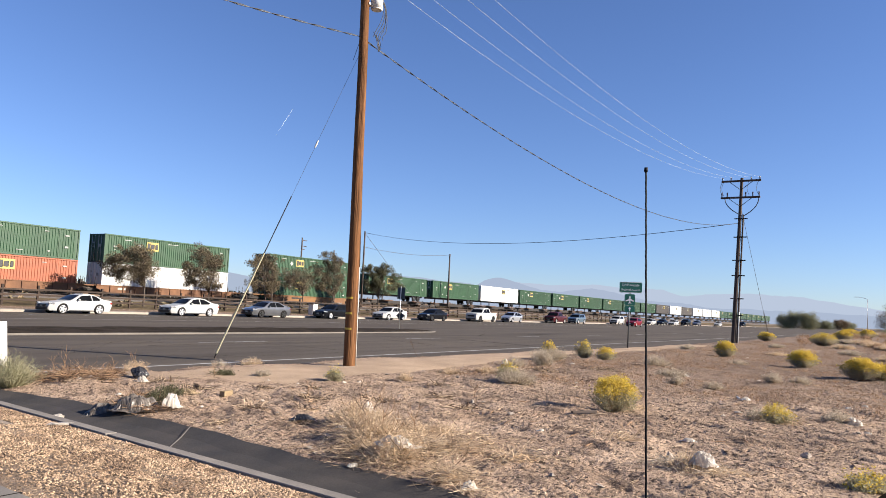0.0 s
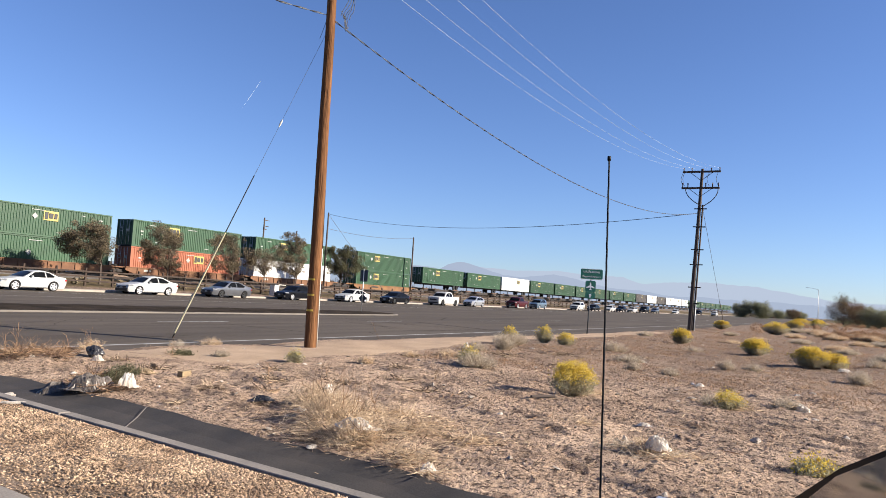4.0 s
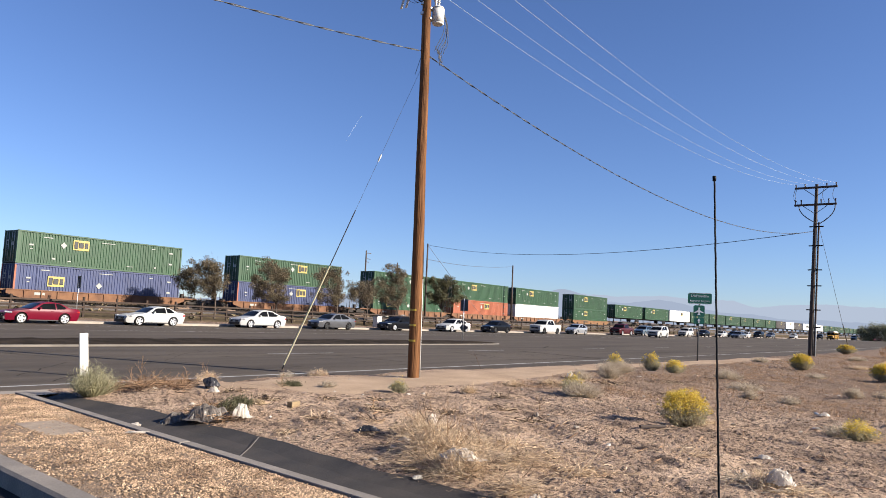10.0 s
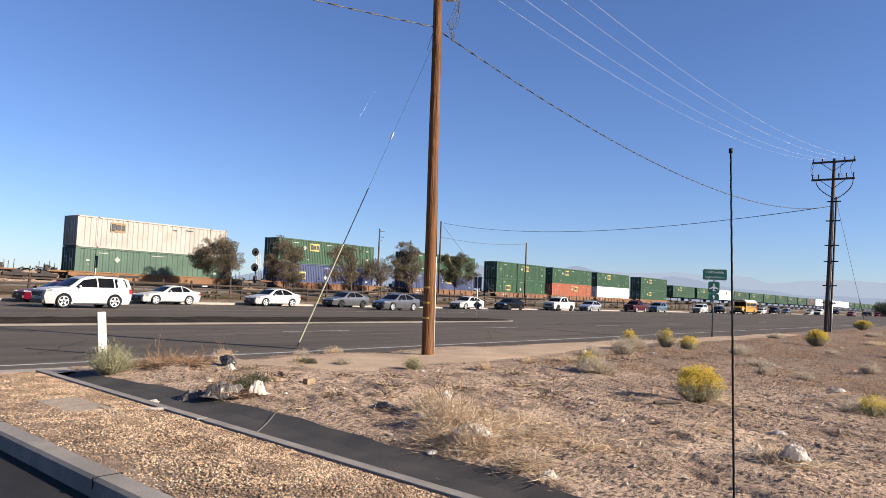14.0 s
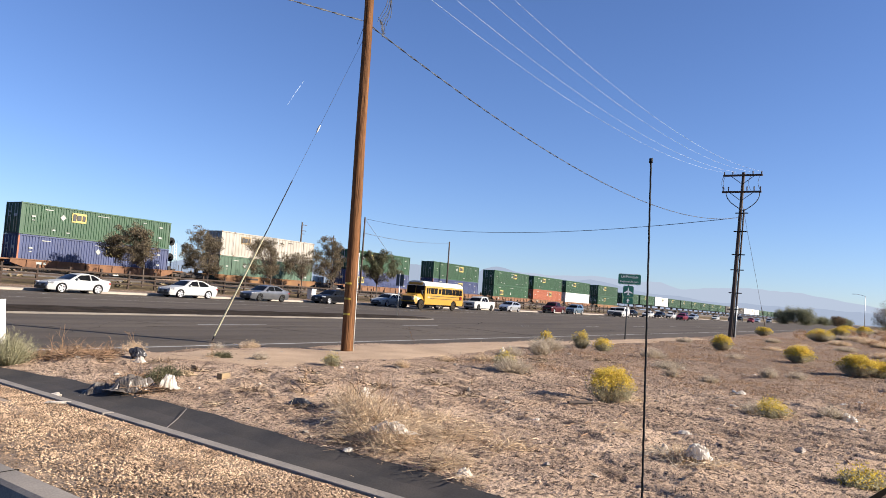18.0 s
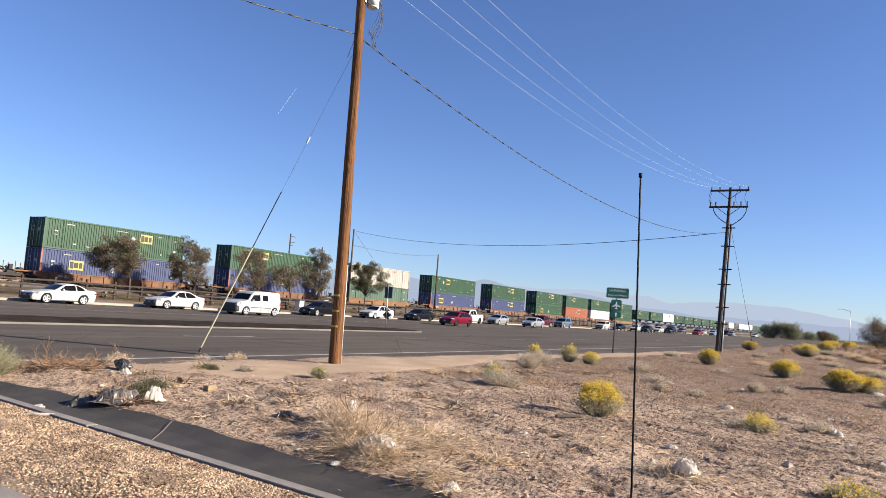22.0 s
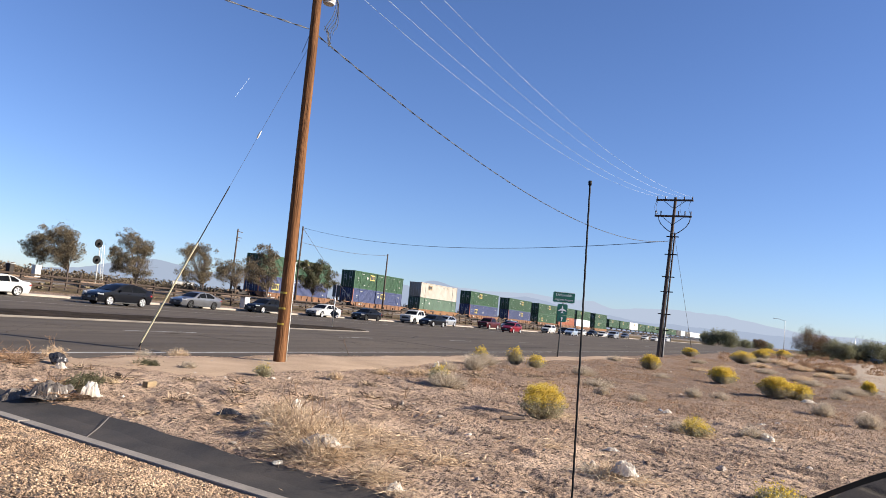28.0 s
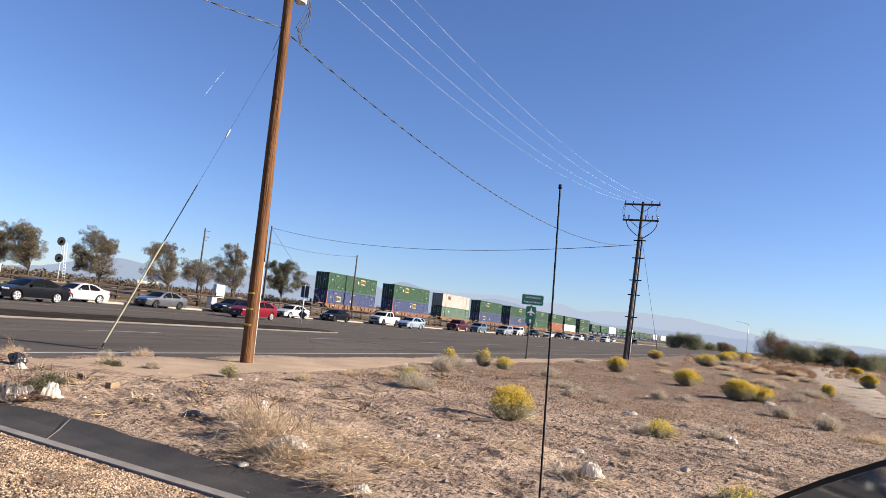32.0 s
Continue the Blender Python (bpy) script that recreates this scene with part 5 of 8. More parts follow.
def vehicle(kind, paint_mat, label, m, category="car", group="", rim=RIM, spokes=5):
    S = SHAPES[kind]
    car = thing({"sedan": "sedan_car", "own": "sedan_car", "coupe": "coupe_car", "hatch": "hatchback_car", "suv": "suv_car", "pickup": "pickup_truck", "van": "delivery_van"}[kind], label, category, m, group)
    body = link("body", body_mesh(kind, S), None, car)
    if not body.data.materials:
        body.data.materials.append(paint_mat)
    body.material_slots[0].link = "OBJECT"
    body.material_slots[0].material = paint_mat
    for k in range(len(S["windows"])):
        for side in (-1, 1):
            link("side_window", window_mesh(kind, S, k, side), GLASS, car)
    link("windscreen", pane_mesh(kind, S, "shield"), GLASS, car)
    link("rear_window", pane_mesh(kind, S, "back"), GLASS, car)
    for wx in S["wheels"]:
        for side in (-1, 1):
            add_wheel(car, wx, side * (S["W"] / 2 - 0.13), S["r"], side, rim, spokes)
    hb = S["belt"]
    zl = hb * 0.78 if kind in ("sedan", "own", "coupe", "hatch") else hb * 0.86
    w = S["W"] / 2
    key = ("bits", kind)
    if key not in MESHES:
        d = {}
        for nm, boxes, bev in (
            ("grille", [(-0.035, 0, zl * 0.78, 0.09, w * 1.05, 0.22 if S["nose"] == "suv" else 0.15)], 0.02),
            ("lower_grille", [(-0.015, 0, 0.35, 0.13, w * 1.55, 0.20)], 0.02),
            ("number_plate", [(-0.075, 0, 0.50, 0.02, 0.30, 0.14)], 0.0),
            ("sill_near", [(S["L"] / 2, -(w - 0.075), S["r"] * 0.62 + 0.02, (S["wheels"][1] - S["wheels"][0]) - 2.5 * S["r"], 0.03, 0.07)], 0.01),
            ("sill_far", [(S["L"] / 2, w - 0.075, S["r"] * 0.62 + 0.02, (S["wheels"][1] - S["wheels"][0]) - 2.5 * S["r"], 0.03, 0.07)], 0.01),
            ("underbody", [(S["L"] / 2, 0, S["r"] * 0.62 + 0.06, S["L"] - 0.5, S["W"] - 0.35, 0.12)], 0.0),
        ):
            bm = bmesh.new()
            for bx in boxes:
                box(bm, *bx, bevel=bev)
            d[nm] = bpy.data.meshes.new(nm)
            bm.to_mesh(d[nm])
            bm.free()
        for side in (-1, 1):
            for nm, x, z, sx, sz in (("headlight", 0.22, zl, 0.42, 0.11), ("tail_light", S["L"] - 0.13, hb * 0.88, 0.26, 0.13 if kind not in ("suv", "van", "pickup") else 0.3)):
                bm = bmesh.new()
                y = side * (half_width(S, x, z) - 0.085)
                yaw = (-28 if nm == "headlight" else 20) * side
                box(bm, 0, 0, 0, sx, 0.19, sz, 0.03)
                bmesh.ops.transform(bm, matrix=pose(x - 0.02 if nm == "headlight" else x + 0.01, y, z, 0, 4 if nm == "headlight" else 0, -yaw), verts=bm.verts)
                d[nm, side] = bpy.data.meshes.new(nm)
                bm.to_mesh(d[nm, side])
                bm.free()
            bm = bmesh.new()
            mx = S["windows"][0][0][0] + 0.22
            box(bm, mx, side * (w + 0.06), hb + 0.09, 0.12, 0.2, 0.13, 0.03)
            d["mirror", side] = bpy.data.meshes.new("wing_mirror")
            bm.to_mesh(d["mirror", side])
            bm.free()
            for k, wd in enumerate(S["windows"][:2]):
                xs = [p[0] for p in wd]
                bm = bmesh.new()
                hx = max(xs) - 0.22
                box(bm, hx, side * (half_width(S, hx, hb * 0.9) + 0.012), hb * 0.9, 0.2, 0.03, 0.03, 0.008)
                d["handle", side, k] = bpy.data.meshes.new("door_handle")
                bm.to_mesh(d["handle", side, k])
                bm.free()
        MESHES[key] = d
    d = MESHES[key]
    link("grille", d["grille"], TRIM, car)
    link("lower_grille", d["lower_grille"], TRIM, car)
    link("number_plate", d["number_plate"], MARK_WHITE, car)
    link("sill", d["sill_near"], TRIM, car)
    link("sill", d["sill_far"], TRIM, car)
    link("underbody", d["underbody"], TRIM, car)
    for side in (-1, 1):
        link("headlight", d["headlight", side], LAMP_LENS, car)
        link("tail_light", d["tail_light", side], TAIL_LENS, car)
        for nm, ky in (("wing_mirror", ("mirror", side)), ("door_handle", ("handle", side, 0)), ("door_handle", ("handle", side, 1))):
            if ky in d:
                o = link(nm, d[ky], paint_mat, car)
                o.material_slots[0].link = "OBJECT"
                o.material_slots[0].material = paint_mat
    if kind == "van":
        boxed("front_bumper", TRIM, car, [(0.10, 0, 0.50, 0.40, 1.66, 0.44)], 0.07, "black plastic front bumper")
        boxed("radiator_panel", TRIM, car, [(0.02, 0, 0.80, 0.16, 1.30, 0.20)], 0.04, "black plastic radiator panel")
        boxed("rear_bumper", TRIM, car, [(4.68, 0, 0.48, 0.20, 1.62, 0.22)], 0.04, "black plastic rear bumper")
        for side in (-1, 1):
            for x_ in (2.42, 3.30):
                boxed("door_gap", TRIM, car, [(x_, side * (half_width(S, x_, 0.75) + 0.001), 0.72, 0.02, 0.012, 0.70)], 0.0)
            boxed("rubbing_strip", TRIM, car, [(2.44, side * (half_width(S, 2.4, 0.62) + 0.004), 0.62, 2.2, 0.016, 0.05)], 0.0)
    if kind in ("suv",):
        for side in (-1, 1):
            tubed("roof_rail", TRIM, car, [((2.2, side * 0.62, 1.78), (4.2, side * 0.62, 1.77), 0.02)], 6)
    if kind == "pickup":
        boxed("load_bed", TRIM, car, [(4.80, 0, 1.262, 1.72, 1.62, 0.02)], 0.0, "dark open load bed")
    return car


# parked queue along the far kerb: near side at PARK_Y
PARK_Y = 47.7
QUEUE = [
    (13.6, "sedan", P_WHITE, RIM, "parked white sedan with a red tail light"),
    (19.9, "coupe", P_CRIMSON, RIM, "parked deep red coupe with chrome wheels"),
    (27.75, "coupe", P_WHITE, RIM, "parked white coupe with dark windows"),
    (37.45, "sedan", P_WHITE, RIM, "parked white sedan with a dark grille"),
    (46.0, "sedan", P_GREY, RIM_DARK, "parked grey sedan with dark wheels and a dark bonnet"),
    (55.4, "sedan", P_BLACK, RIM, "parked black sedan with bright wheels"),
    (65.2, "sedan", P_WHITE, RIM, "parked white four-door sedan with alloy wheels"),
    (74.2, "sedan", P_BLACK, RIM_DARK, "parked black four-door sedan"),
    (86.3, "pickup", P_WHITE, RIM_DARK, "parked white crew-cab pickup with a chrome grille"),
    (96.3, "hatch", P_SILVER, RIM, "parked silver five-door hatchback"),
    (112.5, "pickup", P_DKRED, RIM, "parked dark red pickup truck"),
    (122.5, "suv", P_SLATE, RIM, "parked slate blue sport utility car"),
    (145.0, "suv", P_WHITE, RIM, "parked white sport utility car"),
    (156.0, "sedan", P_BLACK, RIM_DARK, "parked black four-door sedan"),
    (169.0, "sedan", P_WHITE, RIM, "parked white four-door sedan"),
    (179.0, "sedan", P_BLACK, RIM, "parked black four-door sedan"),
    (190.0, "sedan", P_WHITE, RIM, "parked white four-door sedan"),
    (203.0, "suv", P_BLACK, RIM_DARK, "parked black sport utility car"),
    (216.0, "hatch", P_GREY, RIM_DARK, "parked grey five-door hatchback"),
    (246.0, "sedan", P_WHITE, RIM, "parked white four-door sedan"),
    (290.0, "suv", P_BLACK, RIM_DARK, "parked black sport utility car"),
]
for x, kind, pm, rim, lbl in QUEUE:
    S = SHAPES[kind]
    vehicle(kind, pm, lbl, pose(x, PARK_Y + S["W"] / 2, 0.0, 0, 0, rr.uniform(-0.6, 0.6)), "truck" if kind == "pickup" else "car", "cars parked along the far kerb", rim)
vehicle("suv", P_SLATE, "dark blue car parked beyond the scrub", pose(176, -13.5, 0.2, 0, 0, 70), "car", "", RIM_DARK)
for k, (x, y, kind, pm) in enumerate(((520, 33, "suv", P_WHITE), (560, 37, "sedan", P_WHITE), (600, 34, "pickup", P_WHITE), (640, 38, "suv", P_SILVER), (700, 35, "sedan", P_BLACK))):
    vehicle(kind, pm, "far car waiting on the road", pose(x, y, 0), "car", "far cars on the road")


# ---- school bus ----
def school_bus():
    L, W = 9.3, 2.35
    bus = thing("school_bus", "yellow school bus with a white roof and black rub rails", "bus", pose(0, 0, 0))
    side = [(1.55, 0.55), (1.55, 1.60), (1.62, 2.55), (1.75, 2.70), (9.1, 2.70), (9.25, 2.6), (9.3, 0.75), (9.2, 0.55)]
    g = 0.55
    R = 0.58
    arch = [(7.35 + R * math.cos(a), 0.50 + R * math.sin(a)) for a in np.linspace(math.asin((g - 0.5) / R), math.pi - math.asin((g - 0.5) / R), 11)]
    pts, faces, rim = cut_faces(side + arch, [1.2, 1.7, 2.3, 2.5], [3, 5, 8.8])

    def hw(x, z):
        return W / 2 - 0.22 * max(0, (z - 2.3) / 0.55) ** 2.2
    bm = bmesh.new()
    a = [bm.verts.new((x, -hw(x, z), z)) for x, z in pts]
    b = [bm.verts.new((x, hw(x, z), z)) for x, z in pts]
    for f in faces:
        bm.faces.new([a[i] for i in f])
        bm.faces.new([b[i] for i in reversed(f)])
    for i, j in rim:
        bm.faces.new((a[i], b[i], b[j], a[j]))
    bmesh.ops.recalc_face_normals(bm, faces=bm.faces)
    part("body", bm, BUS_YELLOW, bus)
    bm = bmesh.new()
    sec = [(-hw(0, 2.46) - 0.014, 2.46), (-hw(0, 2.70) - 0.02, 2.70), (-0.80, 2.88), (-0.4, 2.96), (0.4, 2.96), (0.80, 2.88), (hw(0, 2.70) + 0.02, 2.70), (hw(0, 2.46) + 0.014, 2.46)]
    for xa, xb in ((1.5, 9.2),):
        va, vb = [bm.verts.new((xa, y, z)) for y, z in sec], [bm.verts.new((xb, y, z)) for y, z in sec]
        for k in range(7):
            bm.faces.new((va[k], va[k + 1], vb[k + 1], vb[k]))
        bm.faces.new(va)
        bm.faces.new(vb[::-1])
    part("roof", bm, BUS_WHITE, bus, "white roof")
    bm = bmesh.new()
    hood = [(0.12, 0.6), (0.05, 0.9), (0.12, 1.35), (0.5, 1.5), (1.6, 1.66), (1.6, 0.6)]
    R2 = 0.60
    arch = [(1.05 + R2 * math.cos(t), 0.50 + R2 * math.sin(t)) for t in np.linspace(math.asin(0.1 / R2), math.pi - math.asin(0.1 / R2), 11)]
    pts, faces, rim = cut_faces(hood + arch, [1.0, 1.3], [0.5, 1.0])

    def hh(x, z):
        return 1.06 - 0.22 * max(0, (1.0 - x)) - 0.28 * max(0, (z - 1.05) / 0.5) ** 1.5
    a = [bm.verts.new((x, -hh(x, z), z)) for x, z in pts]
    b = [bm.verts.new((x, hh(x, z), z)) for x, z in pts]
    for f in faces:
        bm.faces.new([a[i] for i in f])
        bm.faces.new([b[i] for i in reversed(f)])
    for i, j in rim:
        bm.faces.new((a[i], b[i], b[j], a[j]))
    bmesh.ops.recalc_face_normals(bm, faces=bm.faces)
    part("bonnet", bm, BUS_YELLOW, bus)
    boxed("grille", TRIM, bus, [(0.05, 0, 1.08, 0.1, 1.1, 0.42)], 0.02)
    boxed("bumper", BLACK, bus, [(-0.02, 0, 0.62, 0.2, 2.1, 0.26)], 0.03, "black front bumper")
    boxed("bumper", BLACK, bus, [(9.38, 0, 0.68, 0.16, 2.3, 0.28)], 0.03, "black rear bumper")
    for s in (-1, 1):
        boxed("headlight", LAMP_LENS, bus, [(0.08, s * 0.72, 1.05, 0.1, 0.2, 0.2)], 0.03)
        boxed("mirror", TRIM, bus, [(0.75, s * 1.3, 1.75, 0.1, 0.2, 0.3), (1.1, s * 1.22, 1.95, 0.7, 0.03, 0.03)], 0.01)
        for z in (1.19, 1.45):
            boxed("rub_rail", TRIM, bus, [(5.9 if z > 1.3 else 5.8, s * (W / 2 + 0.01), z, 6.4, 0.03, 0.055)])
        for k, (x, w_) in enumerate([(2.0, 0.28), (2.38, 0.28), (2.95, 0.62), (3.62, 0.62), (4.42, 0.52), (5.15, 0.66), (5.87, 0.66), (6.59, 0.66), (7.31, 0.66), (8.03, 0.66), (8.72, 0.58)]):
            bm = bmesh.new()
            box(bm, x, s * (W / 2 + 0.004), 1.98, w_, 0.02, 0.62 if k != 4 else 0.5, 0.0)
            part("side_window", bm, GLASS, bus)
        boxed("number_plate", MARK_WHITE, bus, [(2.3, s * (W / 2 + 0.006), 1.32, 0.5, 0.015, 0.1), (4.0, s * (W / 2 + 0.006), 2.52, 1.8, 0.015, 0.09)], 0, "dark and pale lettering bars")
    boxed("windscreen", GLASS, bus, [(1.53, s * 0.55, 2.08, 0.05, 1.0, 0.82) for s in (-1, 1)], 0.01)
    boxed("sign_box", BUS_YELLOW, bus, [(1.5, 0, 2.66, 0.14, 1.7, 0.26)], 0.03)
    boxed("underframe", BOGIE, bus, [(5.2, 0, 0.48, 7.5, 1.7, 0.16), (4.6, -0.9, 0.45, 1.2, 0.3, 0.3)], 0.02)
    boxed("stop_arm", P_RED, bus, [(8.7, -W / 2 - 0.05, 1.40, 0.36, 0.03, 0.36)], 0.05, "folded red and white stop arm")
    for wx in (1.05, 7.35):
        for s in (-1, 1):
            add_wheel(bus, wx, s * (W / 2 - 0.14), 0.50, s, RIM_TAN, 8)
    return bus


# ---- the double-stack train ----
def corrugated(L, H, ribs, depth=0.045):
    xs, off = [], []
    p = (L - 0.5) / ribs
    for k in range(ribs):
        x = 0.25 + k * p
        for f_, o in ((0.0, 0), (0.34, 0), (0.50, 1), (0.84, 1)):
            xs.append(x + f_ * p)
            off.append(o * depth)
    return [0.0] + xs + [L], [0.0] + off + [0.0]


CL, CW, CH = 16.15, 2.59, 2.90
TEMPLATES = {}


def container(paint_mat, colour, ribs, logo):
    """A 53-foot box; x runs along it from its trailing end, the near side at y = 0."""
    key = (colour, ribs, logo)
    if key in TEMPLATES:
        return copy_thing(TEMPLATES[key], Matrix())
    box_ = thing("freight_container", f"{colour} corrugated 53-foot freight container", "container", Matrix(), "containers on the train")
    if ("cs", ribs) not in MESHES:
        xs, off = corrugated(CL, CH, ribs)
        n = len(xs)
        me = bpy.data.meshes.new("side_wall")
        me.from_pydata([(x, o, 0.12) for x, o in zip(xs, off)] + [(x, o, CH - 0.1) for x, o in zip(xs, off)], [], [(i, i + 1, n + i + 1, n + i) for i in range(n - 1)])
        MESHES["cs", ribs] = me
        ys_, oy = corrugated(CW, CH, 9, 0.04)
        m2 = bpy.data.meshes.new("end_wall")
        k = len(ys_)
        m2.from_pydata([(o, y, 0.12) for y, o in zip(ys_, oy)] + [(o, y, CH - 0.1) for y, o in zip(ys_, oy)], [], [(i + 1, i, k + i, k + i + 1) for i in range(k - 1)])
        MESHES["ce", ribs] = m2
    for nm, y, rz in (("side_wall", 0.03, 0), ("side_wall", CW - 0.03, 180)):
        me = MESHES["cs", ribs] if paint_mat.name + str(ribs) not in MESHES else MESHES[paint_mat.name + str(ribs)]
        if paint_mat.name + str(ribs) not in MESHES:
            me = me.copy()
            MESHES[paint_mat.name + str(ribs)] = me
        o = link("side_wall", me, paint_mat, box_)
        o.matrix_basis = pose(0 if rz == 0 else CL, y, 0, 0, 0, rz)
    ek = paint_mat.name + "end"
    if ek not in MESHES:
        MESHES[ek] = MESHES["ce", ribs].copy()
    for x, rz in ((0.03, 0), (CL - 0.03, 180)):
        o = link("end_wall", MESHES[ek], paint_mat, box_)
        o.matrix_basis = pose(x, 0 if rz == 0 else CW, 0, 0, 0, rz)
    boxed("roof", paint_mat, box_, [(CL / 2, CW / 2, CH - 0.05, CL - 0.06, CW - 0.06, 0.06)])
    boxed("floor", TRIM, box_, [(CL / 2, CW / 2, 0.08, CL - 0.06, CW - 0.06, 0.08)])
    for x in (0.07, 1.98, CL - 1.98, CL - 0.07):
        for y in (0.05, CW - 0.05):
            boxed("post", C_ORANGE if "blue" in colour and x < 1 else paint_mat, box_, [(x, y, CH / 2, 0.15, 0.12, CH)], 0.01)
    for z, h in ((0.07, 0.15), (CH - 0.07, 0.13)):
        for y in (0.04, CW - 0.04):
            boxed("rail", paint_mat, box_, [(CL / 2, y, z, CL, 0.1, h)], 0.01)
    for x in (0.07, 1.98, CL - 1.98, CL - 0.07):
        for z in (0.07, CH - 0.07):
            boxed("corner_casting", paint_mat if logo != 3 else RUST, box_, [(x, -0.008, z, 0.17, 0.03, 0.11)])
    for y in (0.55, 1.0, 1.6, 2.05):
        tubed("lock_rod", GALV, box_, [((-0.02, y, 0.15), (-0.02, y, CH - 0.15), 0.02)], 6)
    for y_, z_, w_, h_ in ((0.78, 1.7, 0.36, 0.3), (1.82, 2.0, 0.3, 0.12), (1.82, 1.6, 0.34, 0.07)):
        boxed("end_marking", MARK_WHITE, box_, [(-0.012, y_, z_, 0.012, w_, h_)], 0, "pale stencilled bar on the door")
    lx = {0: 5.6, 1: 3.6, 2: 9.5, 3: 3.9, 4: 11.2, 5: 5.6}[logo]
    lz = 2.05 if logo != 1 else 1.5
    if logo != 5:
        lg = boxed("logo_panel", LOGO_YELLOW if logo != 3 else CARDBOARD, box_, [(lx, 0.018, lz, 1.5, 0.03, 0.92)], 0.0, "yellow logo panel with dark shapes" if logo != 3 else "faded tan logo panel with dark shapes")
    for k, (dx_, w_, h_) in enumerate(((-0.48, 0.34, 0.66), (-0.02, 0.44, 0.50), (0.47, 0.30, 0.52)) if logo != 5 else ()):
        boxed("logo_shape", LOGO_BLACK, lg, [(lx + dx_, -0.002, lz, w_, 0.03, h_)], 0.03, "dark block shape")
    marks = [(2.6, 2.45, 1.0, 0.12), (1.2, 1.7, 0.45, 0.22), (1.2, 1.35, 0.3, 0.1), (3.2, 0.62, 0.35, 0.22), (4.6, 0.5, 0.4, 0.14), (8.2, 2.5, 1.7, 0.09), (12.9, 2.45, 0.5, 0.1), (14.9, 2.2, 0.5, 0.2), (14.9, 1.1, 0.45, 0.26), (13.2, 0.6, 0.25, 0.2), (10.5, 0.5, 0.8, 0.08)]
    if paint_mat in (C_WHITE, C_PALE):
        boxed("stencil", TRIM, box_, [(9.9, 0.018, 2.35, 0.5, 0.025, 0.1), (11.6, 0.018, 2.45, 0.8, 0.025, 0.1)], 0, "small dark lettering bars")
    else:
        for k, (x, z, w_, h_) in enumerate(marks):
            boxed("stencil", MARK_WHITE, box_, [(x, 0.016, z, w_ * 0.8, 0.025, h_ * 0.65)], 0, "small white lettering bar")
        bm = bmesh.new()
        box(bm, 0, 0, 0, 0.42, 0.025, 0.42)
        bmesh.ops.transform(bm, matrix=pose(lx - 1.6 if lx > 4 else lx + 4, 0.016, lz - 0.15, 0, 45, 0), verts=bm.verts)
        part("placard", bm, MARK_WHITE, box_, "white diamond placard")
    TEMPLATES[key] = box_
    return box_


def bogie(parent, x):
    b = boxed("bogie", BOGIE, parent, [(x, s * 0.98 + 1.3, 0.50, 2.3, 0.14, 0.3) for s in (-1, 1)] + [(x, s * 0.98 + 1.3, 0.72, 0.8, 0.16, 0.3) for s in (-1, 1)] + [(x, 1.3, 0.62, 0.5, 1.9, 0.25)], 0.03)
    key = ("railwheel",)
    if key not in MESHES:
        vs, fs = lathe([(0.02, -0.07), (0.36, -0.07), (0.38, -0.03), (0.42, -0.03), (0.42, 0.05), (0.45, 0.05), (0.45, 0.08), (0.02, 0.08)], 20)
        me = bpy.data.meshes.new("wheel")
        me.from_pydata(vs, [], fs)
        MESHES[key] = me
    for dx in (-0.9, 0.9):
        for s in (-1, 1):
            o = link("wheel", MESHES[key], RAIL_STEEL, b)
            o.matrix_basis = pose(x + dx, 1.3 + s * 0.76, 0.42, 0, 0, 0 if s < 0 else 180)
    return b


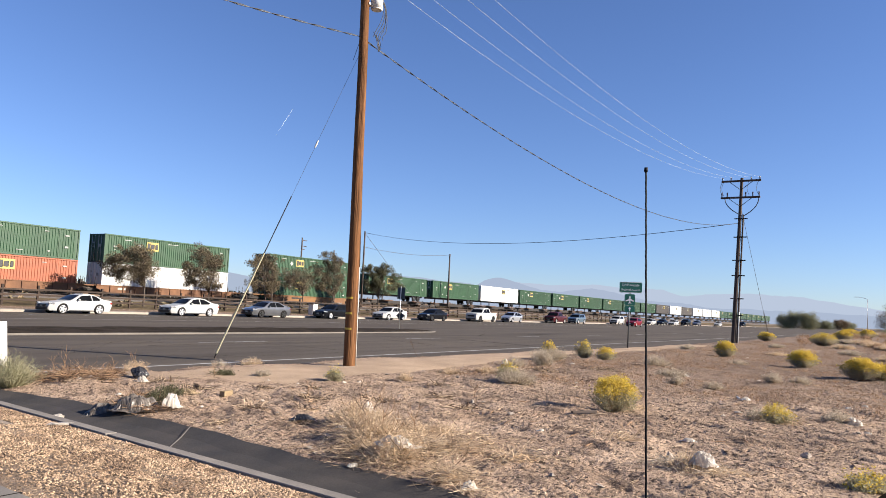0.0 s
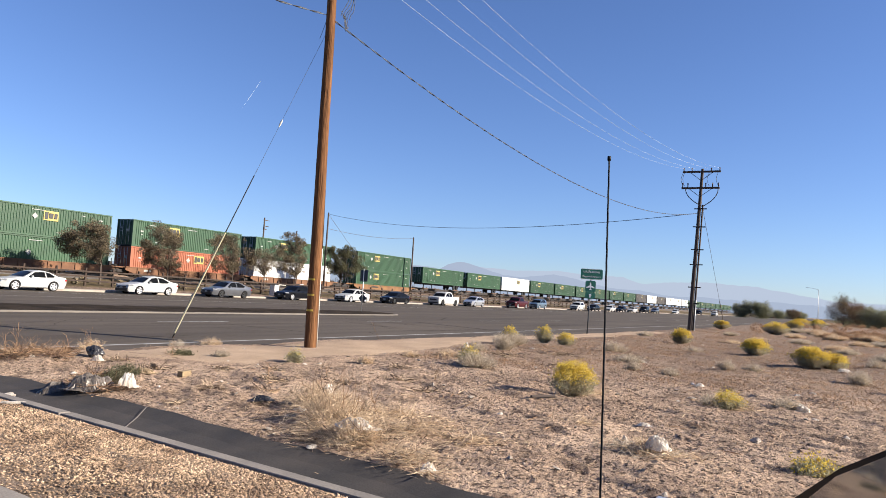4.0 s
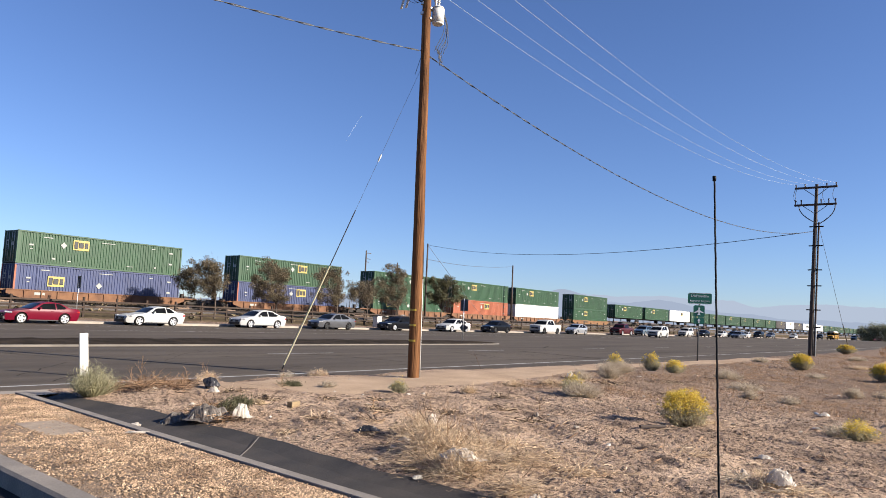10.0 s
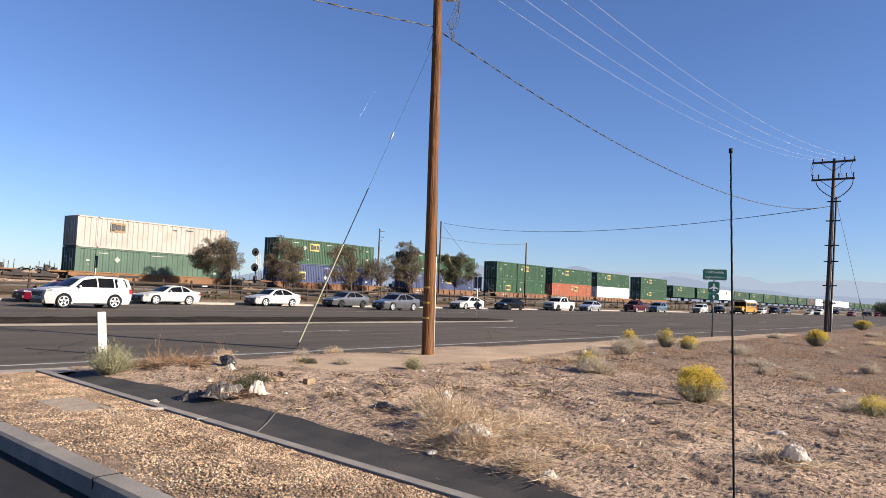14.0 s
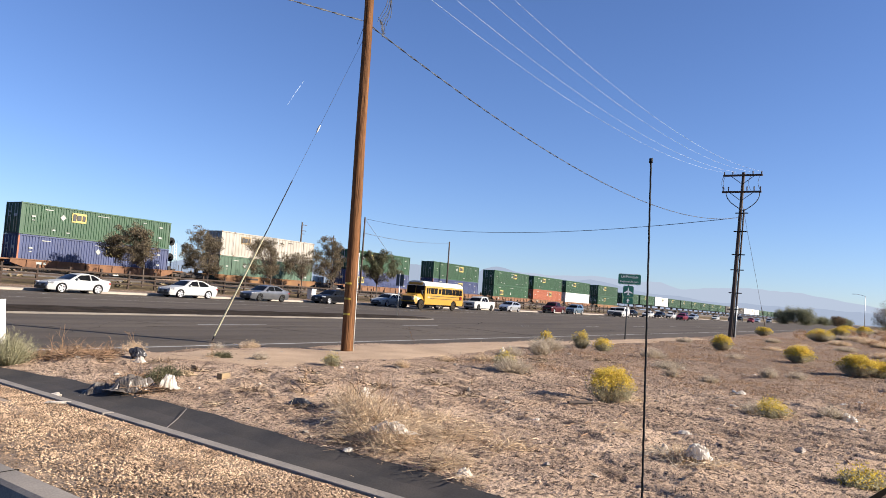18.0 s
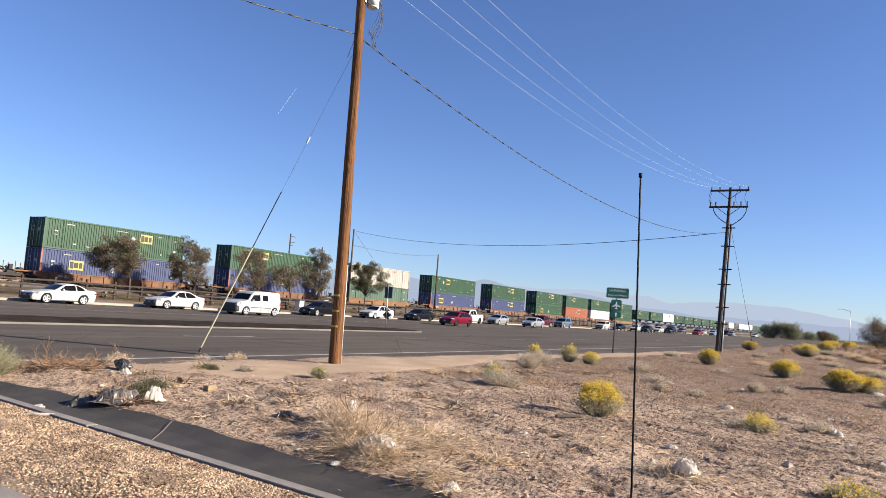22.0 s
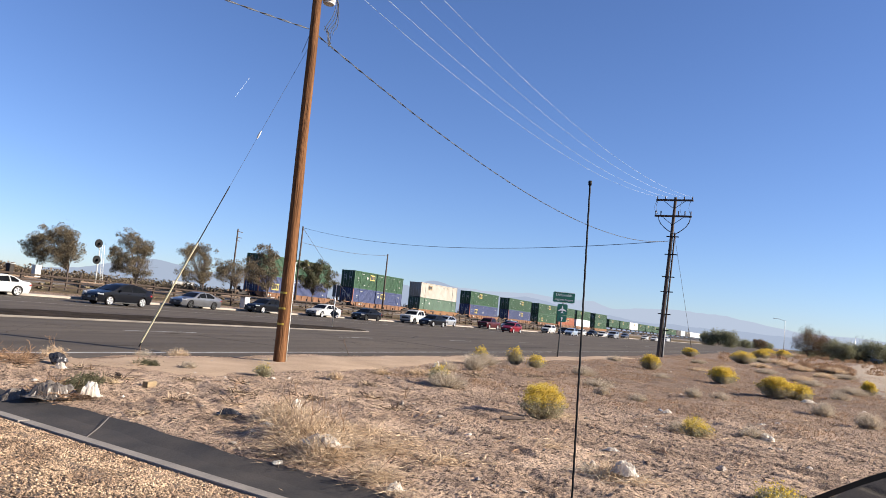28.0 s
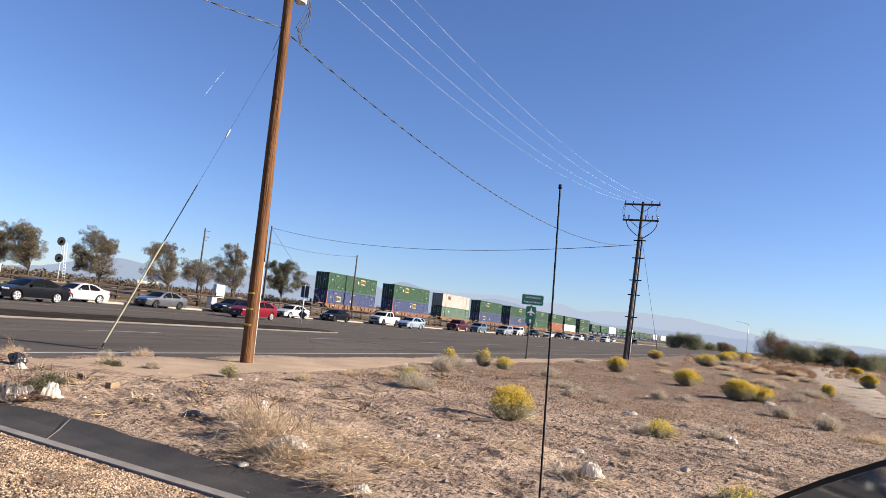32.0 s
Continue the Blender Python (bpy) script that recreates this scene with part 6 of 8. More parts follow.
def well_car(paint_mat, colour, ribbed):
    """A well wagon; the container's trailing end stands at x = 0, the rail top at z = 0."""
    key = ("well", colour, ribbed)
    if key in TEMPLATES:
        return copy_thing(TEMPLATES[key], Matrix())
    w = thing("well_wagon", f"{colour} steel well wagon", "wagon", Matrix(), "wagons of the train")
    for y in (-0.12, CW + 0.12):
        bm = bmesh.new()
        prof_ = [(-0.6, 0.92), (-0.6, 0.62), (0.7, 0.22), (CL - 0.7, 0.22), (CL + 0.6, 0.62), (CL + 0.6, 0.92)]
        va = [bm.verts.new((x, y - 0.035, z)) for x, z in prof_]
        vb = [bm.verts.new((x, y + 0.035, z)) for x, z in prof_]
        bm.faces.new(va)
        bm.faces.new(vb[::-1])
        for k in range(6):
            bm.faces.new((va[k], vb[k], vb[(k + 1) % 6], va[(k + 1) % 6]))
        bmesh.ops.recalc_face_normals(bm, faces=bm.faces)
        sill = part("side_sill", bm, paint_mat, w)
        boxed("top_chord", paint_mat, w, [(CL / 2, y, 0.94, CL + 1.2, 0.16, 0.10)], 0.01)
        boxed("bottom_chord", paint_mat, w, [(CL / 2, y, 0.24, CL - 1.4, 0.16, 0.12)], 0.01)
        if ribbed:
            for k in range(11):
                boxed("rib", paint_mat, w, [(0.9 + 1.435 * k, y - 0.07 * (1 if y < 1 else -1), 0.58, 0.12, 0.12, 0.66)], 0.01)
        boxed("stencil", MARK_WHITE if ribbed else BOGIE, w, [(2.2 if ribbed else 5.2, y - 0.045, 0.66, 0.9 if ribbed else 2.0, 0.02, 0.22)], 0, "lettering bar on the sill")
    boxed("well_floor", BOGIE, w, [(CL / 2, CW / 2, 0.26, CL, CW, 0.06)])
    for x in (-1.35, CL + 1.35):
        boxed("end_platform", paint_mat, w, [(x, CW / 2, 0.90, 1.9, 2.3, 0.14), (x, CW / 2, 0.72, 1.7, 0.7, 0.3)], 0.02)
        s = -1 if x < 0 else 1
        for y in (0.25, 2.3):
            tubed("handrail", BOGIE, w, [((x + s * 0.75, y, 0.95), (x + s * 0.75, y, 1.75), 0.03), ((x + s * 0.3, y, 0.95), (x + s * 0.3, y, 1.6), 0.03)], 5)
        boxed("brake_cylinder", BOGIE, w, [(x + 0.3 * s, 1.9, 1.2, 0.35, 0.3, 0.5)], 0.03)
        boxed("brake_reservoir", BOGIE, w, [(x - 0.2, 0.5, 1.05, 0.5, 0.25, 0.25)], 0.03)
    bogie(w, -2.4)
    bogie(w, CL + 2.4)
    for x in (-3.1, CL + 3.1):
        boxed("drawbar", BOGIE, w, [(x, CW / 2, 0.75, 1.7, 0.3, 0.25)], 0.02)
    TEMPLATES[key] = w
    return w


def flat_car():
    key = ("flat",)
    if key in TEMPLATES:
        return copy_thing(TEMPLATES[key], Matrix())
    w = thing("spine_wagon", "dark rusty spine wagon carrying a wheeled chassis", "wagon", Matrix(), "wagons of the train")
    boxed("centre_sill", BOGIE, w, [(CL / 2, CW / 2, 0.85, CL + 1.3, 0.6, 0.45)], 0.02)
    for x in (1.2, 5.5, CL - 2.6):
        boxed("deck_plate", RUST, w, [(x, CW / 2, 1.1, 2.6, 2.3, 0.08)], 0.01)
    bogie(w, 0.2)
    bogie(w, CL - 0.2)
    for s in (-1, 1):
        boxed("chassis_beam", BOGIE, w, [(CL / 2, CW / 2 + s * 0.45, 1.9, CL - 0.2, 0.12, 0.25)], 0.01, "black trailer chassis")
        boxed("landing_leg", BOGIE, w, [(4.2, CW / 2 + s * 0.9, 1.55, 0.14, 0.14, 0.8)], 0.01)
    for x in (CL - 3.4, CL - 2.2):
        for s in (-1, 1):
            add_wheel(w, x, CW / 2 + s * 1.02, 0.5, s, RIM_DARK, 8).location.z = 1.64
    TEMPLATES[key] = w
    return w


TRAIN_FACE = 67.3
# place along the train (0: the cream container's trailing end), wagon, upper and lower boxes
CONSIST = [
    (-46.5, "rust", ("green", 4), ("blue", 1)), (-23.3, "rust", ("green", 0), ("blue", 2)), (0.0, "yellow", ("cream", 3), ("green_old", 5)),
    (23.4, "rust", ("green", 0), ("blue", 1)), (46.9, "rust", ("green", 2), ("blue", 2)), (69.5, "rust", ("green", 2), ("green", 1)),
    (88.3, "rust", ("green", 0), ("orange", 2)), (107.1, "rust", ("green", 0), ("white", 5)), (129.9, "yellow", ("green", 0), ("green", 0)),
]
SINGLES = [(150.5, "green"), (168.6, "green"), (185.7, "white"), (203.0, "green"), (220.3, "green"), (237.6, "green"), (254.9, "green"), (272.2, "green"), (289.5, "green"), (306.8, "dark"),
           (324.0, "white"), (341.3, "dark"), (358.6, "white"), (375.9, "white"), (393.2, "white")] + [(410.5 + 17.3 * k, "green") for k in range(9)]
PAINTS = {"green": (C_GREEN, "dark green", 58), "blue": (C_BLUE, "faded blue", 58), "cream": (C_WHITE, "rust-streaked cream", 30), "orange": (C_ORANGE, "orange", 58),
          "green_old": (C_GREEN_OLD, "faded grey-green", 26), "white": (C_PALE, "clean white", 40), "dark": (C_DARK, "dark brown", 40)}
ROLLING = []      # every thing of the train with its place along it and height
for off, wagon, up, low in CONSIST:
    w = well_car(RUST, "rust-orange ribbed", True) if wagon == "rust" else well_car(WELL_YELLOW, "faded yellow smooth-sided", False)
    ROLLING.append((w, off, RAIL_Z))
    for (colour, logo), z in ((low, 0.32), (up, 0.32 + CH + 0.02)):
        m_, nm, ribs = PAINTS[colour]
        ROLLING.append((container(m_, nm, ribs, logo), off, RAIL_Z + z))
for off, colour in SINGLES:
    ROLLING.append((flat_car(), off, RAIL_Z))
    m_, nm, ribs = PAINTS[colour]
    ROLLING.append((container(m_, nm, ribs, 2 if colour != "green" else 0), off, RAIL_Z + 2.04))


# ---- plants ----
def leaf_cloud(rng, centres, radii, count, size, flat=0.0):
    """Small crossed blades scattered through soft blobs. Returns vertices and faces."""
    vs, fs = [], []
    centres, radii = np.array(centres), np.array(radii)
    pick = rng.choice(len(centres), count, p=radii ** 2 / (radii ** 2).sum())
    u = rng.normal(size=(count, 3))
    u /= np.linalg.norm(u, axis=1)[:, None]
    r = rng.uniform(0.25, 1.0, count) ** 0.6
    p = centres[pick] + u * (r * radii[pick])[:, None] * np.array((1, 1, 0.85))
    a = rng.normal(size=(count, 3))
    b = rng.normal(size=(count, 3))
    a /= np.linalg.norm(a, axis=1)[:, None]
    b -= a * (a * b).sum(1)[:, None]
    b /= np.linalg.norm(b, axis=1)[:, None]
    s = size * rng.uniform(0.6, 1.4, count)[:, None]
    quad = np.stack([p - a * s, p + b * s * 0.55, p + a * s, p - b * s * 0.55], 1).reshape(-1, 3)
    return quad, [(4 * i, 4 * i + 1, 4 * i + 2, 4 * i + 3) for i in range(count)]


def blades(rng, roots, tips, width):
    """Thin triangular stalks from roots to tips."""
    n = len(roots)
    d = tips - roots
    side = np.cross(d, rng.normal(size=(n, 3)))
    side /= np.linalg.norm(side, axis=1)[:, None] + 1e-9
    w = width * rng.uniform(0.6, 1.4, n)[:, None]
    v = np.stack([roots - side * w, roots + side * w, tips], 1).reshape(-1, 3)
    return v, [(3 * i, 3 * i + 1, 3 * i + 2) for i in range(n)]


def limb(rng, vs, fs, p, d, r, length, depth, tips, spread):
    """Grows a tapering limb and its forks."""
    seg, n = 6, 4
    pts = [np.array(p)]
    d = np.array(d, float)
    for k in range(n):
        d = d + rng.normal(size=3) * 0.13
        d[2] += 0.05
        d /= np.linalg.norm(d)
        pts.append(pts[-1] + d * length / n)
    base = len(vs)
    for k, q in enumerate(pts):
        s = np.cross(d, (0.3, 0.5, 0.8))
        s /= np.linalg.norm(s)
        t = np.cross(d, s)
        rad = r * (1 - 0.45 * k / n)
        vs.extend(tuple(q + rad * (s * math.cos(a) + t * math.sin(a))) for a in np.arange(seg) * 2 * math.pi / seg)
    for k in range(n):
        fs.extend((base + k * seg + j, base + k * seg + (j + 1) % seg, base + (k + 1) * seg + (j + 1) % seg, base + (k + 1) * seg + j) for j in range(seg))
    if depth <= 1:
        tips.append(pts[-1])
        tips.append(pts[2])
    if depth == 0:
        return
    for _ in range(3 if depth > 1 else 2):
        q = rng.normal(size=3)
        q -= d * (q @ d)
        q /= np.linalg.norm(q)
        limb(rng, vs, fs, pts[-1 if rng.random() < 0.7 else -2], d * 0.75 + q * spread, r * 0.55, length * 0.72, depth - 1, tips, spread)




def street_tree(kind, m, height, width, leaves, label, leaf_mat, blob=0.80, size=0.056, trunk_h=1.5, low=0):
    rng = np.random.default_rng(kind)
    t = thing("tree", label, "tree", m)
    vs, fs, tips = [], [], []
    limb(rng, vs, fs, (0, 0, -0.1), (0.05, 0, 1), 0.085, trunk_h + 0.1, 0, [], 0)
    for k in range(5):
        a = k * 1.257 + rng.uniform(-0.4, 0.4)
        limb(rng, vs, fs, (0.0, 0.0, trunk_h * rng.uniform(0.85, 1.0)), (math.cos(a) * 0.8, math.sin(a) * 0.8, 0.8 if k else 1.6), 0.05, height * 0.26, 2, tips, 0.75)
    tips = np.array(tips)
    # fit the crown to its width and height
    c = tips.mean(0)
    sx = (width / 2 - 0.3) / np.percentile(np.hypot(tips[:, 0] - c[0], tips[:, 1] - c[1]), 90)
    top = (height - 0.35 - trunk_h) / (tips[:, 2].max() - trunk_h)
    vs = np.array(vs)
    up = np.clip((vs[:, 2] - trunk_h) / 0.6, 0, 1)[:, None]
    vs[:, :2] = vs[:, :2] * (1 + (sx - 1) * up)
    hi = vs[:, 2] > trunk_h
    vs[hi, 2] = trunk_h + (vs[hi, 2] - trunk_h) * top
    tips[:, :2] *= sx
    tips[:, 2] = trunk_h + (tips[:, 2] - trunk_h) * top
    from_arrays("trunk", vs, fs, BARK, t, "", True)
    if low:      # foliage down to the ground
        q = rng.normal(size=(low, 3))
        q /= np.linalg.norm(q, axis=1)[:, None]
        q *= rng.uniform(0.3, 1.0, low)[:, None] ** 0.5
        tips = np.vstack([tips, q * np.array((width * 0.42, width * 0.42, height * 0.40)) + np.array((0, 0, height * 0.44))])
    lv, lf = leaf_cloud(rng, tips, rng.uniform(0.55, 1.3, len(tips)) * blob, int(leaves * (1.4 if size < 0.06 else 1)), size)
    from_arrays("crown", lv, lf, leaf_mat, t)
    return t


def gpos(x, y, rz=0.0, dz=0.0):
    return pose(x, y, ground_z(x, y) + dz, 0, 0, rz)


def shade_tree(seed, m, height, width, bottom, shift, leaves, bare, label, leaf_mat, trunk_r=0.09, stems=1):
    """A ragged street tree: limbs reach out to clumps of foliage, some of them thin or bare."""
    rng = np.random.default_rng(seed)
    t = thing("tree", label, "tree", m)
    V, F = [], []

    def rod(pts, r0, r1, seg):
        pts = np.array(pts)
        d = np.gradient(pts, axis=0)
        d /= np.linalg.norm(d, axis=1)[:, None]
        side = np.cross(d, (0.31, 0.52, 0.79))
        side /= np.linalg.norm(side, axis=1)[:, None]
        up, b = np.cross(side, d), len(V)
        for q, s_, u_, r_ in zip(pts, side, up, np.linspace(r0, r1, len(pts))):
            V.extend(tuple(q + r_ * (s_ * math.cos(g) + u_ * math.sin(g))) for g in np.arange(seg) * 2 * math.pi / seg)
        F.extend((b + i * seg + j, b + i * seg + (j + 1) % seg, b + (i + 1) * seg + (j + 1) % seg, b + (i + 1) * seg + j) for i in range(len(pts) - 1) for j in range(seg))
    fork = bottom * 0.95
    for k in range(stems):
        o = 0.16 * k
        rod([(o, 0, -0.1), (o * 1.1 + 0.03, 0.02, fork * 0.4), (o * 1.6 - 0.02, 0.01, fork * 0.75), (o * 2.0, 0, fork)], trunk_r, trunk_r * 0.72, 8)
    subs, radii = [], []
    for k in range(46):
        u = rng.random() ** 0.9
        a = k * 2.4 + rng.uniform(-0.5, 0.5)
        hw = width / 2 * math.sqrt(max(0.05, 1 - ((u - 0.40) / 0.64) ** 2)) * (0.84 + 0.22 * math.sin(2 * a + seed))
        r = hw * rng.uniform(0.35, 1.0) ** 0.7
        c = np.array((shift[0] + r * math.cos(a), shift[1] + r * math.sin(a), bottom + 0.25 + u * (height - bottom - 0.45)))
        p0 = np.array((0.16 * (k % stems) * 2, 0, fork * rng.uniform(0.82, 1.0)))
        mid = p0 * 0.5 + c * 0.5 + np.array((0, 0, 0.10 + 0.15 * rng.normal()))
        curve = [p0 * (1 - q) ** 2 + 2 * mid * q * (1 - q) + c * q * q for q in np.linspace(0, 1, 6)]
        rod(curve, 0.032 * rng.uniform(0.7, 1.1), 0.009, 5)
        thin = rng.random() < bare
        for j in range(7):
            q = curve[rng.integers(3, 6)]
            e = c + rng.normal(size=3) * np.array((0.34, 0.34, 0.26)) + (c - p0) * 0.06
            rod([q, (q + e) / 2 + rng.normal(size=3) * 0.05, e], 0.011, 0.005, 3)
            for g in range(3):
                w_ = e + rng.normal(size=3) * 0.16 + np.array((0, 0, 0.12))
                rod([e, w_], 0.006, 0.003, 3)
            if not thin or j < 2:
                subs.append(e)
                radii.append(rng.uniform(0.20, 0.46))
    from_arrays("trunk", V, F, BARK, t, "", True)
    lv, lf = leaf_cloud(rng, subs, radii, int(leaves * 3.0), 0.050)
    from_arrays("crown", lv, lf, leaf_mat, t)
    return t


for k, (x, h, w, low_, off, n, bare, lbl, mt, r_, st) in enumerate((
    (20.5, 5.2, 4.6, 1.5, 0.3, 3200, 0.45, "small street tree with pale bark and sparse leaves", LEAF_BROWN, 0.15, 1),
    (43.8, 5.45, 4.9, 2.2, 1.35, 9000, 0.12, "small street tree with a dense browning crown spreading to one side", LEAF_BROWN, 0.10, 1),
    (51.4, 5.85, 5.2, 2.1, 0.75, 7800, 0.28, "small street tree with brown-green leaves and bare upper twigs", LEAF_BROWN, 0.10, 1),
    (60.4, 6.0, 4.5, 2.1, 0.9, 6200, 0.35, "small street tree with thin brown-green leaves", LEAF_BROWN, 0.09, 1),
    (65.5, 4.9, 3.9, 2.3, 0.7, 3300, 0.50, "small street tree half bare of leaves", LEAF_BROWN, 0.08, 1),
    (71.0, 7.1, 4.3, 2.3, 0.6, 7500, 0.22, "small street tree with two pale stems and a tall ragged crown", LEAF_BROWN, 0.08, 2),
    (80.4, 6.4, 4.8, 2.5, 0.0, 10500, 0.08, "small round street tree with dusty olive leaves", LEAF_GREEN, 0.09, 1))):
    az_ = math.atan2(60.0, x)
    shade_tree(211 + k, gpos(x, 60.0), h, w, low_, (-off * math.sin(az_), off * math.cos(az_)), n, bare, lbl, mt, r_, st)
for k, (x, y, h, w, n, mt, lbl) in enumerate((
    (176, 0.2, 6.6, 5.6, 8000, LEAF_RUST, "broad tree with reddish-brown leaves at the edge of the lot"),
    (178, -2.6, 5.6, 5.6, 8000, LEAF_RUST, "broad tree with brown leaves at the edge of the lot"),
    (173, -5.6, 4.4, 6.4, 12000, LEAF_FAR_HAZED, "low green willow-like tree"),
    (176, -8.6, 4.0, 5.4, 9000, LEAF_FAR_HAZED, "low green willow-like tree"),
    (176, -11.6, 4.9, 6.2, 11000, LEAF_FAR_HAZED, "low green willow-like tree"),
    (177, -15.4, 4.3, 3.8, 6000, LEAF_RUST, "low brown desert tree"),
    (176, -18.6, 3.5, 5.0, 7000, LEAF_FAR_HAZED, "low green willow-like tree"),
    (220, -27.0, 4.6, 8, 6000, LEAF_FAR_HAZED, "low green willow-like tree"),
    (330, 38.2, 5.6, 8.0, 8000, LEAF_FAR_HAZED, "grey-green tree clump beside the far road"),
    (332, 34.2, 7.4, 9.5, 9000, LEAF_FAR_HAZED, "grey-green tree clump beside the far road"),
    (330, 29.8, 6.9, 7.6, 8000, LEAF_FAR_HAZED, "grey-green tree clump beside the far road"),
    (455, 33, 4.6, 9, 4500, LEAF_FAR_HAZED, "grey-green tree clump beside the far road"),
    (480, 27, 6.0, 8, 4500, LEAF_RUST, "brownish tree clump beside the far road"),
    (520, 25, 4.8, 9, 4500, LEAF_FAR_HAZED, "grey-green tree clump beside the far road"))):
    street_tree(60 + k, gpos(x, y, 50 * k), h, w, n, lbl, mt, 1.35 * w / 7, 0.095 * max(1, x / 200), 0.5, 90)


def bush(name, x, y, w, h, label, kind, seed, dz=-0.02, full=1.0):
    """A desert shrub: fine stems fanning from the root, small leaves, and blossom tips."""
    rng = np.random.default_rng(seed)
    b = thing(name, label, "shrub", gpos(x, y, 0, dz))
    n = int(900 * min(1.6, max(0.35, w * h * 2.2)))
    a = rng.uniform(0, 2 * math.pi, n)
    rad = np.sqrt(rng.uniform(0, 1, n))
    lump = 1 + 0.18 * np.sin(a * 3 + seed) + 0.12 * np.sin(a * 5 + 2 * seed)
    root = np.stack([0.14 * w * rad * np.cos(a), 0.14 * w * rad * np.sin(a), np.zeros(n)], 1)
    hh = h * (1 - 0.55 * rad ** 2.2) * rng.uniform(0.72, 1.05, n) * (0.9 + 0.1 * lump)
    tip = np.stack([0.5 * w * rad * lump * np.cos(a), 0.5 * w * rad * lump * np.sin(a), hh], 1) + rng.normal(size=(n, 3)) * 0.025
    stem_mat = {"yellow": SAGE_PALE, "sage": SAGE_PALE if x > 6.5 else SAGE, "green": LEAF_GREEN, "dry": STRAW}[kind]
    v, f = blades(rng, root, tip, 0.0036 + 0.003 * (w > 1.5) + 0.0001 * min(x, 60))
    from_arrays("twig_mass", v, f, stem_mat, b)
    m = int(n * (4.6 if kind in ("yellow", "green") else 2.4))
    k = rng.integers(0, n, m)
    s = rng.uniform(0.4, 0.98, m)[:, None]
    p = root[k] + (tip[k] - root[k]) * s + rng.normal(size=(m, 3)) * 0.022
    d = rng.normal(size=(m, 3)) * 0.024 + (tip[k] - root[k]) * 0.04
    v, f = blades(rng, p, p + d, 0.0045 + 0.0001 * min(x, 60))
    from_arrays("foliage", v, f, SAGE if kind == "yellow" or (kind == "sage" and x < 6.5) else stem_mat, b)
    if kind == "yellow":
        m = int(n * 6 * full)
        k = rng.integers(0, n, m)
        side = np.clip((hh[k] / h - 0.45) / 0.4, 0, 1)
        keep = rng.random(m) < side ** 1.2
        k = k[keep]
        p = tip[k] + rng.normal(size=(len(k), 3)) * np.array((0.03, 0.03, 0.03))
        v, f = leaf_cloud(rng, p, np.full(len(p), 0.016), int(len(p) * 1.6), 0.010 + 0.0016 * max(0.0, x - 12) ** 0.7)
        from_arrays("blossom", v, f, FLOWER, b, "dense yellow blossom")
    return b


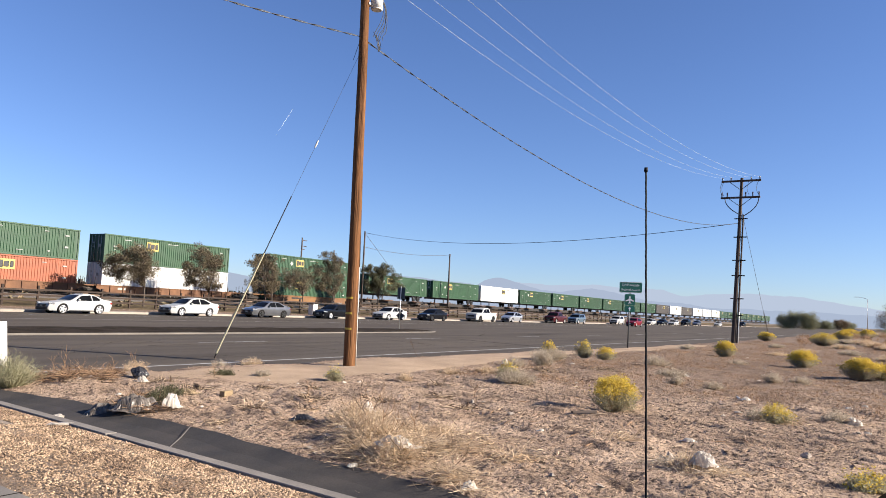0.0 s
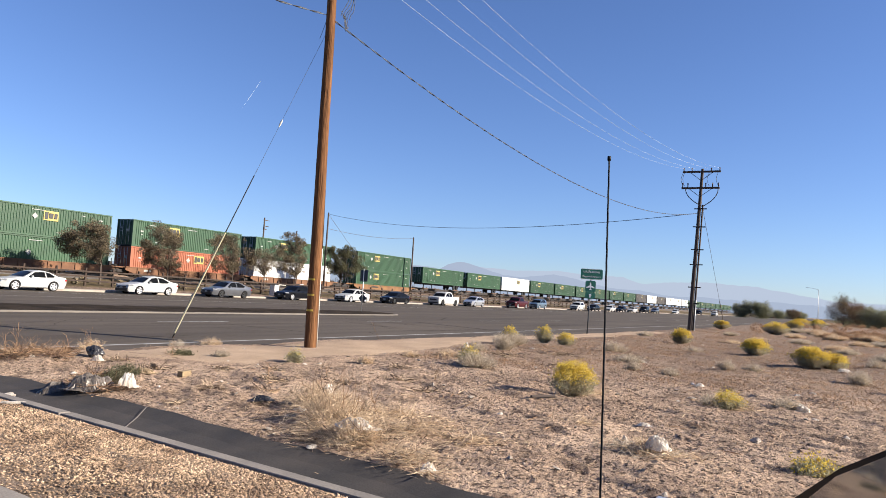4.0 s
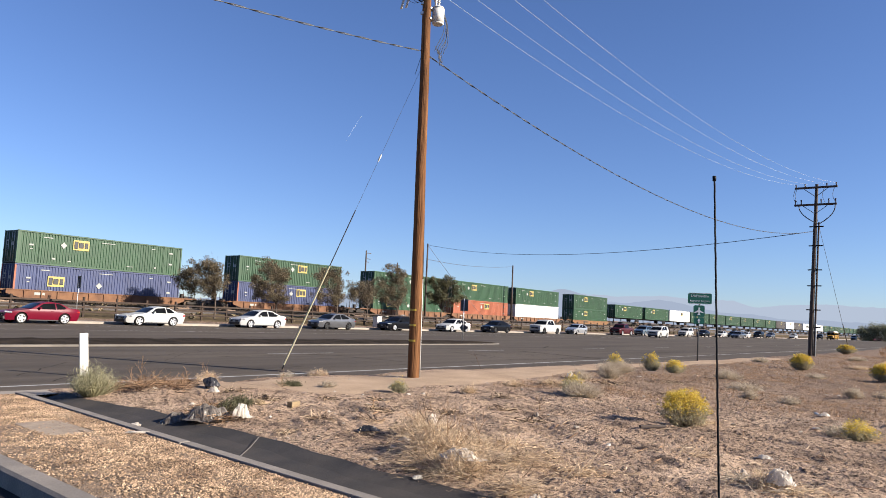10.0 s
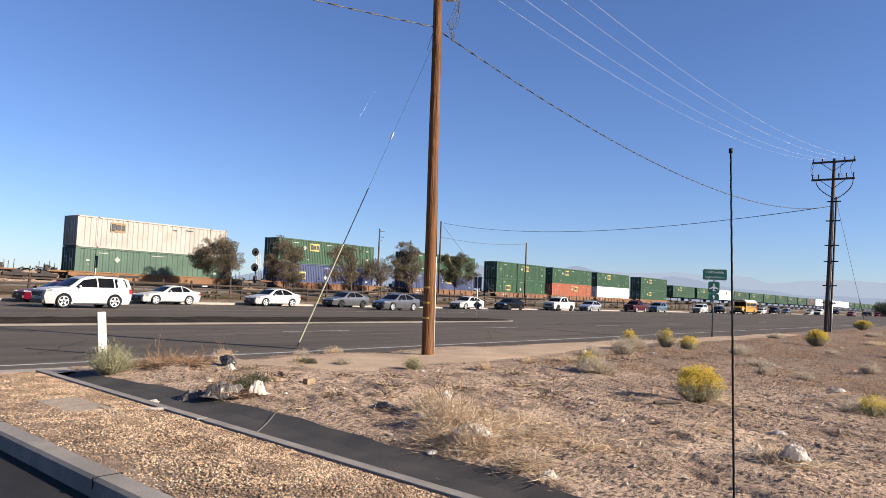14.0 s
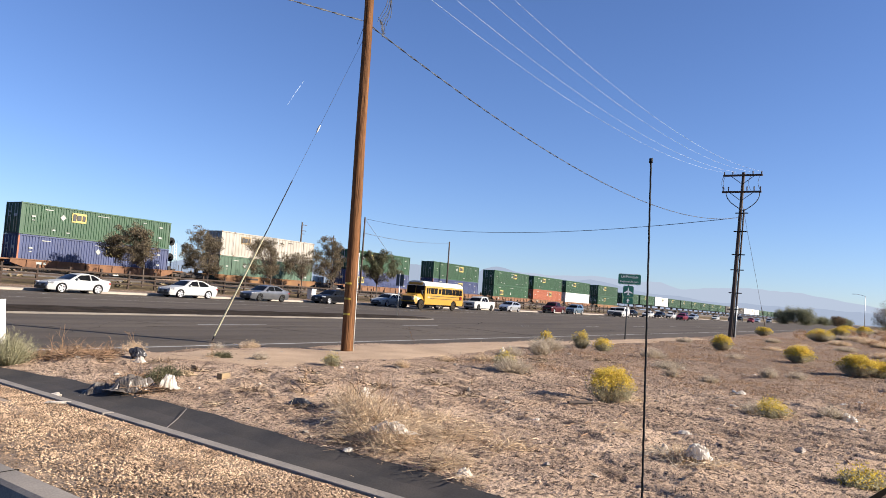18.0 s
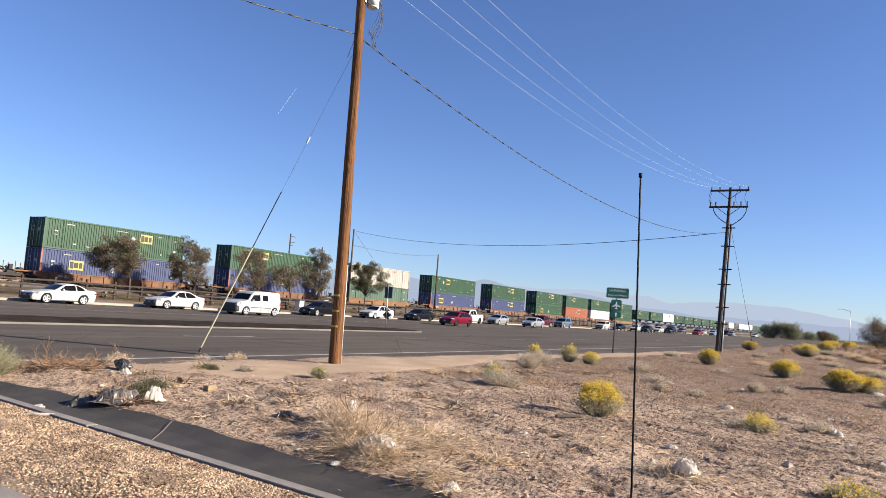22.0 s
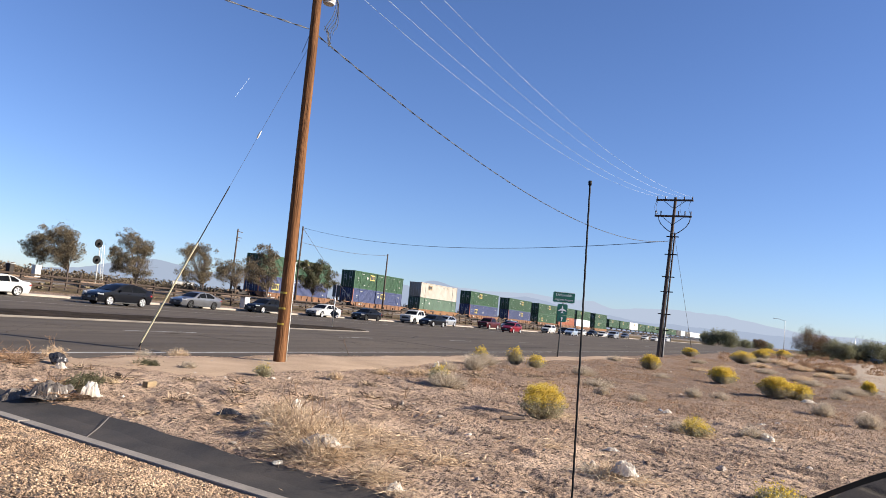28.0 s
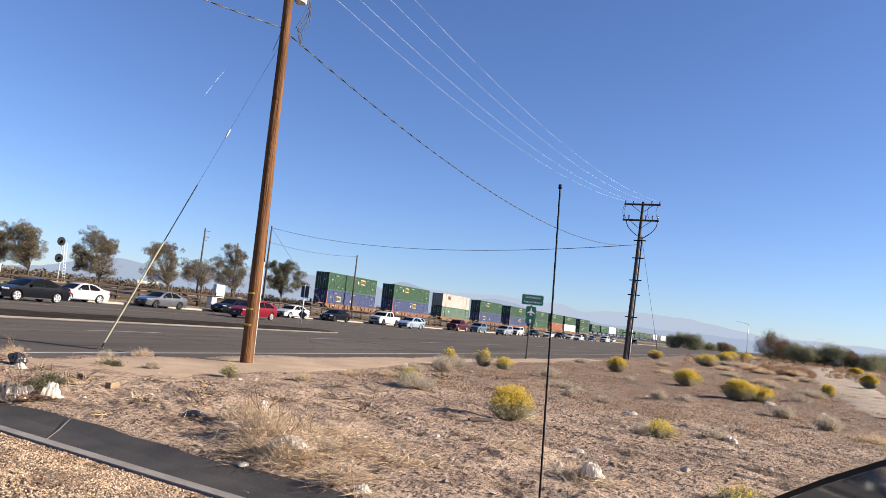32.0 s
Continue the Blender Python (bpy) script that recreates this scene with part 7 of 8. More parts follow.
YEL, SAG = "rounded shrub covered in yellow blossom", "pale grey-green desert shrub"
BUSHES = [
    (11.2, 3.72, 0.76, 0.52, "yellow"), (20.9, 9.0, 0.48, 0.55, "yellow"), (20.6, 8.8, 1.20, 0.42, "sage"), (23.1, 8.7, 0.62, 0.55, "yellow"), (23.2, 8.0, 0.62, 0.40, "yellow"),
    (22.5, 6.2, 0.9, 0.42, "sage"), (13.3, 6.4, 0.95, 0.36, "sage"), (13.5, 6.7, 0.5, 0.40, "yellow"), (31.9, 5.95, 0.85, 0.62, "yellow"), (23.6, 0.80, 1.0, 0.58, "yellow"), (23.9, 0.22, 0.85, 0.44, "yellow"),
    (28.1, 2.7, 0.98, 0.56, "yellow"), (12.05, 1.5, 0.48, 0.26, "yellow"), (12.35, 1.8, 0.5, 0.20, "sage"), (62.0, 4.6, 2.1, 0.95, "yellow"), (75, 3.9, 1.6, 0.8, "sage"), (88, 4.6, 2.0, 1.0, "yellow"), (112, 5.2, 2.6, 1.2, "yellow"), (120, 3.4, 2.4, 1.2, "yellow"),
    (146, 2.3, 3, 1.3, "sage"), (17.6, -1.15, 0.66, 0.42, "sage"), (32.7, -2.1, 0.55, 0.50, "yellow"), (31.8, -1.5, 1.1, 0.62, "sage"), (52, -5.6, 1.05, 0.85, "yellow"), (15.95, -1.85, 0.75, 0.24, "dry"),
    (7.62, 0.18, 0.52, 0.14, "yellow"), (9.6, 10.65, 0.48, 0.13, "green"), (10.1, 10.15, 0.34, 0.15, "sage"), (6.05, 11.25, 0.80, 0.56, "sage"), (6.35, 8.2, 0.46, 0.26, "green"), (6.75, 8.5, 0.3, 0.16, "green"), (10.7, 8.9, 0.34, 0.26, "yellow"), (7.0, 5.45, 0.7, 0.34, "dry"), (6.3, 4.7, 0.7, 0.36, "dry"), (5.75, 4.0, 0.6, 0.30, "dry"), (17.2, 8.3, 0.6, 0.3, "sage"), (15.2, 8.1, 0.7, 0.18, "dry"), (14.2, 8.5, 0.5, 0.16, "dry"), (18.2, 8.0, 0.7, 0.5, "sage"), (19.3, 4.9, 1.0, 0.24, "sage"), (16.5, 3.3, 0.5, 0.2, "sage"), (19.2, 2.5, 0.5, 0.3, "sage"), (19.3, -0.35, 0.6, 0.4, "sage"), (7.1, 1.6, 0.42, 0.20, "dry"), (12.75, 0.75, 0.5, 0.2, "sage"), (26, -0.9, 0.7, 0.35, "sage"), (29.5, 0.3, 0.8, 0.4, "dry"), (35, -0.2, 1.0, 0.45, "sage"), (37, 4.6, 0.9, 0.4, "dry"), (43, 4.0, 1.0, 0.5, "dry"), (49, 6.2, 1.0, 0.5, "sage"), (56, 3.0, 1.4, 0.6, "dry"), (47, -0.8, 1.2, 0.6, "dry"), (60, -1.6, 1.8, 0.8, "dry"), (66, -2.4, 1.6, 0.7, "sage"), (8.7, 12.0, 0.5, 0.22, "dry"), (11.5, 12.9, 0.5, 0.26, "sage"),
    (12.2, 12.6, 0.6, 0.24, "dry"), (64.5, 8.9, 1.4, 0.7, "yellow"), (40, 7.6, 0.9, 0.45, "sage"), (36, 8.4, 0.8, 0.45, "sage"), (45, 2.0, 1.2, 0.5, "sage"), (70, -1, 1.6, 0.7, "sage"), (58, 0.5, 1.6, 0.7, "dry"), (66, 1.4, 2.0, 0.8, "dry"), (72, 2.2, 2.0, 0.9, "dry"),
    (95, -8.8, 1.6, 0.9, "yellow"), (85, -8.4, 1.8, 0.9, "sage"), (100, -9.0, 2.0, 1.0, "sage"), (110, -12, 2.2, 1.1, "sage"), (50, -1.9, 1.3, 0.6, "sage"), (38, 0.2, 1.2, 0.5, "dry"), (19.5, 1.9, 0.5, 0.25, "sage"), (17, 4.2, 0.4, 0.2, "sage"), (27, 4.6, 0.7, 0.32, "sage"), (34, 3.0, 0.8, 0.35, "sage"), (12.0, 8.2, 0.35, 0.16, "dry"),
]
SPARSE = {(20.9, 9.0): 0.35, (23.1, 8.7): 0.22, (23.2, 8.0): 0.5, (10.7, 8.9): 0.12, (12.05, 1.5): 1.0, (7.62, 0.18): 0.6, (13.5, 6.7): 0.22, (31.9, 5.95): 0.7, (62.0, 4.6): 0.35, (64.5, 8.9): 0.35, (88, 4.6): 0.4, (112, 5.2): 0.4, (120, 3.4): 0.4}
for k, (x, y, w, h, kind) in enumerate(BUSHES):
    if x > 26 and kind in ("sage", "dry"):      # the far ones are low and spread out
        w, h = w * 1.15, h * 0.62
    lbl = {"yellow": YEL, "sage": SAG, "green": "low tuft of green weeds", "dry": "dry straw-coloured weed clump"}[kind]
    bush({"yellow": "rabbitbrush", "sage": "sagebrush", "green": "weed_tuft", "dry": "dry_weed"}[kind], x, y, w, h, lbl, kind, 100 + k, full=SPARSE.get((x, y), 2.2 if x < 12 else 1.1))


def grass(name, label, spots, blades_per, hmax, width, material, seed, parent=None):
    """Tangled dry stalks round a set of spots, one joined mass."""
    rng = np.random.default_rng(seed)
    V, F = [], []
    for x, y, r in spots:
        n = int(blades_per * r * r)
        a, q = rng.uniform(0, 2 * math.pi, n), np.sqrt(rng.uniform(0, 1, n)) * r
        px, py = x + q * np.cos(a), y + q * np.sin(a)
        root = np.stack([px, py, [ground_z(u, v) - 0.01 for u, v in zip(px, py)]], 1)
        d = rng.normal(size=(n, 3)) * np.array((0.5, 0.5, 0.25))
        d[:, 2] = np.abs(d[:, 2]) + rng.uniform(0.0, 0.6, n)
        d /= np.linalg.norm(d, axis=1)[:, None]
        l = hmax * rng.uniform(0.25, 1.0, n) * (1 - 0.5 * q / r)
        v, f = blades(rng, root, root + d * l[:, None], width)
        F += [tuple(i + len(V) for i in t) for t in f]
        V += list(v)
    ob = from_arrays(name, V, F, material)
    return tagged(ob, label, "grass", "", "stuff")


def tangle(name, label, spots, per, lmin, lmax, lift, width, material, seed):
    """Bent dry stalks lying and standing over one another: each a thin ribbon of three links."""
    rng = np.random.default_rng(seed)
    V, F = [], []
    for x, y, r in spots:
        n = int(per * r * r)
        a, q = rng.uniform(0, 2 * math.pi, n), np.abs(rng.normal(0, 0.5, n)) * r
        px, py = x + q * np.cos(a), y + q * np.sin(a)
        p = np.stack([px, py, [ground_z(u, v) + 0.004 for u, v in zip(px, py)]], 1)
        p[:, 2] += rng.random(n) * lift * 0.35
        d = rng.normal(size=(n, 3)) * np.array((1.0, 1.0, 0.35))
        d[:, 2] = np.abs(d[:, 2]) * (0.2 + 1.6 * rng.random(n) ** 2)
        d /= np.linalg.norm(d, axis=1)[:, None]
        l = rng.uniform(lmin, lmax, n)[:, None] * (1 - 0.4 * np.clip(q / r, 0, 1))[:, None]
        pts = [p]
        for k in range(3):
            d = d + rng.normal(size=(n, 3)) * 0.32
            d[:, 2] -= 0.10
            d /= np.linalg.norm(d, axis=1)[:, None]
            nxt = pts[-1] + d * l / 3
            nxt[:, 2] = np.maximum(nxt[:, 2], p[:, 2])
            pts.append(nxt)
        side = np.cross(d, rng.normal(size=(n, 3)))
        side /= np.linalg.norm(side, axis=1)[:, None] + 1e-9
        w = width * rng.uniform(0.5, 1.5, n)[:, None]
        rows = np.stack([pts[0] - side * w, pts[0] + side * w, pts[1] - side * w, pts[1] + side * w, pts[2] - side * w * 0.8, pts[2] + side * w * 0.8, pts[3]], 1)
        b = len(V)
        V += list(rows.reshape(-1, 3))
        for i in range(n):
            o = b + 7 * i
            F += [(o, o + 1, o + 3, o + 2), (o + 2, o + 3, o + 5, o + 4), (o + 4, o + 5, o + 6)]
    return tagged(from_arrays(name, V, F, material), label, "grass", "", "stuff")


CLUMP = [(5.72, 3.9, 0.55), (5.5, 3.25, 0.40), (6.2, 4.5, 0.70), (6.9, 5.25, 0.60), (6.85, 4.6, 0.50), (5.7, 4.45, 0.35), (6.3, 3.7, 0.40), (7.4, 5.5, 0.45)]
tangle("dry_grass", "tangled dry straw-coloured grass beside the ditch", CLUMP, 4200, 0.08, 0.34, 0.22, 0.0016, STRAW, 1)
tangle("dead_stalks", "brown dead stalks among the dry grass", CLUMP, 550, 0.10, 0.36, 0.22, 0.0020, TWIG, 7)
tangle("fallen_straw", "pale fallen straw on the dirt", [(6.5, 3.1, 0.6), (7.3, 4.4, 0.6), (6.9, 3.7, 0.5), (5.3, 2.9, 0.3), (7.15, 1.4, 0.45), (12.0, 1.3, 0.4), (12.8, 0.5, 0.4), (8.2, 2.6, 0.4), (11.5, 3.4, 0.35), (6.35, 3.15, 0.4), (7.3, 4.35, 0.3)], 620, 0.06, 0.30, 0.06, 0.0036, STRAW, 9)
tangle("plastic_weeds", "grey dry weeds round a scrap of plastic", [(7.1, 1.55, 0.50), (7.2, 1.85, 0.34), (12.8, 0.65, 0.3)], 1500, 0.08, 0.26, 0.12, 0.0024, SAGE_PALE, 6)
BRUSHY = [(6.75, 10.95, 0.34), (7.2, 10.75, 0.30), (6.5, 11.5, 0.36), (7.6, 11.2, 0.34), (6.85, 11.45, 0.32), (7.1, 11.45, 0.36), (7.4, 11.4, 0.34), (8.0, 11.7, 0.25), (6.15, 8.35, 0.40), (6.0, 8.0, 0.3), (6.4, 8.7, 0.30)]
tangle("dead_brush", "heaped golden-brown dead brush along the ditch end", BRUSHY, 1500, 0.10, 0.38, 0.24, 0.0030, BRUSH, 2)
tangle("dark_brush", "dark dead twigs in the brush heap", BRUSHY, 850, 0.10, 0.40, 0.15, 0.0036, TWIG, 16)
tangle("pale_brush", "pale dead stalks in the brush heap", [(6.9, 11.4, 0.34), (7.3, 11.4, 0.34), (6.3, 8.1, 0.40), (9.2, 10.5, 0.25)], 600, 0.08, 0.36, 0.18, 0.0024, STRAW, 12)
HEAPS = [(6.9, 7.1, 0.30), (8.1, 7.15, 0.42), (7.4, 6.6, 0.34), (6.05, 6.75, 0.26), (7.7, 9.0, 0.36), (7.1, 8.55, 0.25), (8.6, 8.6, 0.3), (9.3, 8.2, 0.3), (8.9, 6.5, 0.4), (14.2, 8.5, 0.40), (15.1, 8.0, 0.45), (10.3, 6.3, 0.4), (9.5, 5.4, 0.35), (11.6, 7.2, 0.4), (7.9, 10.2, 0.35), (17.0, 7.4, 0.6), (19.0, 6.6, 0.6), (21.0, 5.2, 0.7), (16.0, 5.6, 0.4), (6.7, 6.0, 0.22)]
tangle("debris_heaps", "heaps of dead leaves, bark and twigs on the dirt", HEAPS, 620, 0.05, 0.24, 0.05, 0.0050, TWIG, 14)
tangle("debris_straw", "pale straw in heaps on the dirt", HEAPS, 420, 0.05, 0.26, 0.05, 0.0032, STRAW, 15)
grass("road_edge_weeds", "thin dry weeds along the road edge", [(x_, road_edge(x_) - 0.15, 0.35) for x_ in np.arange(8.5, 34, 0.9)], 160, 0.14, 0.003, STRAW, 3)
rng0 = np.random.default_rng(8)
grass("lot_weeds", "sparse low dry weeds over the lot", [(float(rng0.uniform(8, 60)), float(rng0.uniform(-5, 8.5)), float(rng0.uniform(0.15, 0.5))) for _ in range(520)], 150, 0.13, 0.0032, SAGE_PALE, 4)
grass("lot_brown_weeds", "low reddish-brown dead weeds over the lot", [(14 + 50 * float(rng0.random()) ** 1.2, float(rng0.uniform(-5, 9.0)), float(rng0.uniform(0.25, 0.8))) for _ in range(1300)], 150, 0.19, 0.0060, BRUSH, 18)
grass("lot_straw", "pale straw tufts over the lot", [(float(rng0.uniform(6.5, 30)), float(rng0.uniform(-3, 10))  , float(rng0.uniform(0.1, 0.32))) for _ in range(260)], 190, 0.11, 0.0026, STRAW, 5)


def litter_field(name, label, count, seed, area, lmin, lmax, width, material):
    """Straws and splinters lying flat on the dirt."""
    rng = np.random.default_rng(seed)
    V, F = [], []
    x0, x1, y0, y1 = area
    for _ in range(count):
        x = x0 + (x1 - x0) * rng.random() ** 1.6
        y = rng.uniform(y0, y1)
        if y < 12.4 and x < ditch_x(min(y, 11.4)) + 0.1 or y > road_edge(x) - 0.15:
            continue
        if x > 8.2 and road_edge(x) - y < 2.6 + 1.2 * smooth(24, 14, x) and rng.random() < 0.85:
            continue
        if noise.noise((x * 0.9, y * 1.2, seed)) + 0.35 * noise.noise((x * 3, y * 3, seed)) < rng.normal(0.08, 0.12):
            continue
        a, l = rng.normal(0.15, 0.7), rng.uniform(lmin, lmax)
        dx, dy = math.cos(a) * l / 2, math.sin(a) * l / 2
        w = width * rng.uniform(0.6, 1.5)
        z0, z1 = ground_z(x - dx, y - dy) + 0.008, ground_z(x + dx, y + dy) + 0.008 + rng.random() * 0.008
        b = len(V)
        V += [(x - dx, y - dy - w, z0), (x + dx, y + dy - w, z1), (x + dx, y + dy + w, z1), (x - dx, y - dy + w, z0), (x, y, (z0 + z1) / 2 + w)]
        F += [(b, b + 1, b + 4), (b + 1, b + 2, b + 4), (b + 2, b + 3, b + 4), (b + 3, b, b + 4)]
    return tagged(from_arrays(name, V, F, material), label, "litter", "", "stuff")


litter_field("scattered_straw", "pale straw scattered on the dirt", 7000, 21, (5.5, 32, -4, 10.2), 0.02, 0.14, 0.0028, STRAW)
litter_field("dry_stalks", "pale broken stalks lying on the dirt", 1100, 23, (8.5, 34, -5, 8.0), 0.10, 0.34, 0.0055, STRAW)
litter_field("bark_strips", "reddish-brown bark strips lying on the dirt", 1500, 24, (7.5, 40, -5, 9.0), 0.08, 0.28, 0.0070, BRUSH)
litter_field("scattered_twigs", "dark twigs and bark scattered on the dirt", 4500, 22, (5.5, 32, -4, 10.2), 0.02, 0.13, 0.0034, TWIG)


def pebbles(name, label, count, seed, inside, zfun, rmin, rmax, material, parent=None):
    """Loose stones: squashed, turned little solids joined into one mass."""
    rng = np.random.default_rng(seed)
    base = np.array([(0, 0, 1), (1, 0, 0.1), (0.3, 0.95, -0.1), (-0.8, 0.6, 0.1), (-0.8, -0.6, -0.1), (0.3, -0.95, 0.1), (0, 0, -0.8)])
    tri = [(0, 1, 2), (0, 2, 3), (0, 3, 4), (0, 4, 5), (0, 5, 1), (6, 2, 1), (6, 3, 2), (6, 4, 3), (6, 5, 4), (6, 1, 5)]
    V, F = [], []
    for _ in range(count):
        x, y = inside(rng)
        r = rng.uniform(rmin, rmax)
        a = rng.uniform(0, 6.28)
        s = rng.uniform(0.6, 1.2, 3) * r * np.array((1.2, 0.9, 0.65))
        v = base * s + rng.normal(size=(7, 3)) * r * 0.12
        ca, sa = math.cos(a), math.sin(a)
        tl = rng.normal(0, 0.35)
        v = np.stack([v[:, 0] * ca - v[:, 1] * sa, v[:, 0] * sa + v[:, 1] * ca, v[:, 2] + v[:, 0] * tl], 1)
        v += (x, y, zfun(x, y) + r * 0.25)
        b = len(V)
        V += list(v)
        F += [(i + b, j + b, k + b) for i, j, k in tri]
    ob = from_arrays(name, V, F, material, parent)
    return ob if parent else tagged(ob, label, "stones", "", "stuff")


def in_bed(rng):
    while True:
        y = 2.2 + 9.5 * rng.random() ** 1.25
        u = rng.random() ** (0.50 if rng.random() < 0.7 else 1.0)      # coarser towards the edging
        x = left_kerb_x(y) + 0.12 + u * (kerb_x(y) - left_kerb_x(y) - 0.21)
        if abs(x - 4.13) > 0.24 or abs(y - 8.42) > 0.5 or rng.random() < 0.04:
            return x, y


def in_lot(rng):
    while True:
        x, y = 5.5 + 30 * rng.random() ** 1.8, rng.uniform(-4, 12)
        if y < road_edge(x) - 0.1 and x > ditch_x(min(y, 11.4)) + 0.1:
            return x, y


tagged(pebbles("loose_gravel", "", 46000, 31, in_bed, lambda x, y: 0.086, 0.0045, 0.0132, PEBBLE, bed), "loose tan pebbles", "", "", "stuff")
pebbles("lot_stones", "small stones and clods on the dirt lot", 18000, 32, in_lot, ground_z, 0.004, 0.015, surf("dirt_clods", (0.36, 0.262, 0.185), (0.22, 0.155, 0.108), 5, 60, 0.95, island=0.5))
pebbles("pale_stones", "pale stones on the dirt lot", 160, 33, in_lot, ground_z, 0.015, 0.05, ROCK)


def brush_belt(name, label, count, seed, area, hmin, hmax, material, many=34, leaf=0.20):
    """Far scrub, joined: clumps of leaf blades."""
    rng = np.random.default_rng(seed)
    x0, x1, y0, y1 = area
    C, R = [], []
    for _ in range(count):
        x, y, h = rng.uniform(x0, x1), y0 + (y1 - y0) * rng.random() ** 1.5, rng.uniform(hmin, hmax)
        C.append((x, y, ground_z(x, y) + h * 0.4))
        R.append(h * 0.8)
    v, f = leaf_cloud(rng, C, R, count * many, leaf)
    return tagged(from_arrays(name, v, f, material), label, "scrub", "", "stuff")


brush_belt("field_scrub", "brown desert scrub beyond the railway", 2600, 41, (10, 240, 79, 185), 0.7, 1.9, BRUSH_FAR, 110, 0.15)
brush_belt("verge_scrub", "low brown scrub along the railway verge", 170, 42, (18, 190, 58.5, 66.5), 0.15, 0.4, surf("verge_leaf", (0.17, 0.12, 0.07), (0.10, 0.085, 0.05), 0.8, 40, 0.9, island=0.5))
brush_belt("lot_scrub", "brown scrub at the far end of the lot", 300, 43, (60, 230, -30, 7.5), 0.25, 0.8, BRUSH, 190, 0.06)
brush_belt("lot_brush", "dead brown brush beside the dirt track", 70, 45, (58, 80, -3.0, 1.2), 0.2, 0.55, BRUSH, 420, 0.034)
vehicle("suv", P_SLATE, "slate blue car parked at the end of the dirt track", gpos(186, -13.1, 55), "car")
brush_belt("thicket", "dark green thicket at the far end of the lot", 190, 44, (180, 225, -28, 1), 1.0, 2.6, LEAF_FAR_HAZED, 260, 0.12)


# ---- litter and small things ----
def crumple(name, x, y, sx, sy, sz, material, label, seed, category="litter", dz=0.0):
    """A crumpled sheet or bag: a folded, spiky closed shell."""
    rng = np.random.default_rng(seed)
    ob = thing(name, label, category, gpos(x, y, float(rng.uniform(0, 360)), dz))
    bm = bmesh.new()
    bmesh.ops.create_icosphere(bm, subdivisions=4 if sx > 0.15 else 3, radius=0.5)
    off = Vector(rng.uniform(0, 50, 3))
    cuts = [(Vector(rng.normal(size=3)).normalized(), float(rng.uniform(0.55, 1.15))) for _ in range(15)]
    for v in bm.verts:
        d = v.co.normalized()
        k = min([h / q for n_, h in cuts if (q := d.dot(n_)) > 0.25] + [1.25])      # flat folds
        k *= 1 + 0.30 * noise.noise(d * 2.0 + off) + 0.22 * (0.5 - abs(noise.noise(d * 4.2 + off))) + 0.05 * noise.noise(d * 15.0 + off)
        v.co = d * 0.5 * k
        v.co.x *= sx
        v.co.y *= sy
        v.co.z = max(-0.02, v.co.z * sz + sz * 0.28)
    for f_ in bm.faces:
        f_.smooth = False
    part("sheet", bm, material, ob)
    return ob


def torn_film(name, x, y, sx, sy, sz, material, label, seed, category="litter", dz=0.0):
    """Torn plastic film: a creased sheet pushed up into a few sharp folds, ragged at the rim."""
    rng = np.random.default_rng(seed)
    ob = thing(name, label, category, gpos(x, y, float(rng.uniform(0, 360)), dz))
    n, rings = 44, 15
    edge = [0.72 + 0.30 * noise.noise((math.cos(a) * 1.3 + seed, math.sin(a) * 1.3, 3)) + 0.28 * abs(noise.noise((math.cos(a) * 4 + seed, math.sin(a) * 4, 1))) for a in np.linspace(0, 2 * math.pi, n, False)]
    peaks = [(rng.uniform(-0.35, 0.35), rng.uniform(-0.35, 0.35), rng.uniform(0.45, 0.9), rng.uniform(0.40, 0.62)) for _ in range(4)]
    peaks[0] = (peaks[0][0] * 0.5, peaks[0][1] * 0.5, 1.0, 0.55)
    creases = [(rng.uniform(0, math.pi), rng.uniform(-0.5, 0.5), rng.uniform(-0.20, 0.20)) for _ in range(11)]
    V = []
    for r in range(rings):
        for k in range(n):
            a = 2 * math.pi * k / n
            u = (r / (rings - 1)) ** 0.85 * edge[k]
            px, py = math.cos(a) * u, math.sin(a) * u
            fall = 1 - (r / (rings - 1)) ** 3
            z = max(h * max(0.0, 1 - ((px - qx) ** 2 + (py - qy) ** 2) / (w * w)) ** 0.7 for qx, qy, h, w in peaks)
            for d, off, h in creases:
                z += h * max(0.0, 1 - abs(px * math.cos(d) + py * math.sin(d) - off) / 0.13)
            z = min(z, 0.72 + 0.18 * noise.noise((px * 3, py * 3, seed)))
            z += 0.20 * noise.noise((px * 5 + seed, py * 5, 2)) + 0.10 * noise.noise((px * 14, py * 14, seed))
            z = max(0.03, z) * (0.10 + 0.90 * fall) + 0.10 * (1 - fall) * (1 + noise.noise((a * 2, seed, 0)))
            swell = 1 + 0.12 * noise.noise((px * 5, py * 5, seed + 4))
            V.append((px * sx * swell, py * sy * swell, z * sz))
    F = []
    for r in range(rings - 1):
        for k in range(n):
            q = (r * n + k, (r + 1) * n + k, (r + 1) * n + (k + 1) % n, r * n + (k + 1) % n)
            F += [(q[0], q[1], q[2]), (q[0], q[2], q[3])]
    from_arrays("sheet", V, F, material, ob)
    return ob


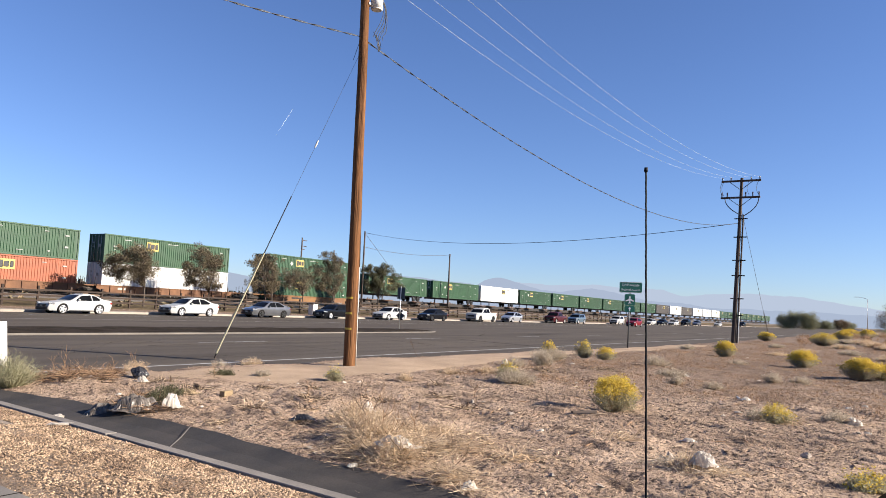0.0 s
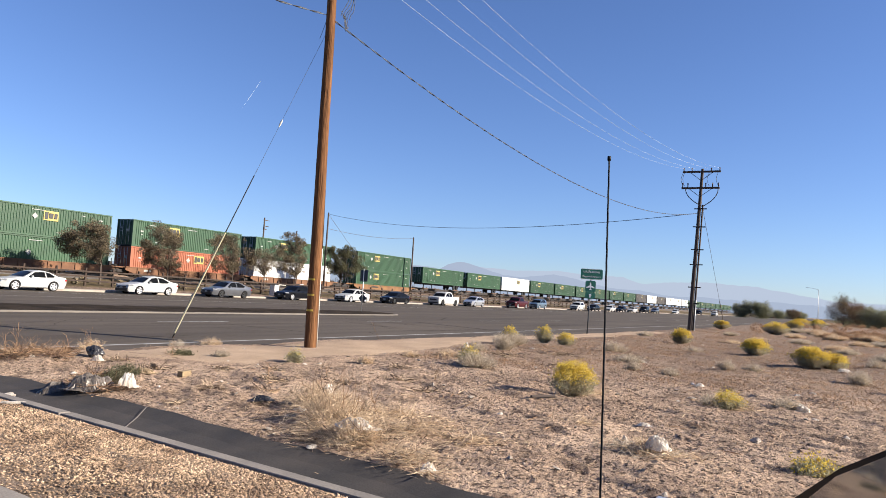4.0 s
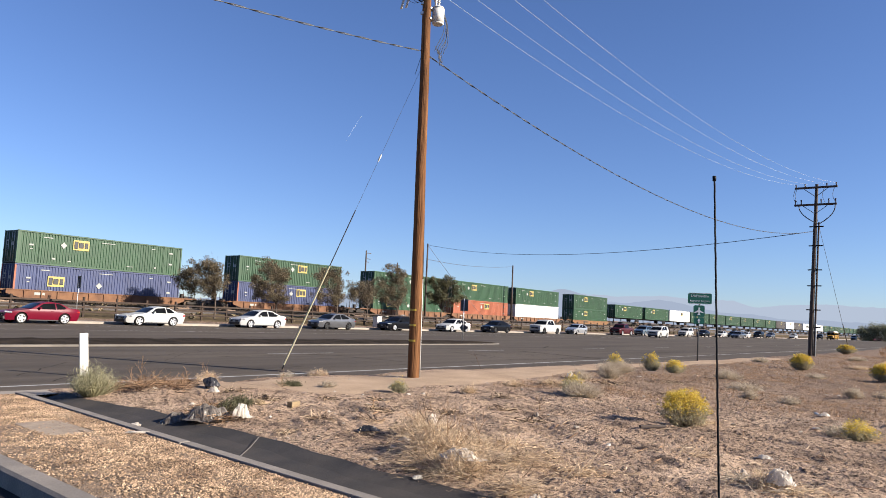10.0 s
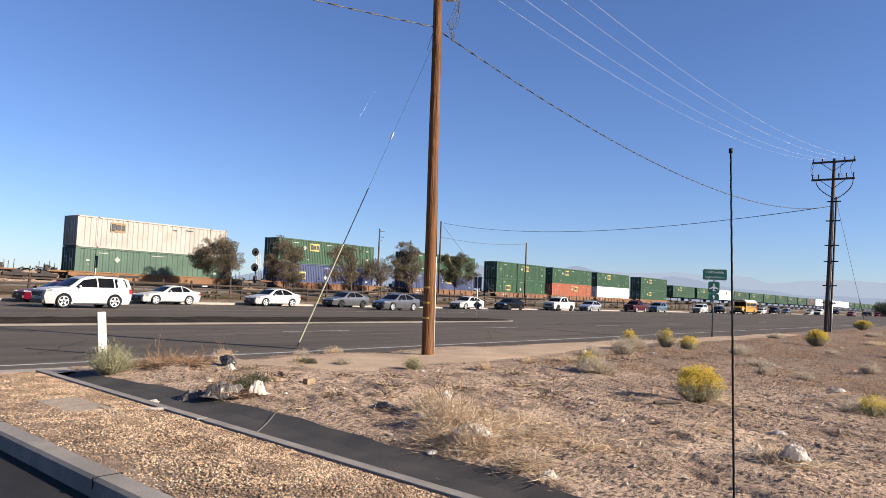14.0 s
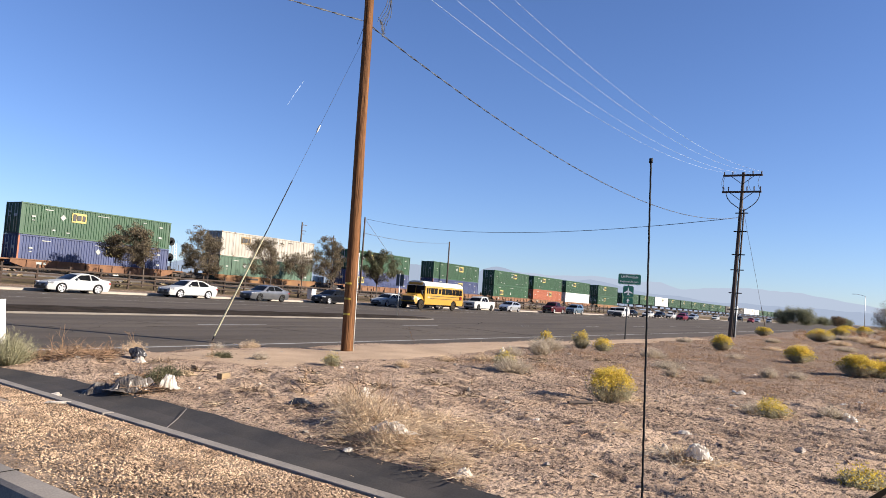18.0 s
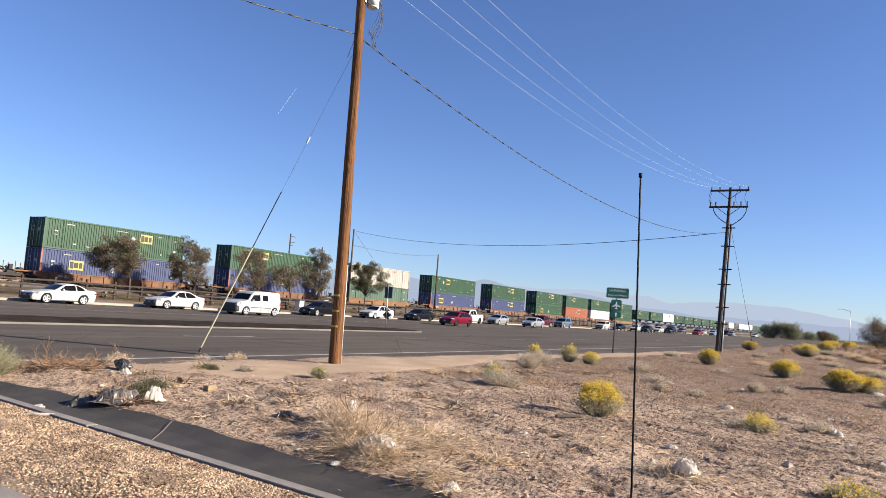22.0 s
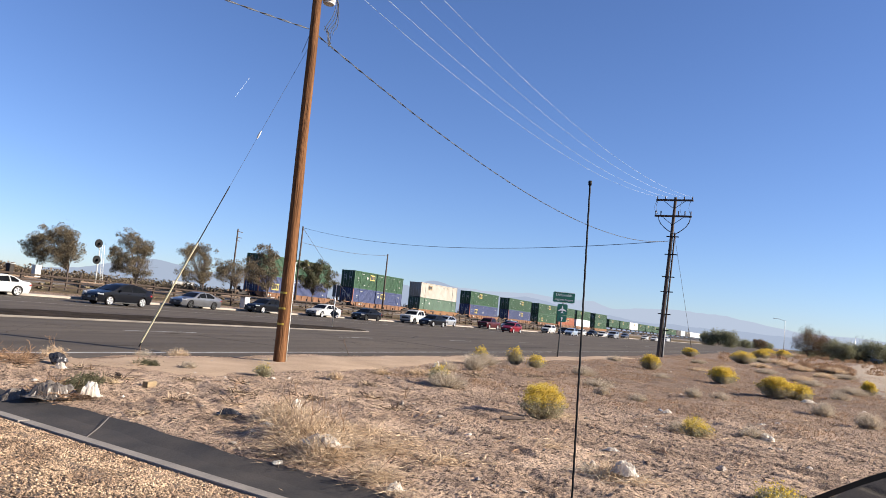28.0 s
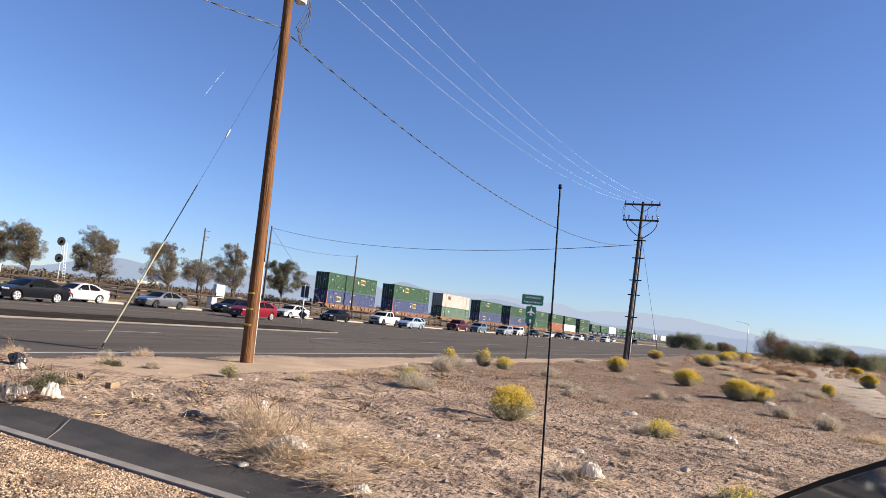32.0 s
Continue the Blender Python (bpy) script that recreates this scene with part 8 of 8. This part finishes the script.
torn_film("plastic_bag", 6.24, 7.80, 0.19, 0.15, 0.24, PLASTIC_FILM, "torn white plastic bag lying on dirt", 61)
torn_film("plastic_bag", 5.84, 4.04, 0.30, 0.20, 0.12, PLASTIC_FILM, "torn white plastic bag caught in dry grass", 2, dz=0.11)
torn_film("plastic_bag", 7.25, 5.46, 0.17, 0.13, 0.15, PLASTIC_FILM, "scrap of white plastic caught in dry grass", 3, dz=0.11)
torn_film("plastic_bag", 7.0, 5.3, 0.10, 0.09, 0.08, PLASTIC_FILM, "scrap of white plastic caught in dry grass", 33, dz=0.04)
torn_film("plastic_bag", 5.38, 2.97, 0.12, 0.10, 0.08, PLASTIC_FILM, "crumpled white plastic at the ditch edge", 4)
torn_film("plastic_bag", 5.42, 4.22, 0.09, 0.06, 0.04, PLASTIC_FILM, "crumpled white plastic at the ditch edge", 34)
torn_film("plastic_bag", 7.08, 1.5, 0.18, 0.14, 0.17, PLASTIC_FILM, "crumpled white plastic in grey weeds", 71, dz=0.06)
torn_film("plastic_bag", 12.7, 0.52, 0.26, 0.18, 0.14, PLASTIC_FILM, "crumpled white plastic on the dirt", 6)
torn_film("plastic_bag", 17.4, 8.73, 0.13, 0.12, 0.20, PLASTIC_FILM, "small white plastic scrap on the dirt", 7)
torn_film("plastic_bag", 23.0, -0.05, 0.28, 0.15, 0.12, PLASTIC_FILM, "white plastic scrap beside a shrub", 8)
torn_film("plastic_bag", 14.36, 2.32, 0.13, 0.10, 0.09, PLASTIC_FILM, "small white plastic scrap on the dirt", 35)
torn_film("plastic_bag", 19.5, 4.65, 0.26, 0.14, 0.09, PLASTIC_FILM, "small white plastic scrap on the dirt", 36)
torn_film("plastic_sheet", 5.95, 8.12, 0.44, 0.30, 0.25, PLASTIC_GREY, "dirty clear plastic sheeting bunched in the ditch", 9)
torn_film("plastic_sheet", 5.82, 8.52, 0.36, 0.26, 0.20, PLASTIC_GREY, "dirty clear plastic sheeting bunched in the ditch", 10)
crumple("rubbish_bag", 7.92, 10.82, 0.27, 0.25, 0.26, BAG_BLACK, "black rubbish bag at the road edge", 11)
torn_film("plastic_bag", 7.65, 10.35, 0.17, 0.13, 0.12, PLASTIC_FILM, "white plastic scraps on the dirt", 12)
crumple("stone", 8.77, 0.8, 0.09, 0.075, 0.07, ROCK, "pale angular stone on the dirt", 37, "stone")
torn_film("dark_rag", 6.85, 6.17, 0.19, 0.13, 0.08, BAG_BLACK, "dark rag on the dirt", 13)
torn_film("paper_scrap", 7.12, 8.6, 0.22, 0.18, 0.10, CARDBOARD, "yellow-brown paper scrap on the dirt", 14)
crumple("dark_rag", 7.7, 9.1, 0.17, 0.12, 0.11, TWIG, "dark bark scrap on the dirt", 15)
for k in range(26):
    q = np.random.default_rng(500 + k)
    x, y = 6.5 + 26 * q.random() ** 1.2, q.uniform(-2.5, 9.5)
    s = q.uniform(0.03, 0.10)
    torn_film("plastic_scrap", x, y, s * 1.5, s, s * 0.6, PLASTIC_FILM, "small pale plastic scrap on the dirt", 600 + k)
for k in range(5):
    q = np.random.default_rng(700 + k)
    torn_film("plastic_scrap", 6.6 + q.uniform(0, 2.2), 10.6 + q.uniform(0, 1.2), 0.09, 0.06, 0.035, PLASTIC_FILM, "small pale plastic scrap in dead brush", 800 + k)
brick = thing("wood_block", "small pale wooden block on the dirt", "block", gpos(7.45, 8.17, 12))
boxed("block_body", CARDBOARD, brick, [(0, 0, 0.035, 0.20, 0.09, 0.08)], 0.006)
plank = thing("dark_stick", "short dark wooden stick on the dirt", "stick", gpos(10.3, 3.85, -35))
boxed("stick_body", WOOD_DARK, plank, [(0, 0, 0.02, 0.42, 0.05, 0.035)], 0.006)
plank = thing("white_stick", "short white plastic pipe on the dirt", "pipe", gpos(14.9, 2.52, 20))
tubed("pipe_body", WHITE_PAINT, plank, [((-0.16, 0, 0.03), (0.16, 0, 0.03), 0.02)], 10)
for x, y, z, sx, sy, sz, k in ((5.22, 8.62, -0.035, 0.36, 0.10, 0.05, 51), (4.62, 7.55, 0.090, 0.30, 0.10, 0.03, 52)):
    pk = crumple("plastic_packet", x, y, sx, sy, sz, PLASTIC_FILM, "flattened pale plastic packet beside the edging", k)
    pk.matrix_basis = pose(x, y, z, 0, 0, 40 if k == 51 else -35)
for x, y, s in ((7.35, 12.0, 0.5), (7.05, 11.8, 0.3), (8.9, 12.1, 0.45), (6.95, 5.4, 0.4), (10.9, 6.0, 0.3), (18.2, 12.0, 0.6), (6.4, 4.6, 0.5), (6.9, 5.1, 0.55), (6.6, 4.9, 0.6), (5.9, 4.1, 0.5), (6.85, 11.1, 0.35), (7.2, 11.2, 0.3), (6.75, 4.4, 0.5), (9.3, 10.5, 0.35), (8.15, 7.2, 0.3)):
    q = np.random.default_rng(int(x * 100))
    t = thing("dead_branch", "bare dead branch standing in the brush", "branch", gpos(x, y))
    vs, fs, tips = [], [], []
    limb(q, vs, fs, (0, 0, -0.02), (-0.35, 0.1, 0.9), 0.007, s * 0.55, 2, tips, 0.5)
    for i in range(len(vs) // 30):
        from_arrays("twig", vs[30 * i:30 * i + 30], [tuple(v_ - 30 * i for v_ in f_) for f_ in fs[24 * i:24 * i + 24]], TWIG if s > 0.55 else BRUSH, t)

# the dark car beside which one stands, with a whip aerial on its wing
OWN = pose(3.271, 0.017, 0.0, 0, 0, 204)
own = vehicle("own", P_OWN, "black car parked beside the gravel with a whip aerial", OWN, "car", "", RIM_DARK)
for pane in own.children:
    if pane.name.startswith("side_window"):      # polished, mirror-like glass
        pane.material_slots[0].link = "OBJECT"
        pane.material_slots[0].material = MIRROR_TINT
    if pane.name.startswith("windscreen"):      # tan reflection of the ground painted into the glass
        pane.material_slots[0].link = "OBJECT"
        pane.material_slots[0].material = TAN_GLASS
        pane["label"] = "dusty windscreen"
foot = OWN.inverted() @ Vector((1.926, 0.536, 0.80))
top_ = OWN.inverted() @ Vector((1.920, 0.560, 1.903))
up_ = np.array(top_ - foot)
zz = np.linspace(0, 1, 200)
pts = np.array(foot) + up_ * zz[:, None] + 0.0003 * np.stack([np.cos(zz * 150), np.sin(zz * 150), 0 * zz], 1)
rod = swept("aerial", BLACK, pts, np.linspace(0.0030, 0.0024, 200), own, "thin black whip aerial", 6)
tubed("tip", BLACK, rod, [(tuple(top_ - Vector((0, 0, 0.012))), tuple(top_), 0.0048)], 8)
tubed("mount", BLACK, rod, [(tuple(foot - Vector((0, 0, 0.06))), tuple(foot + Vector((0, 0, 0.03))), 0.014, 0.008)], 8)

# contrail of a climbing aeroplane
trail_mat = surf("vapour", (0.9, 0.9, 0.92), None, 3, 60, 1.0, 0, 0)
contrail = thing("contrail", "short white aeroplane contrail in the sky", "contrail", Matrix())
tl = 4000 * math.tan(radians(2.5))
swept("vapour_trail", trail_mat, [(0, 0, s * tl) for s in (-0.5, -0.2, 0.2, 0.5)], [0.1, 0.28, 0.42, 0.25], contrail, "", 8)


# ---- everything that moves ----
TRAVEL = [(0, -62.95), (6.5, -18.74), (13, 25.37), (19, 65.92), (23, 92.45), (28, 124.35), (32, 149.15)]
LANE_Y, BUS_SIZE = 41.5, 1.017
LANE = {"dark red hatchback driving along the road": (0.88, 0.25), "red hatchback driving along the road": (0.905, 0.2), "white sport utility car driving along the road": (0.95, 0.2)}
TRAFFIC = [
    ("hatch", P_RED, "red hatchback driving along the road", [(0, 136.5), (0.5, 119.2), (1, 101.7), (1.5, 85.1), (2, 68.9), (3, 36.5), (3.5, 21), (4.5, -9), (32, -700)]),
    ("suv", P_WHITE, "white sport utility car driving along the road", [(0, 400), (8, 172), (10, 113), (11, 84.5), (12, 60.5), (12.5, 49.3), (13, 38.4), (13.5, 28.2), (14, 18.6), (15, 0), (32, -300)]),
    ("sedan", P_GREY, "dark silver sedan driving along the road", [(0, 520), (9, 192), (11, 128.5), (11.5, 113.4), (12, 97.8), (12.5, 83.1), (13, 69.6), (13.5, 57.2), (14, 46), (14.5, 35.1), (15, 24.4), (16, 4), (32, -300)]),
    ("bus", None, "", [(0, 585), (12, 214), (13, 183), (14, 152), (15, 123.5), (17.5, 72), (18, 63), (18.5, 54.5), (19, 45.5), (19.5, 36.7), (20, 28.4), (20.5, 20.8), (21.5, 6), (32, -140)]),
    ("van", P_WHITE, "white delivery van driving along the road", [(0, 580), (17.5, 142), (18, 130), (18.5, 117.6), (19, 105.3), (19.5, 92.8), (20, 80.6), (20.5, 69), (21, 58), (21.5, 48.6), (22, 39.8), (22.5, 30.9), (23, 22.4), (24, 6), (32, -120)]),
    ("hatch", P_CRIMSON, "dark red hatchback driving along the road", [(0, 640), (20, 124), (21, 98), (22, 72.8), (23, 48.3), (23.5, 37.2), (24, 26.8), (25, 7), (32, -120)]),
    ("sedan", P_SILVER, "silver sedan driving along the road", [(0, 600), (20, 137), (20.5, 124.8), (21, 114.4), (21.5, 104.6), (22, 95), (22.5, 85.6), (23, 76.9), (23.5, 68.6), (24, 60.8), (25, 46.3), (25.5, 39), (27, 18), (32, -45)]),
    ("hatch", P_BLACK, "black crossover driving along the road", [(0, 600), (25, 92), (26, 71), (27, 51.5), (27.8, 36.5), (28, 32.8), (28.3, 27.3), (29, 14.5), (32, -38)]),
    ("sedan", P_BLACK, "black sedan driving along the road", [(0, 560), (25, 127), (27.5, 87.6), (28, 79.9), (28.5, 72.6), (29, 65.4), (29.5, 58.2), (30, 51.8), (31, 39.8), (31.5, 34.4), (32, 28.9)]),
    ("hatch", P_RED, "red hatchback driving along the road", [(0, 580), (25, 156), (27.5, 115.2), (28, 107.8), (28.5, 99.6), (29, 91.6), (29.5, 84.6), (30, 77.2), (30.5, 70), (31, 63.1), (31.5, 56.8), (32, 51.0)]),
    ("hatch", P_LTBLUE, "pale blue hatchback driving along the road", [(0, 560), (27.5, 148), (30, 111.5), (30.5, 104.3), (31, 96.8), (31.5, 89.5), (32, 82.4)]),
    ("suv", P_SILVER, "silver sport utility car driving along the road", [(0, 580), (27.5, 183), (30, 147.5), (31, 133.5), (31.5, 126.2), (32, 119.2)]),
    ("sedan", P_WHITE, "white sedan driving along the road", [(0, 640), (27.5, 236), (31, 187), (32, 173.5)]),
    ("pickup", P_WHITE, "white pickup driving along the road", [(0, 640), (27.5, 254), (31, 215), (32, 204)]),
]
MOVERS = []
for kind, pm, lbl, rows in TRAFFIC:
    if kind == "bus":
        bus = school_bus()
        bus.scale = (1.04, BUS_SIZE, 1.03)
        MOVERS.append((bus, LANE_Y * BUS_SIZE + 1.18 * BUS_SIZE, [(t, x * BUS_SIZE - 0.5) for t, x in rows]))
    else:
        near_, back = LANE.get(lbl, (1.0, 0.0))      # some are put nearer to the median and shifted to fit the camera's view
        MOVERS.append((vehicle(kind, pm, lbl, Matrix(), "truck" if kind == "pickup" else "car", "cars driving along the road", RIM_DARK if pm is P_CRIMSON else RIM), LANE_Y * near_ + SHAPES[kind]["W"] / 2, [(t, x * near_ - back) for t, x in rows]))


def spin(ob, rows):
    """Turns the wheels of a vehicle as it rolls along the stretch of road in view."""
    ts, xs = [r[0] for r in rows], [r[1] for r in rows]
    fine = np.arange(0, 32.001, 0.004)
    at = np.interp(fine, ts, xs)
    for wheel in [c for c in ob.children if c.name.split(".")[0] == "wheel"]:
        base, r = wheel.matrix_basis.copy(), wheel.location.z
        way = -1 if abs(wheel.rotation_euler.z) > 1 else 1
        keys, last = [(0.0, base)], None
        for t, x in zip(fine, at):
            if -8 < x < 95 and (last is None or abs(x - last) > 1.3 * r):
                if t > 0.02:
                    keys.append((float(t), base @ pose(0, 0, 0, 0, way * math.degrees(x - 95) / r, 0)))
                last = x
        if len(keys) > 2:
            keys.append((32.0 if keys[-1][0] < 31.99 else 32.01, keys[-1][1]))
            walk(wheel, keys)


def motions():
    for ob, off, z in ROLLING:
        walk(ob, [(t, pose(x + off, TRAIN_FACE, z)) for t, x in TRAVEL])
    for ob, y, rows in MOVERS:
        walk(ob, [(t, pose(x, y, 0.0)) for t, x in rows])
        spin(ob, rows)
    rows = []
    for t, az, el in ((0, 44.75, 13.6), (6, 44.43, 14.2), (13, 44.29, 14.4), (19, 44.16, 14.65), (23, 43.97, 15.05), (28, 43.9, 15.25), (32, 43.6, 15.6)):
        d = 4000
        x, y, z = d * math.cos(radians(az)), d * math.sin(radians(az)), EYE + d * math.tan(radians(el))
        rows.append((t, pose(x, y, z, 0, 0, az - 90) @ pose(0, 0, 0, 0, 28, 0)))
    walk(contrail, rows)


motions()
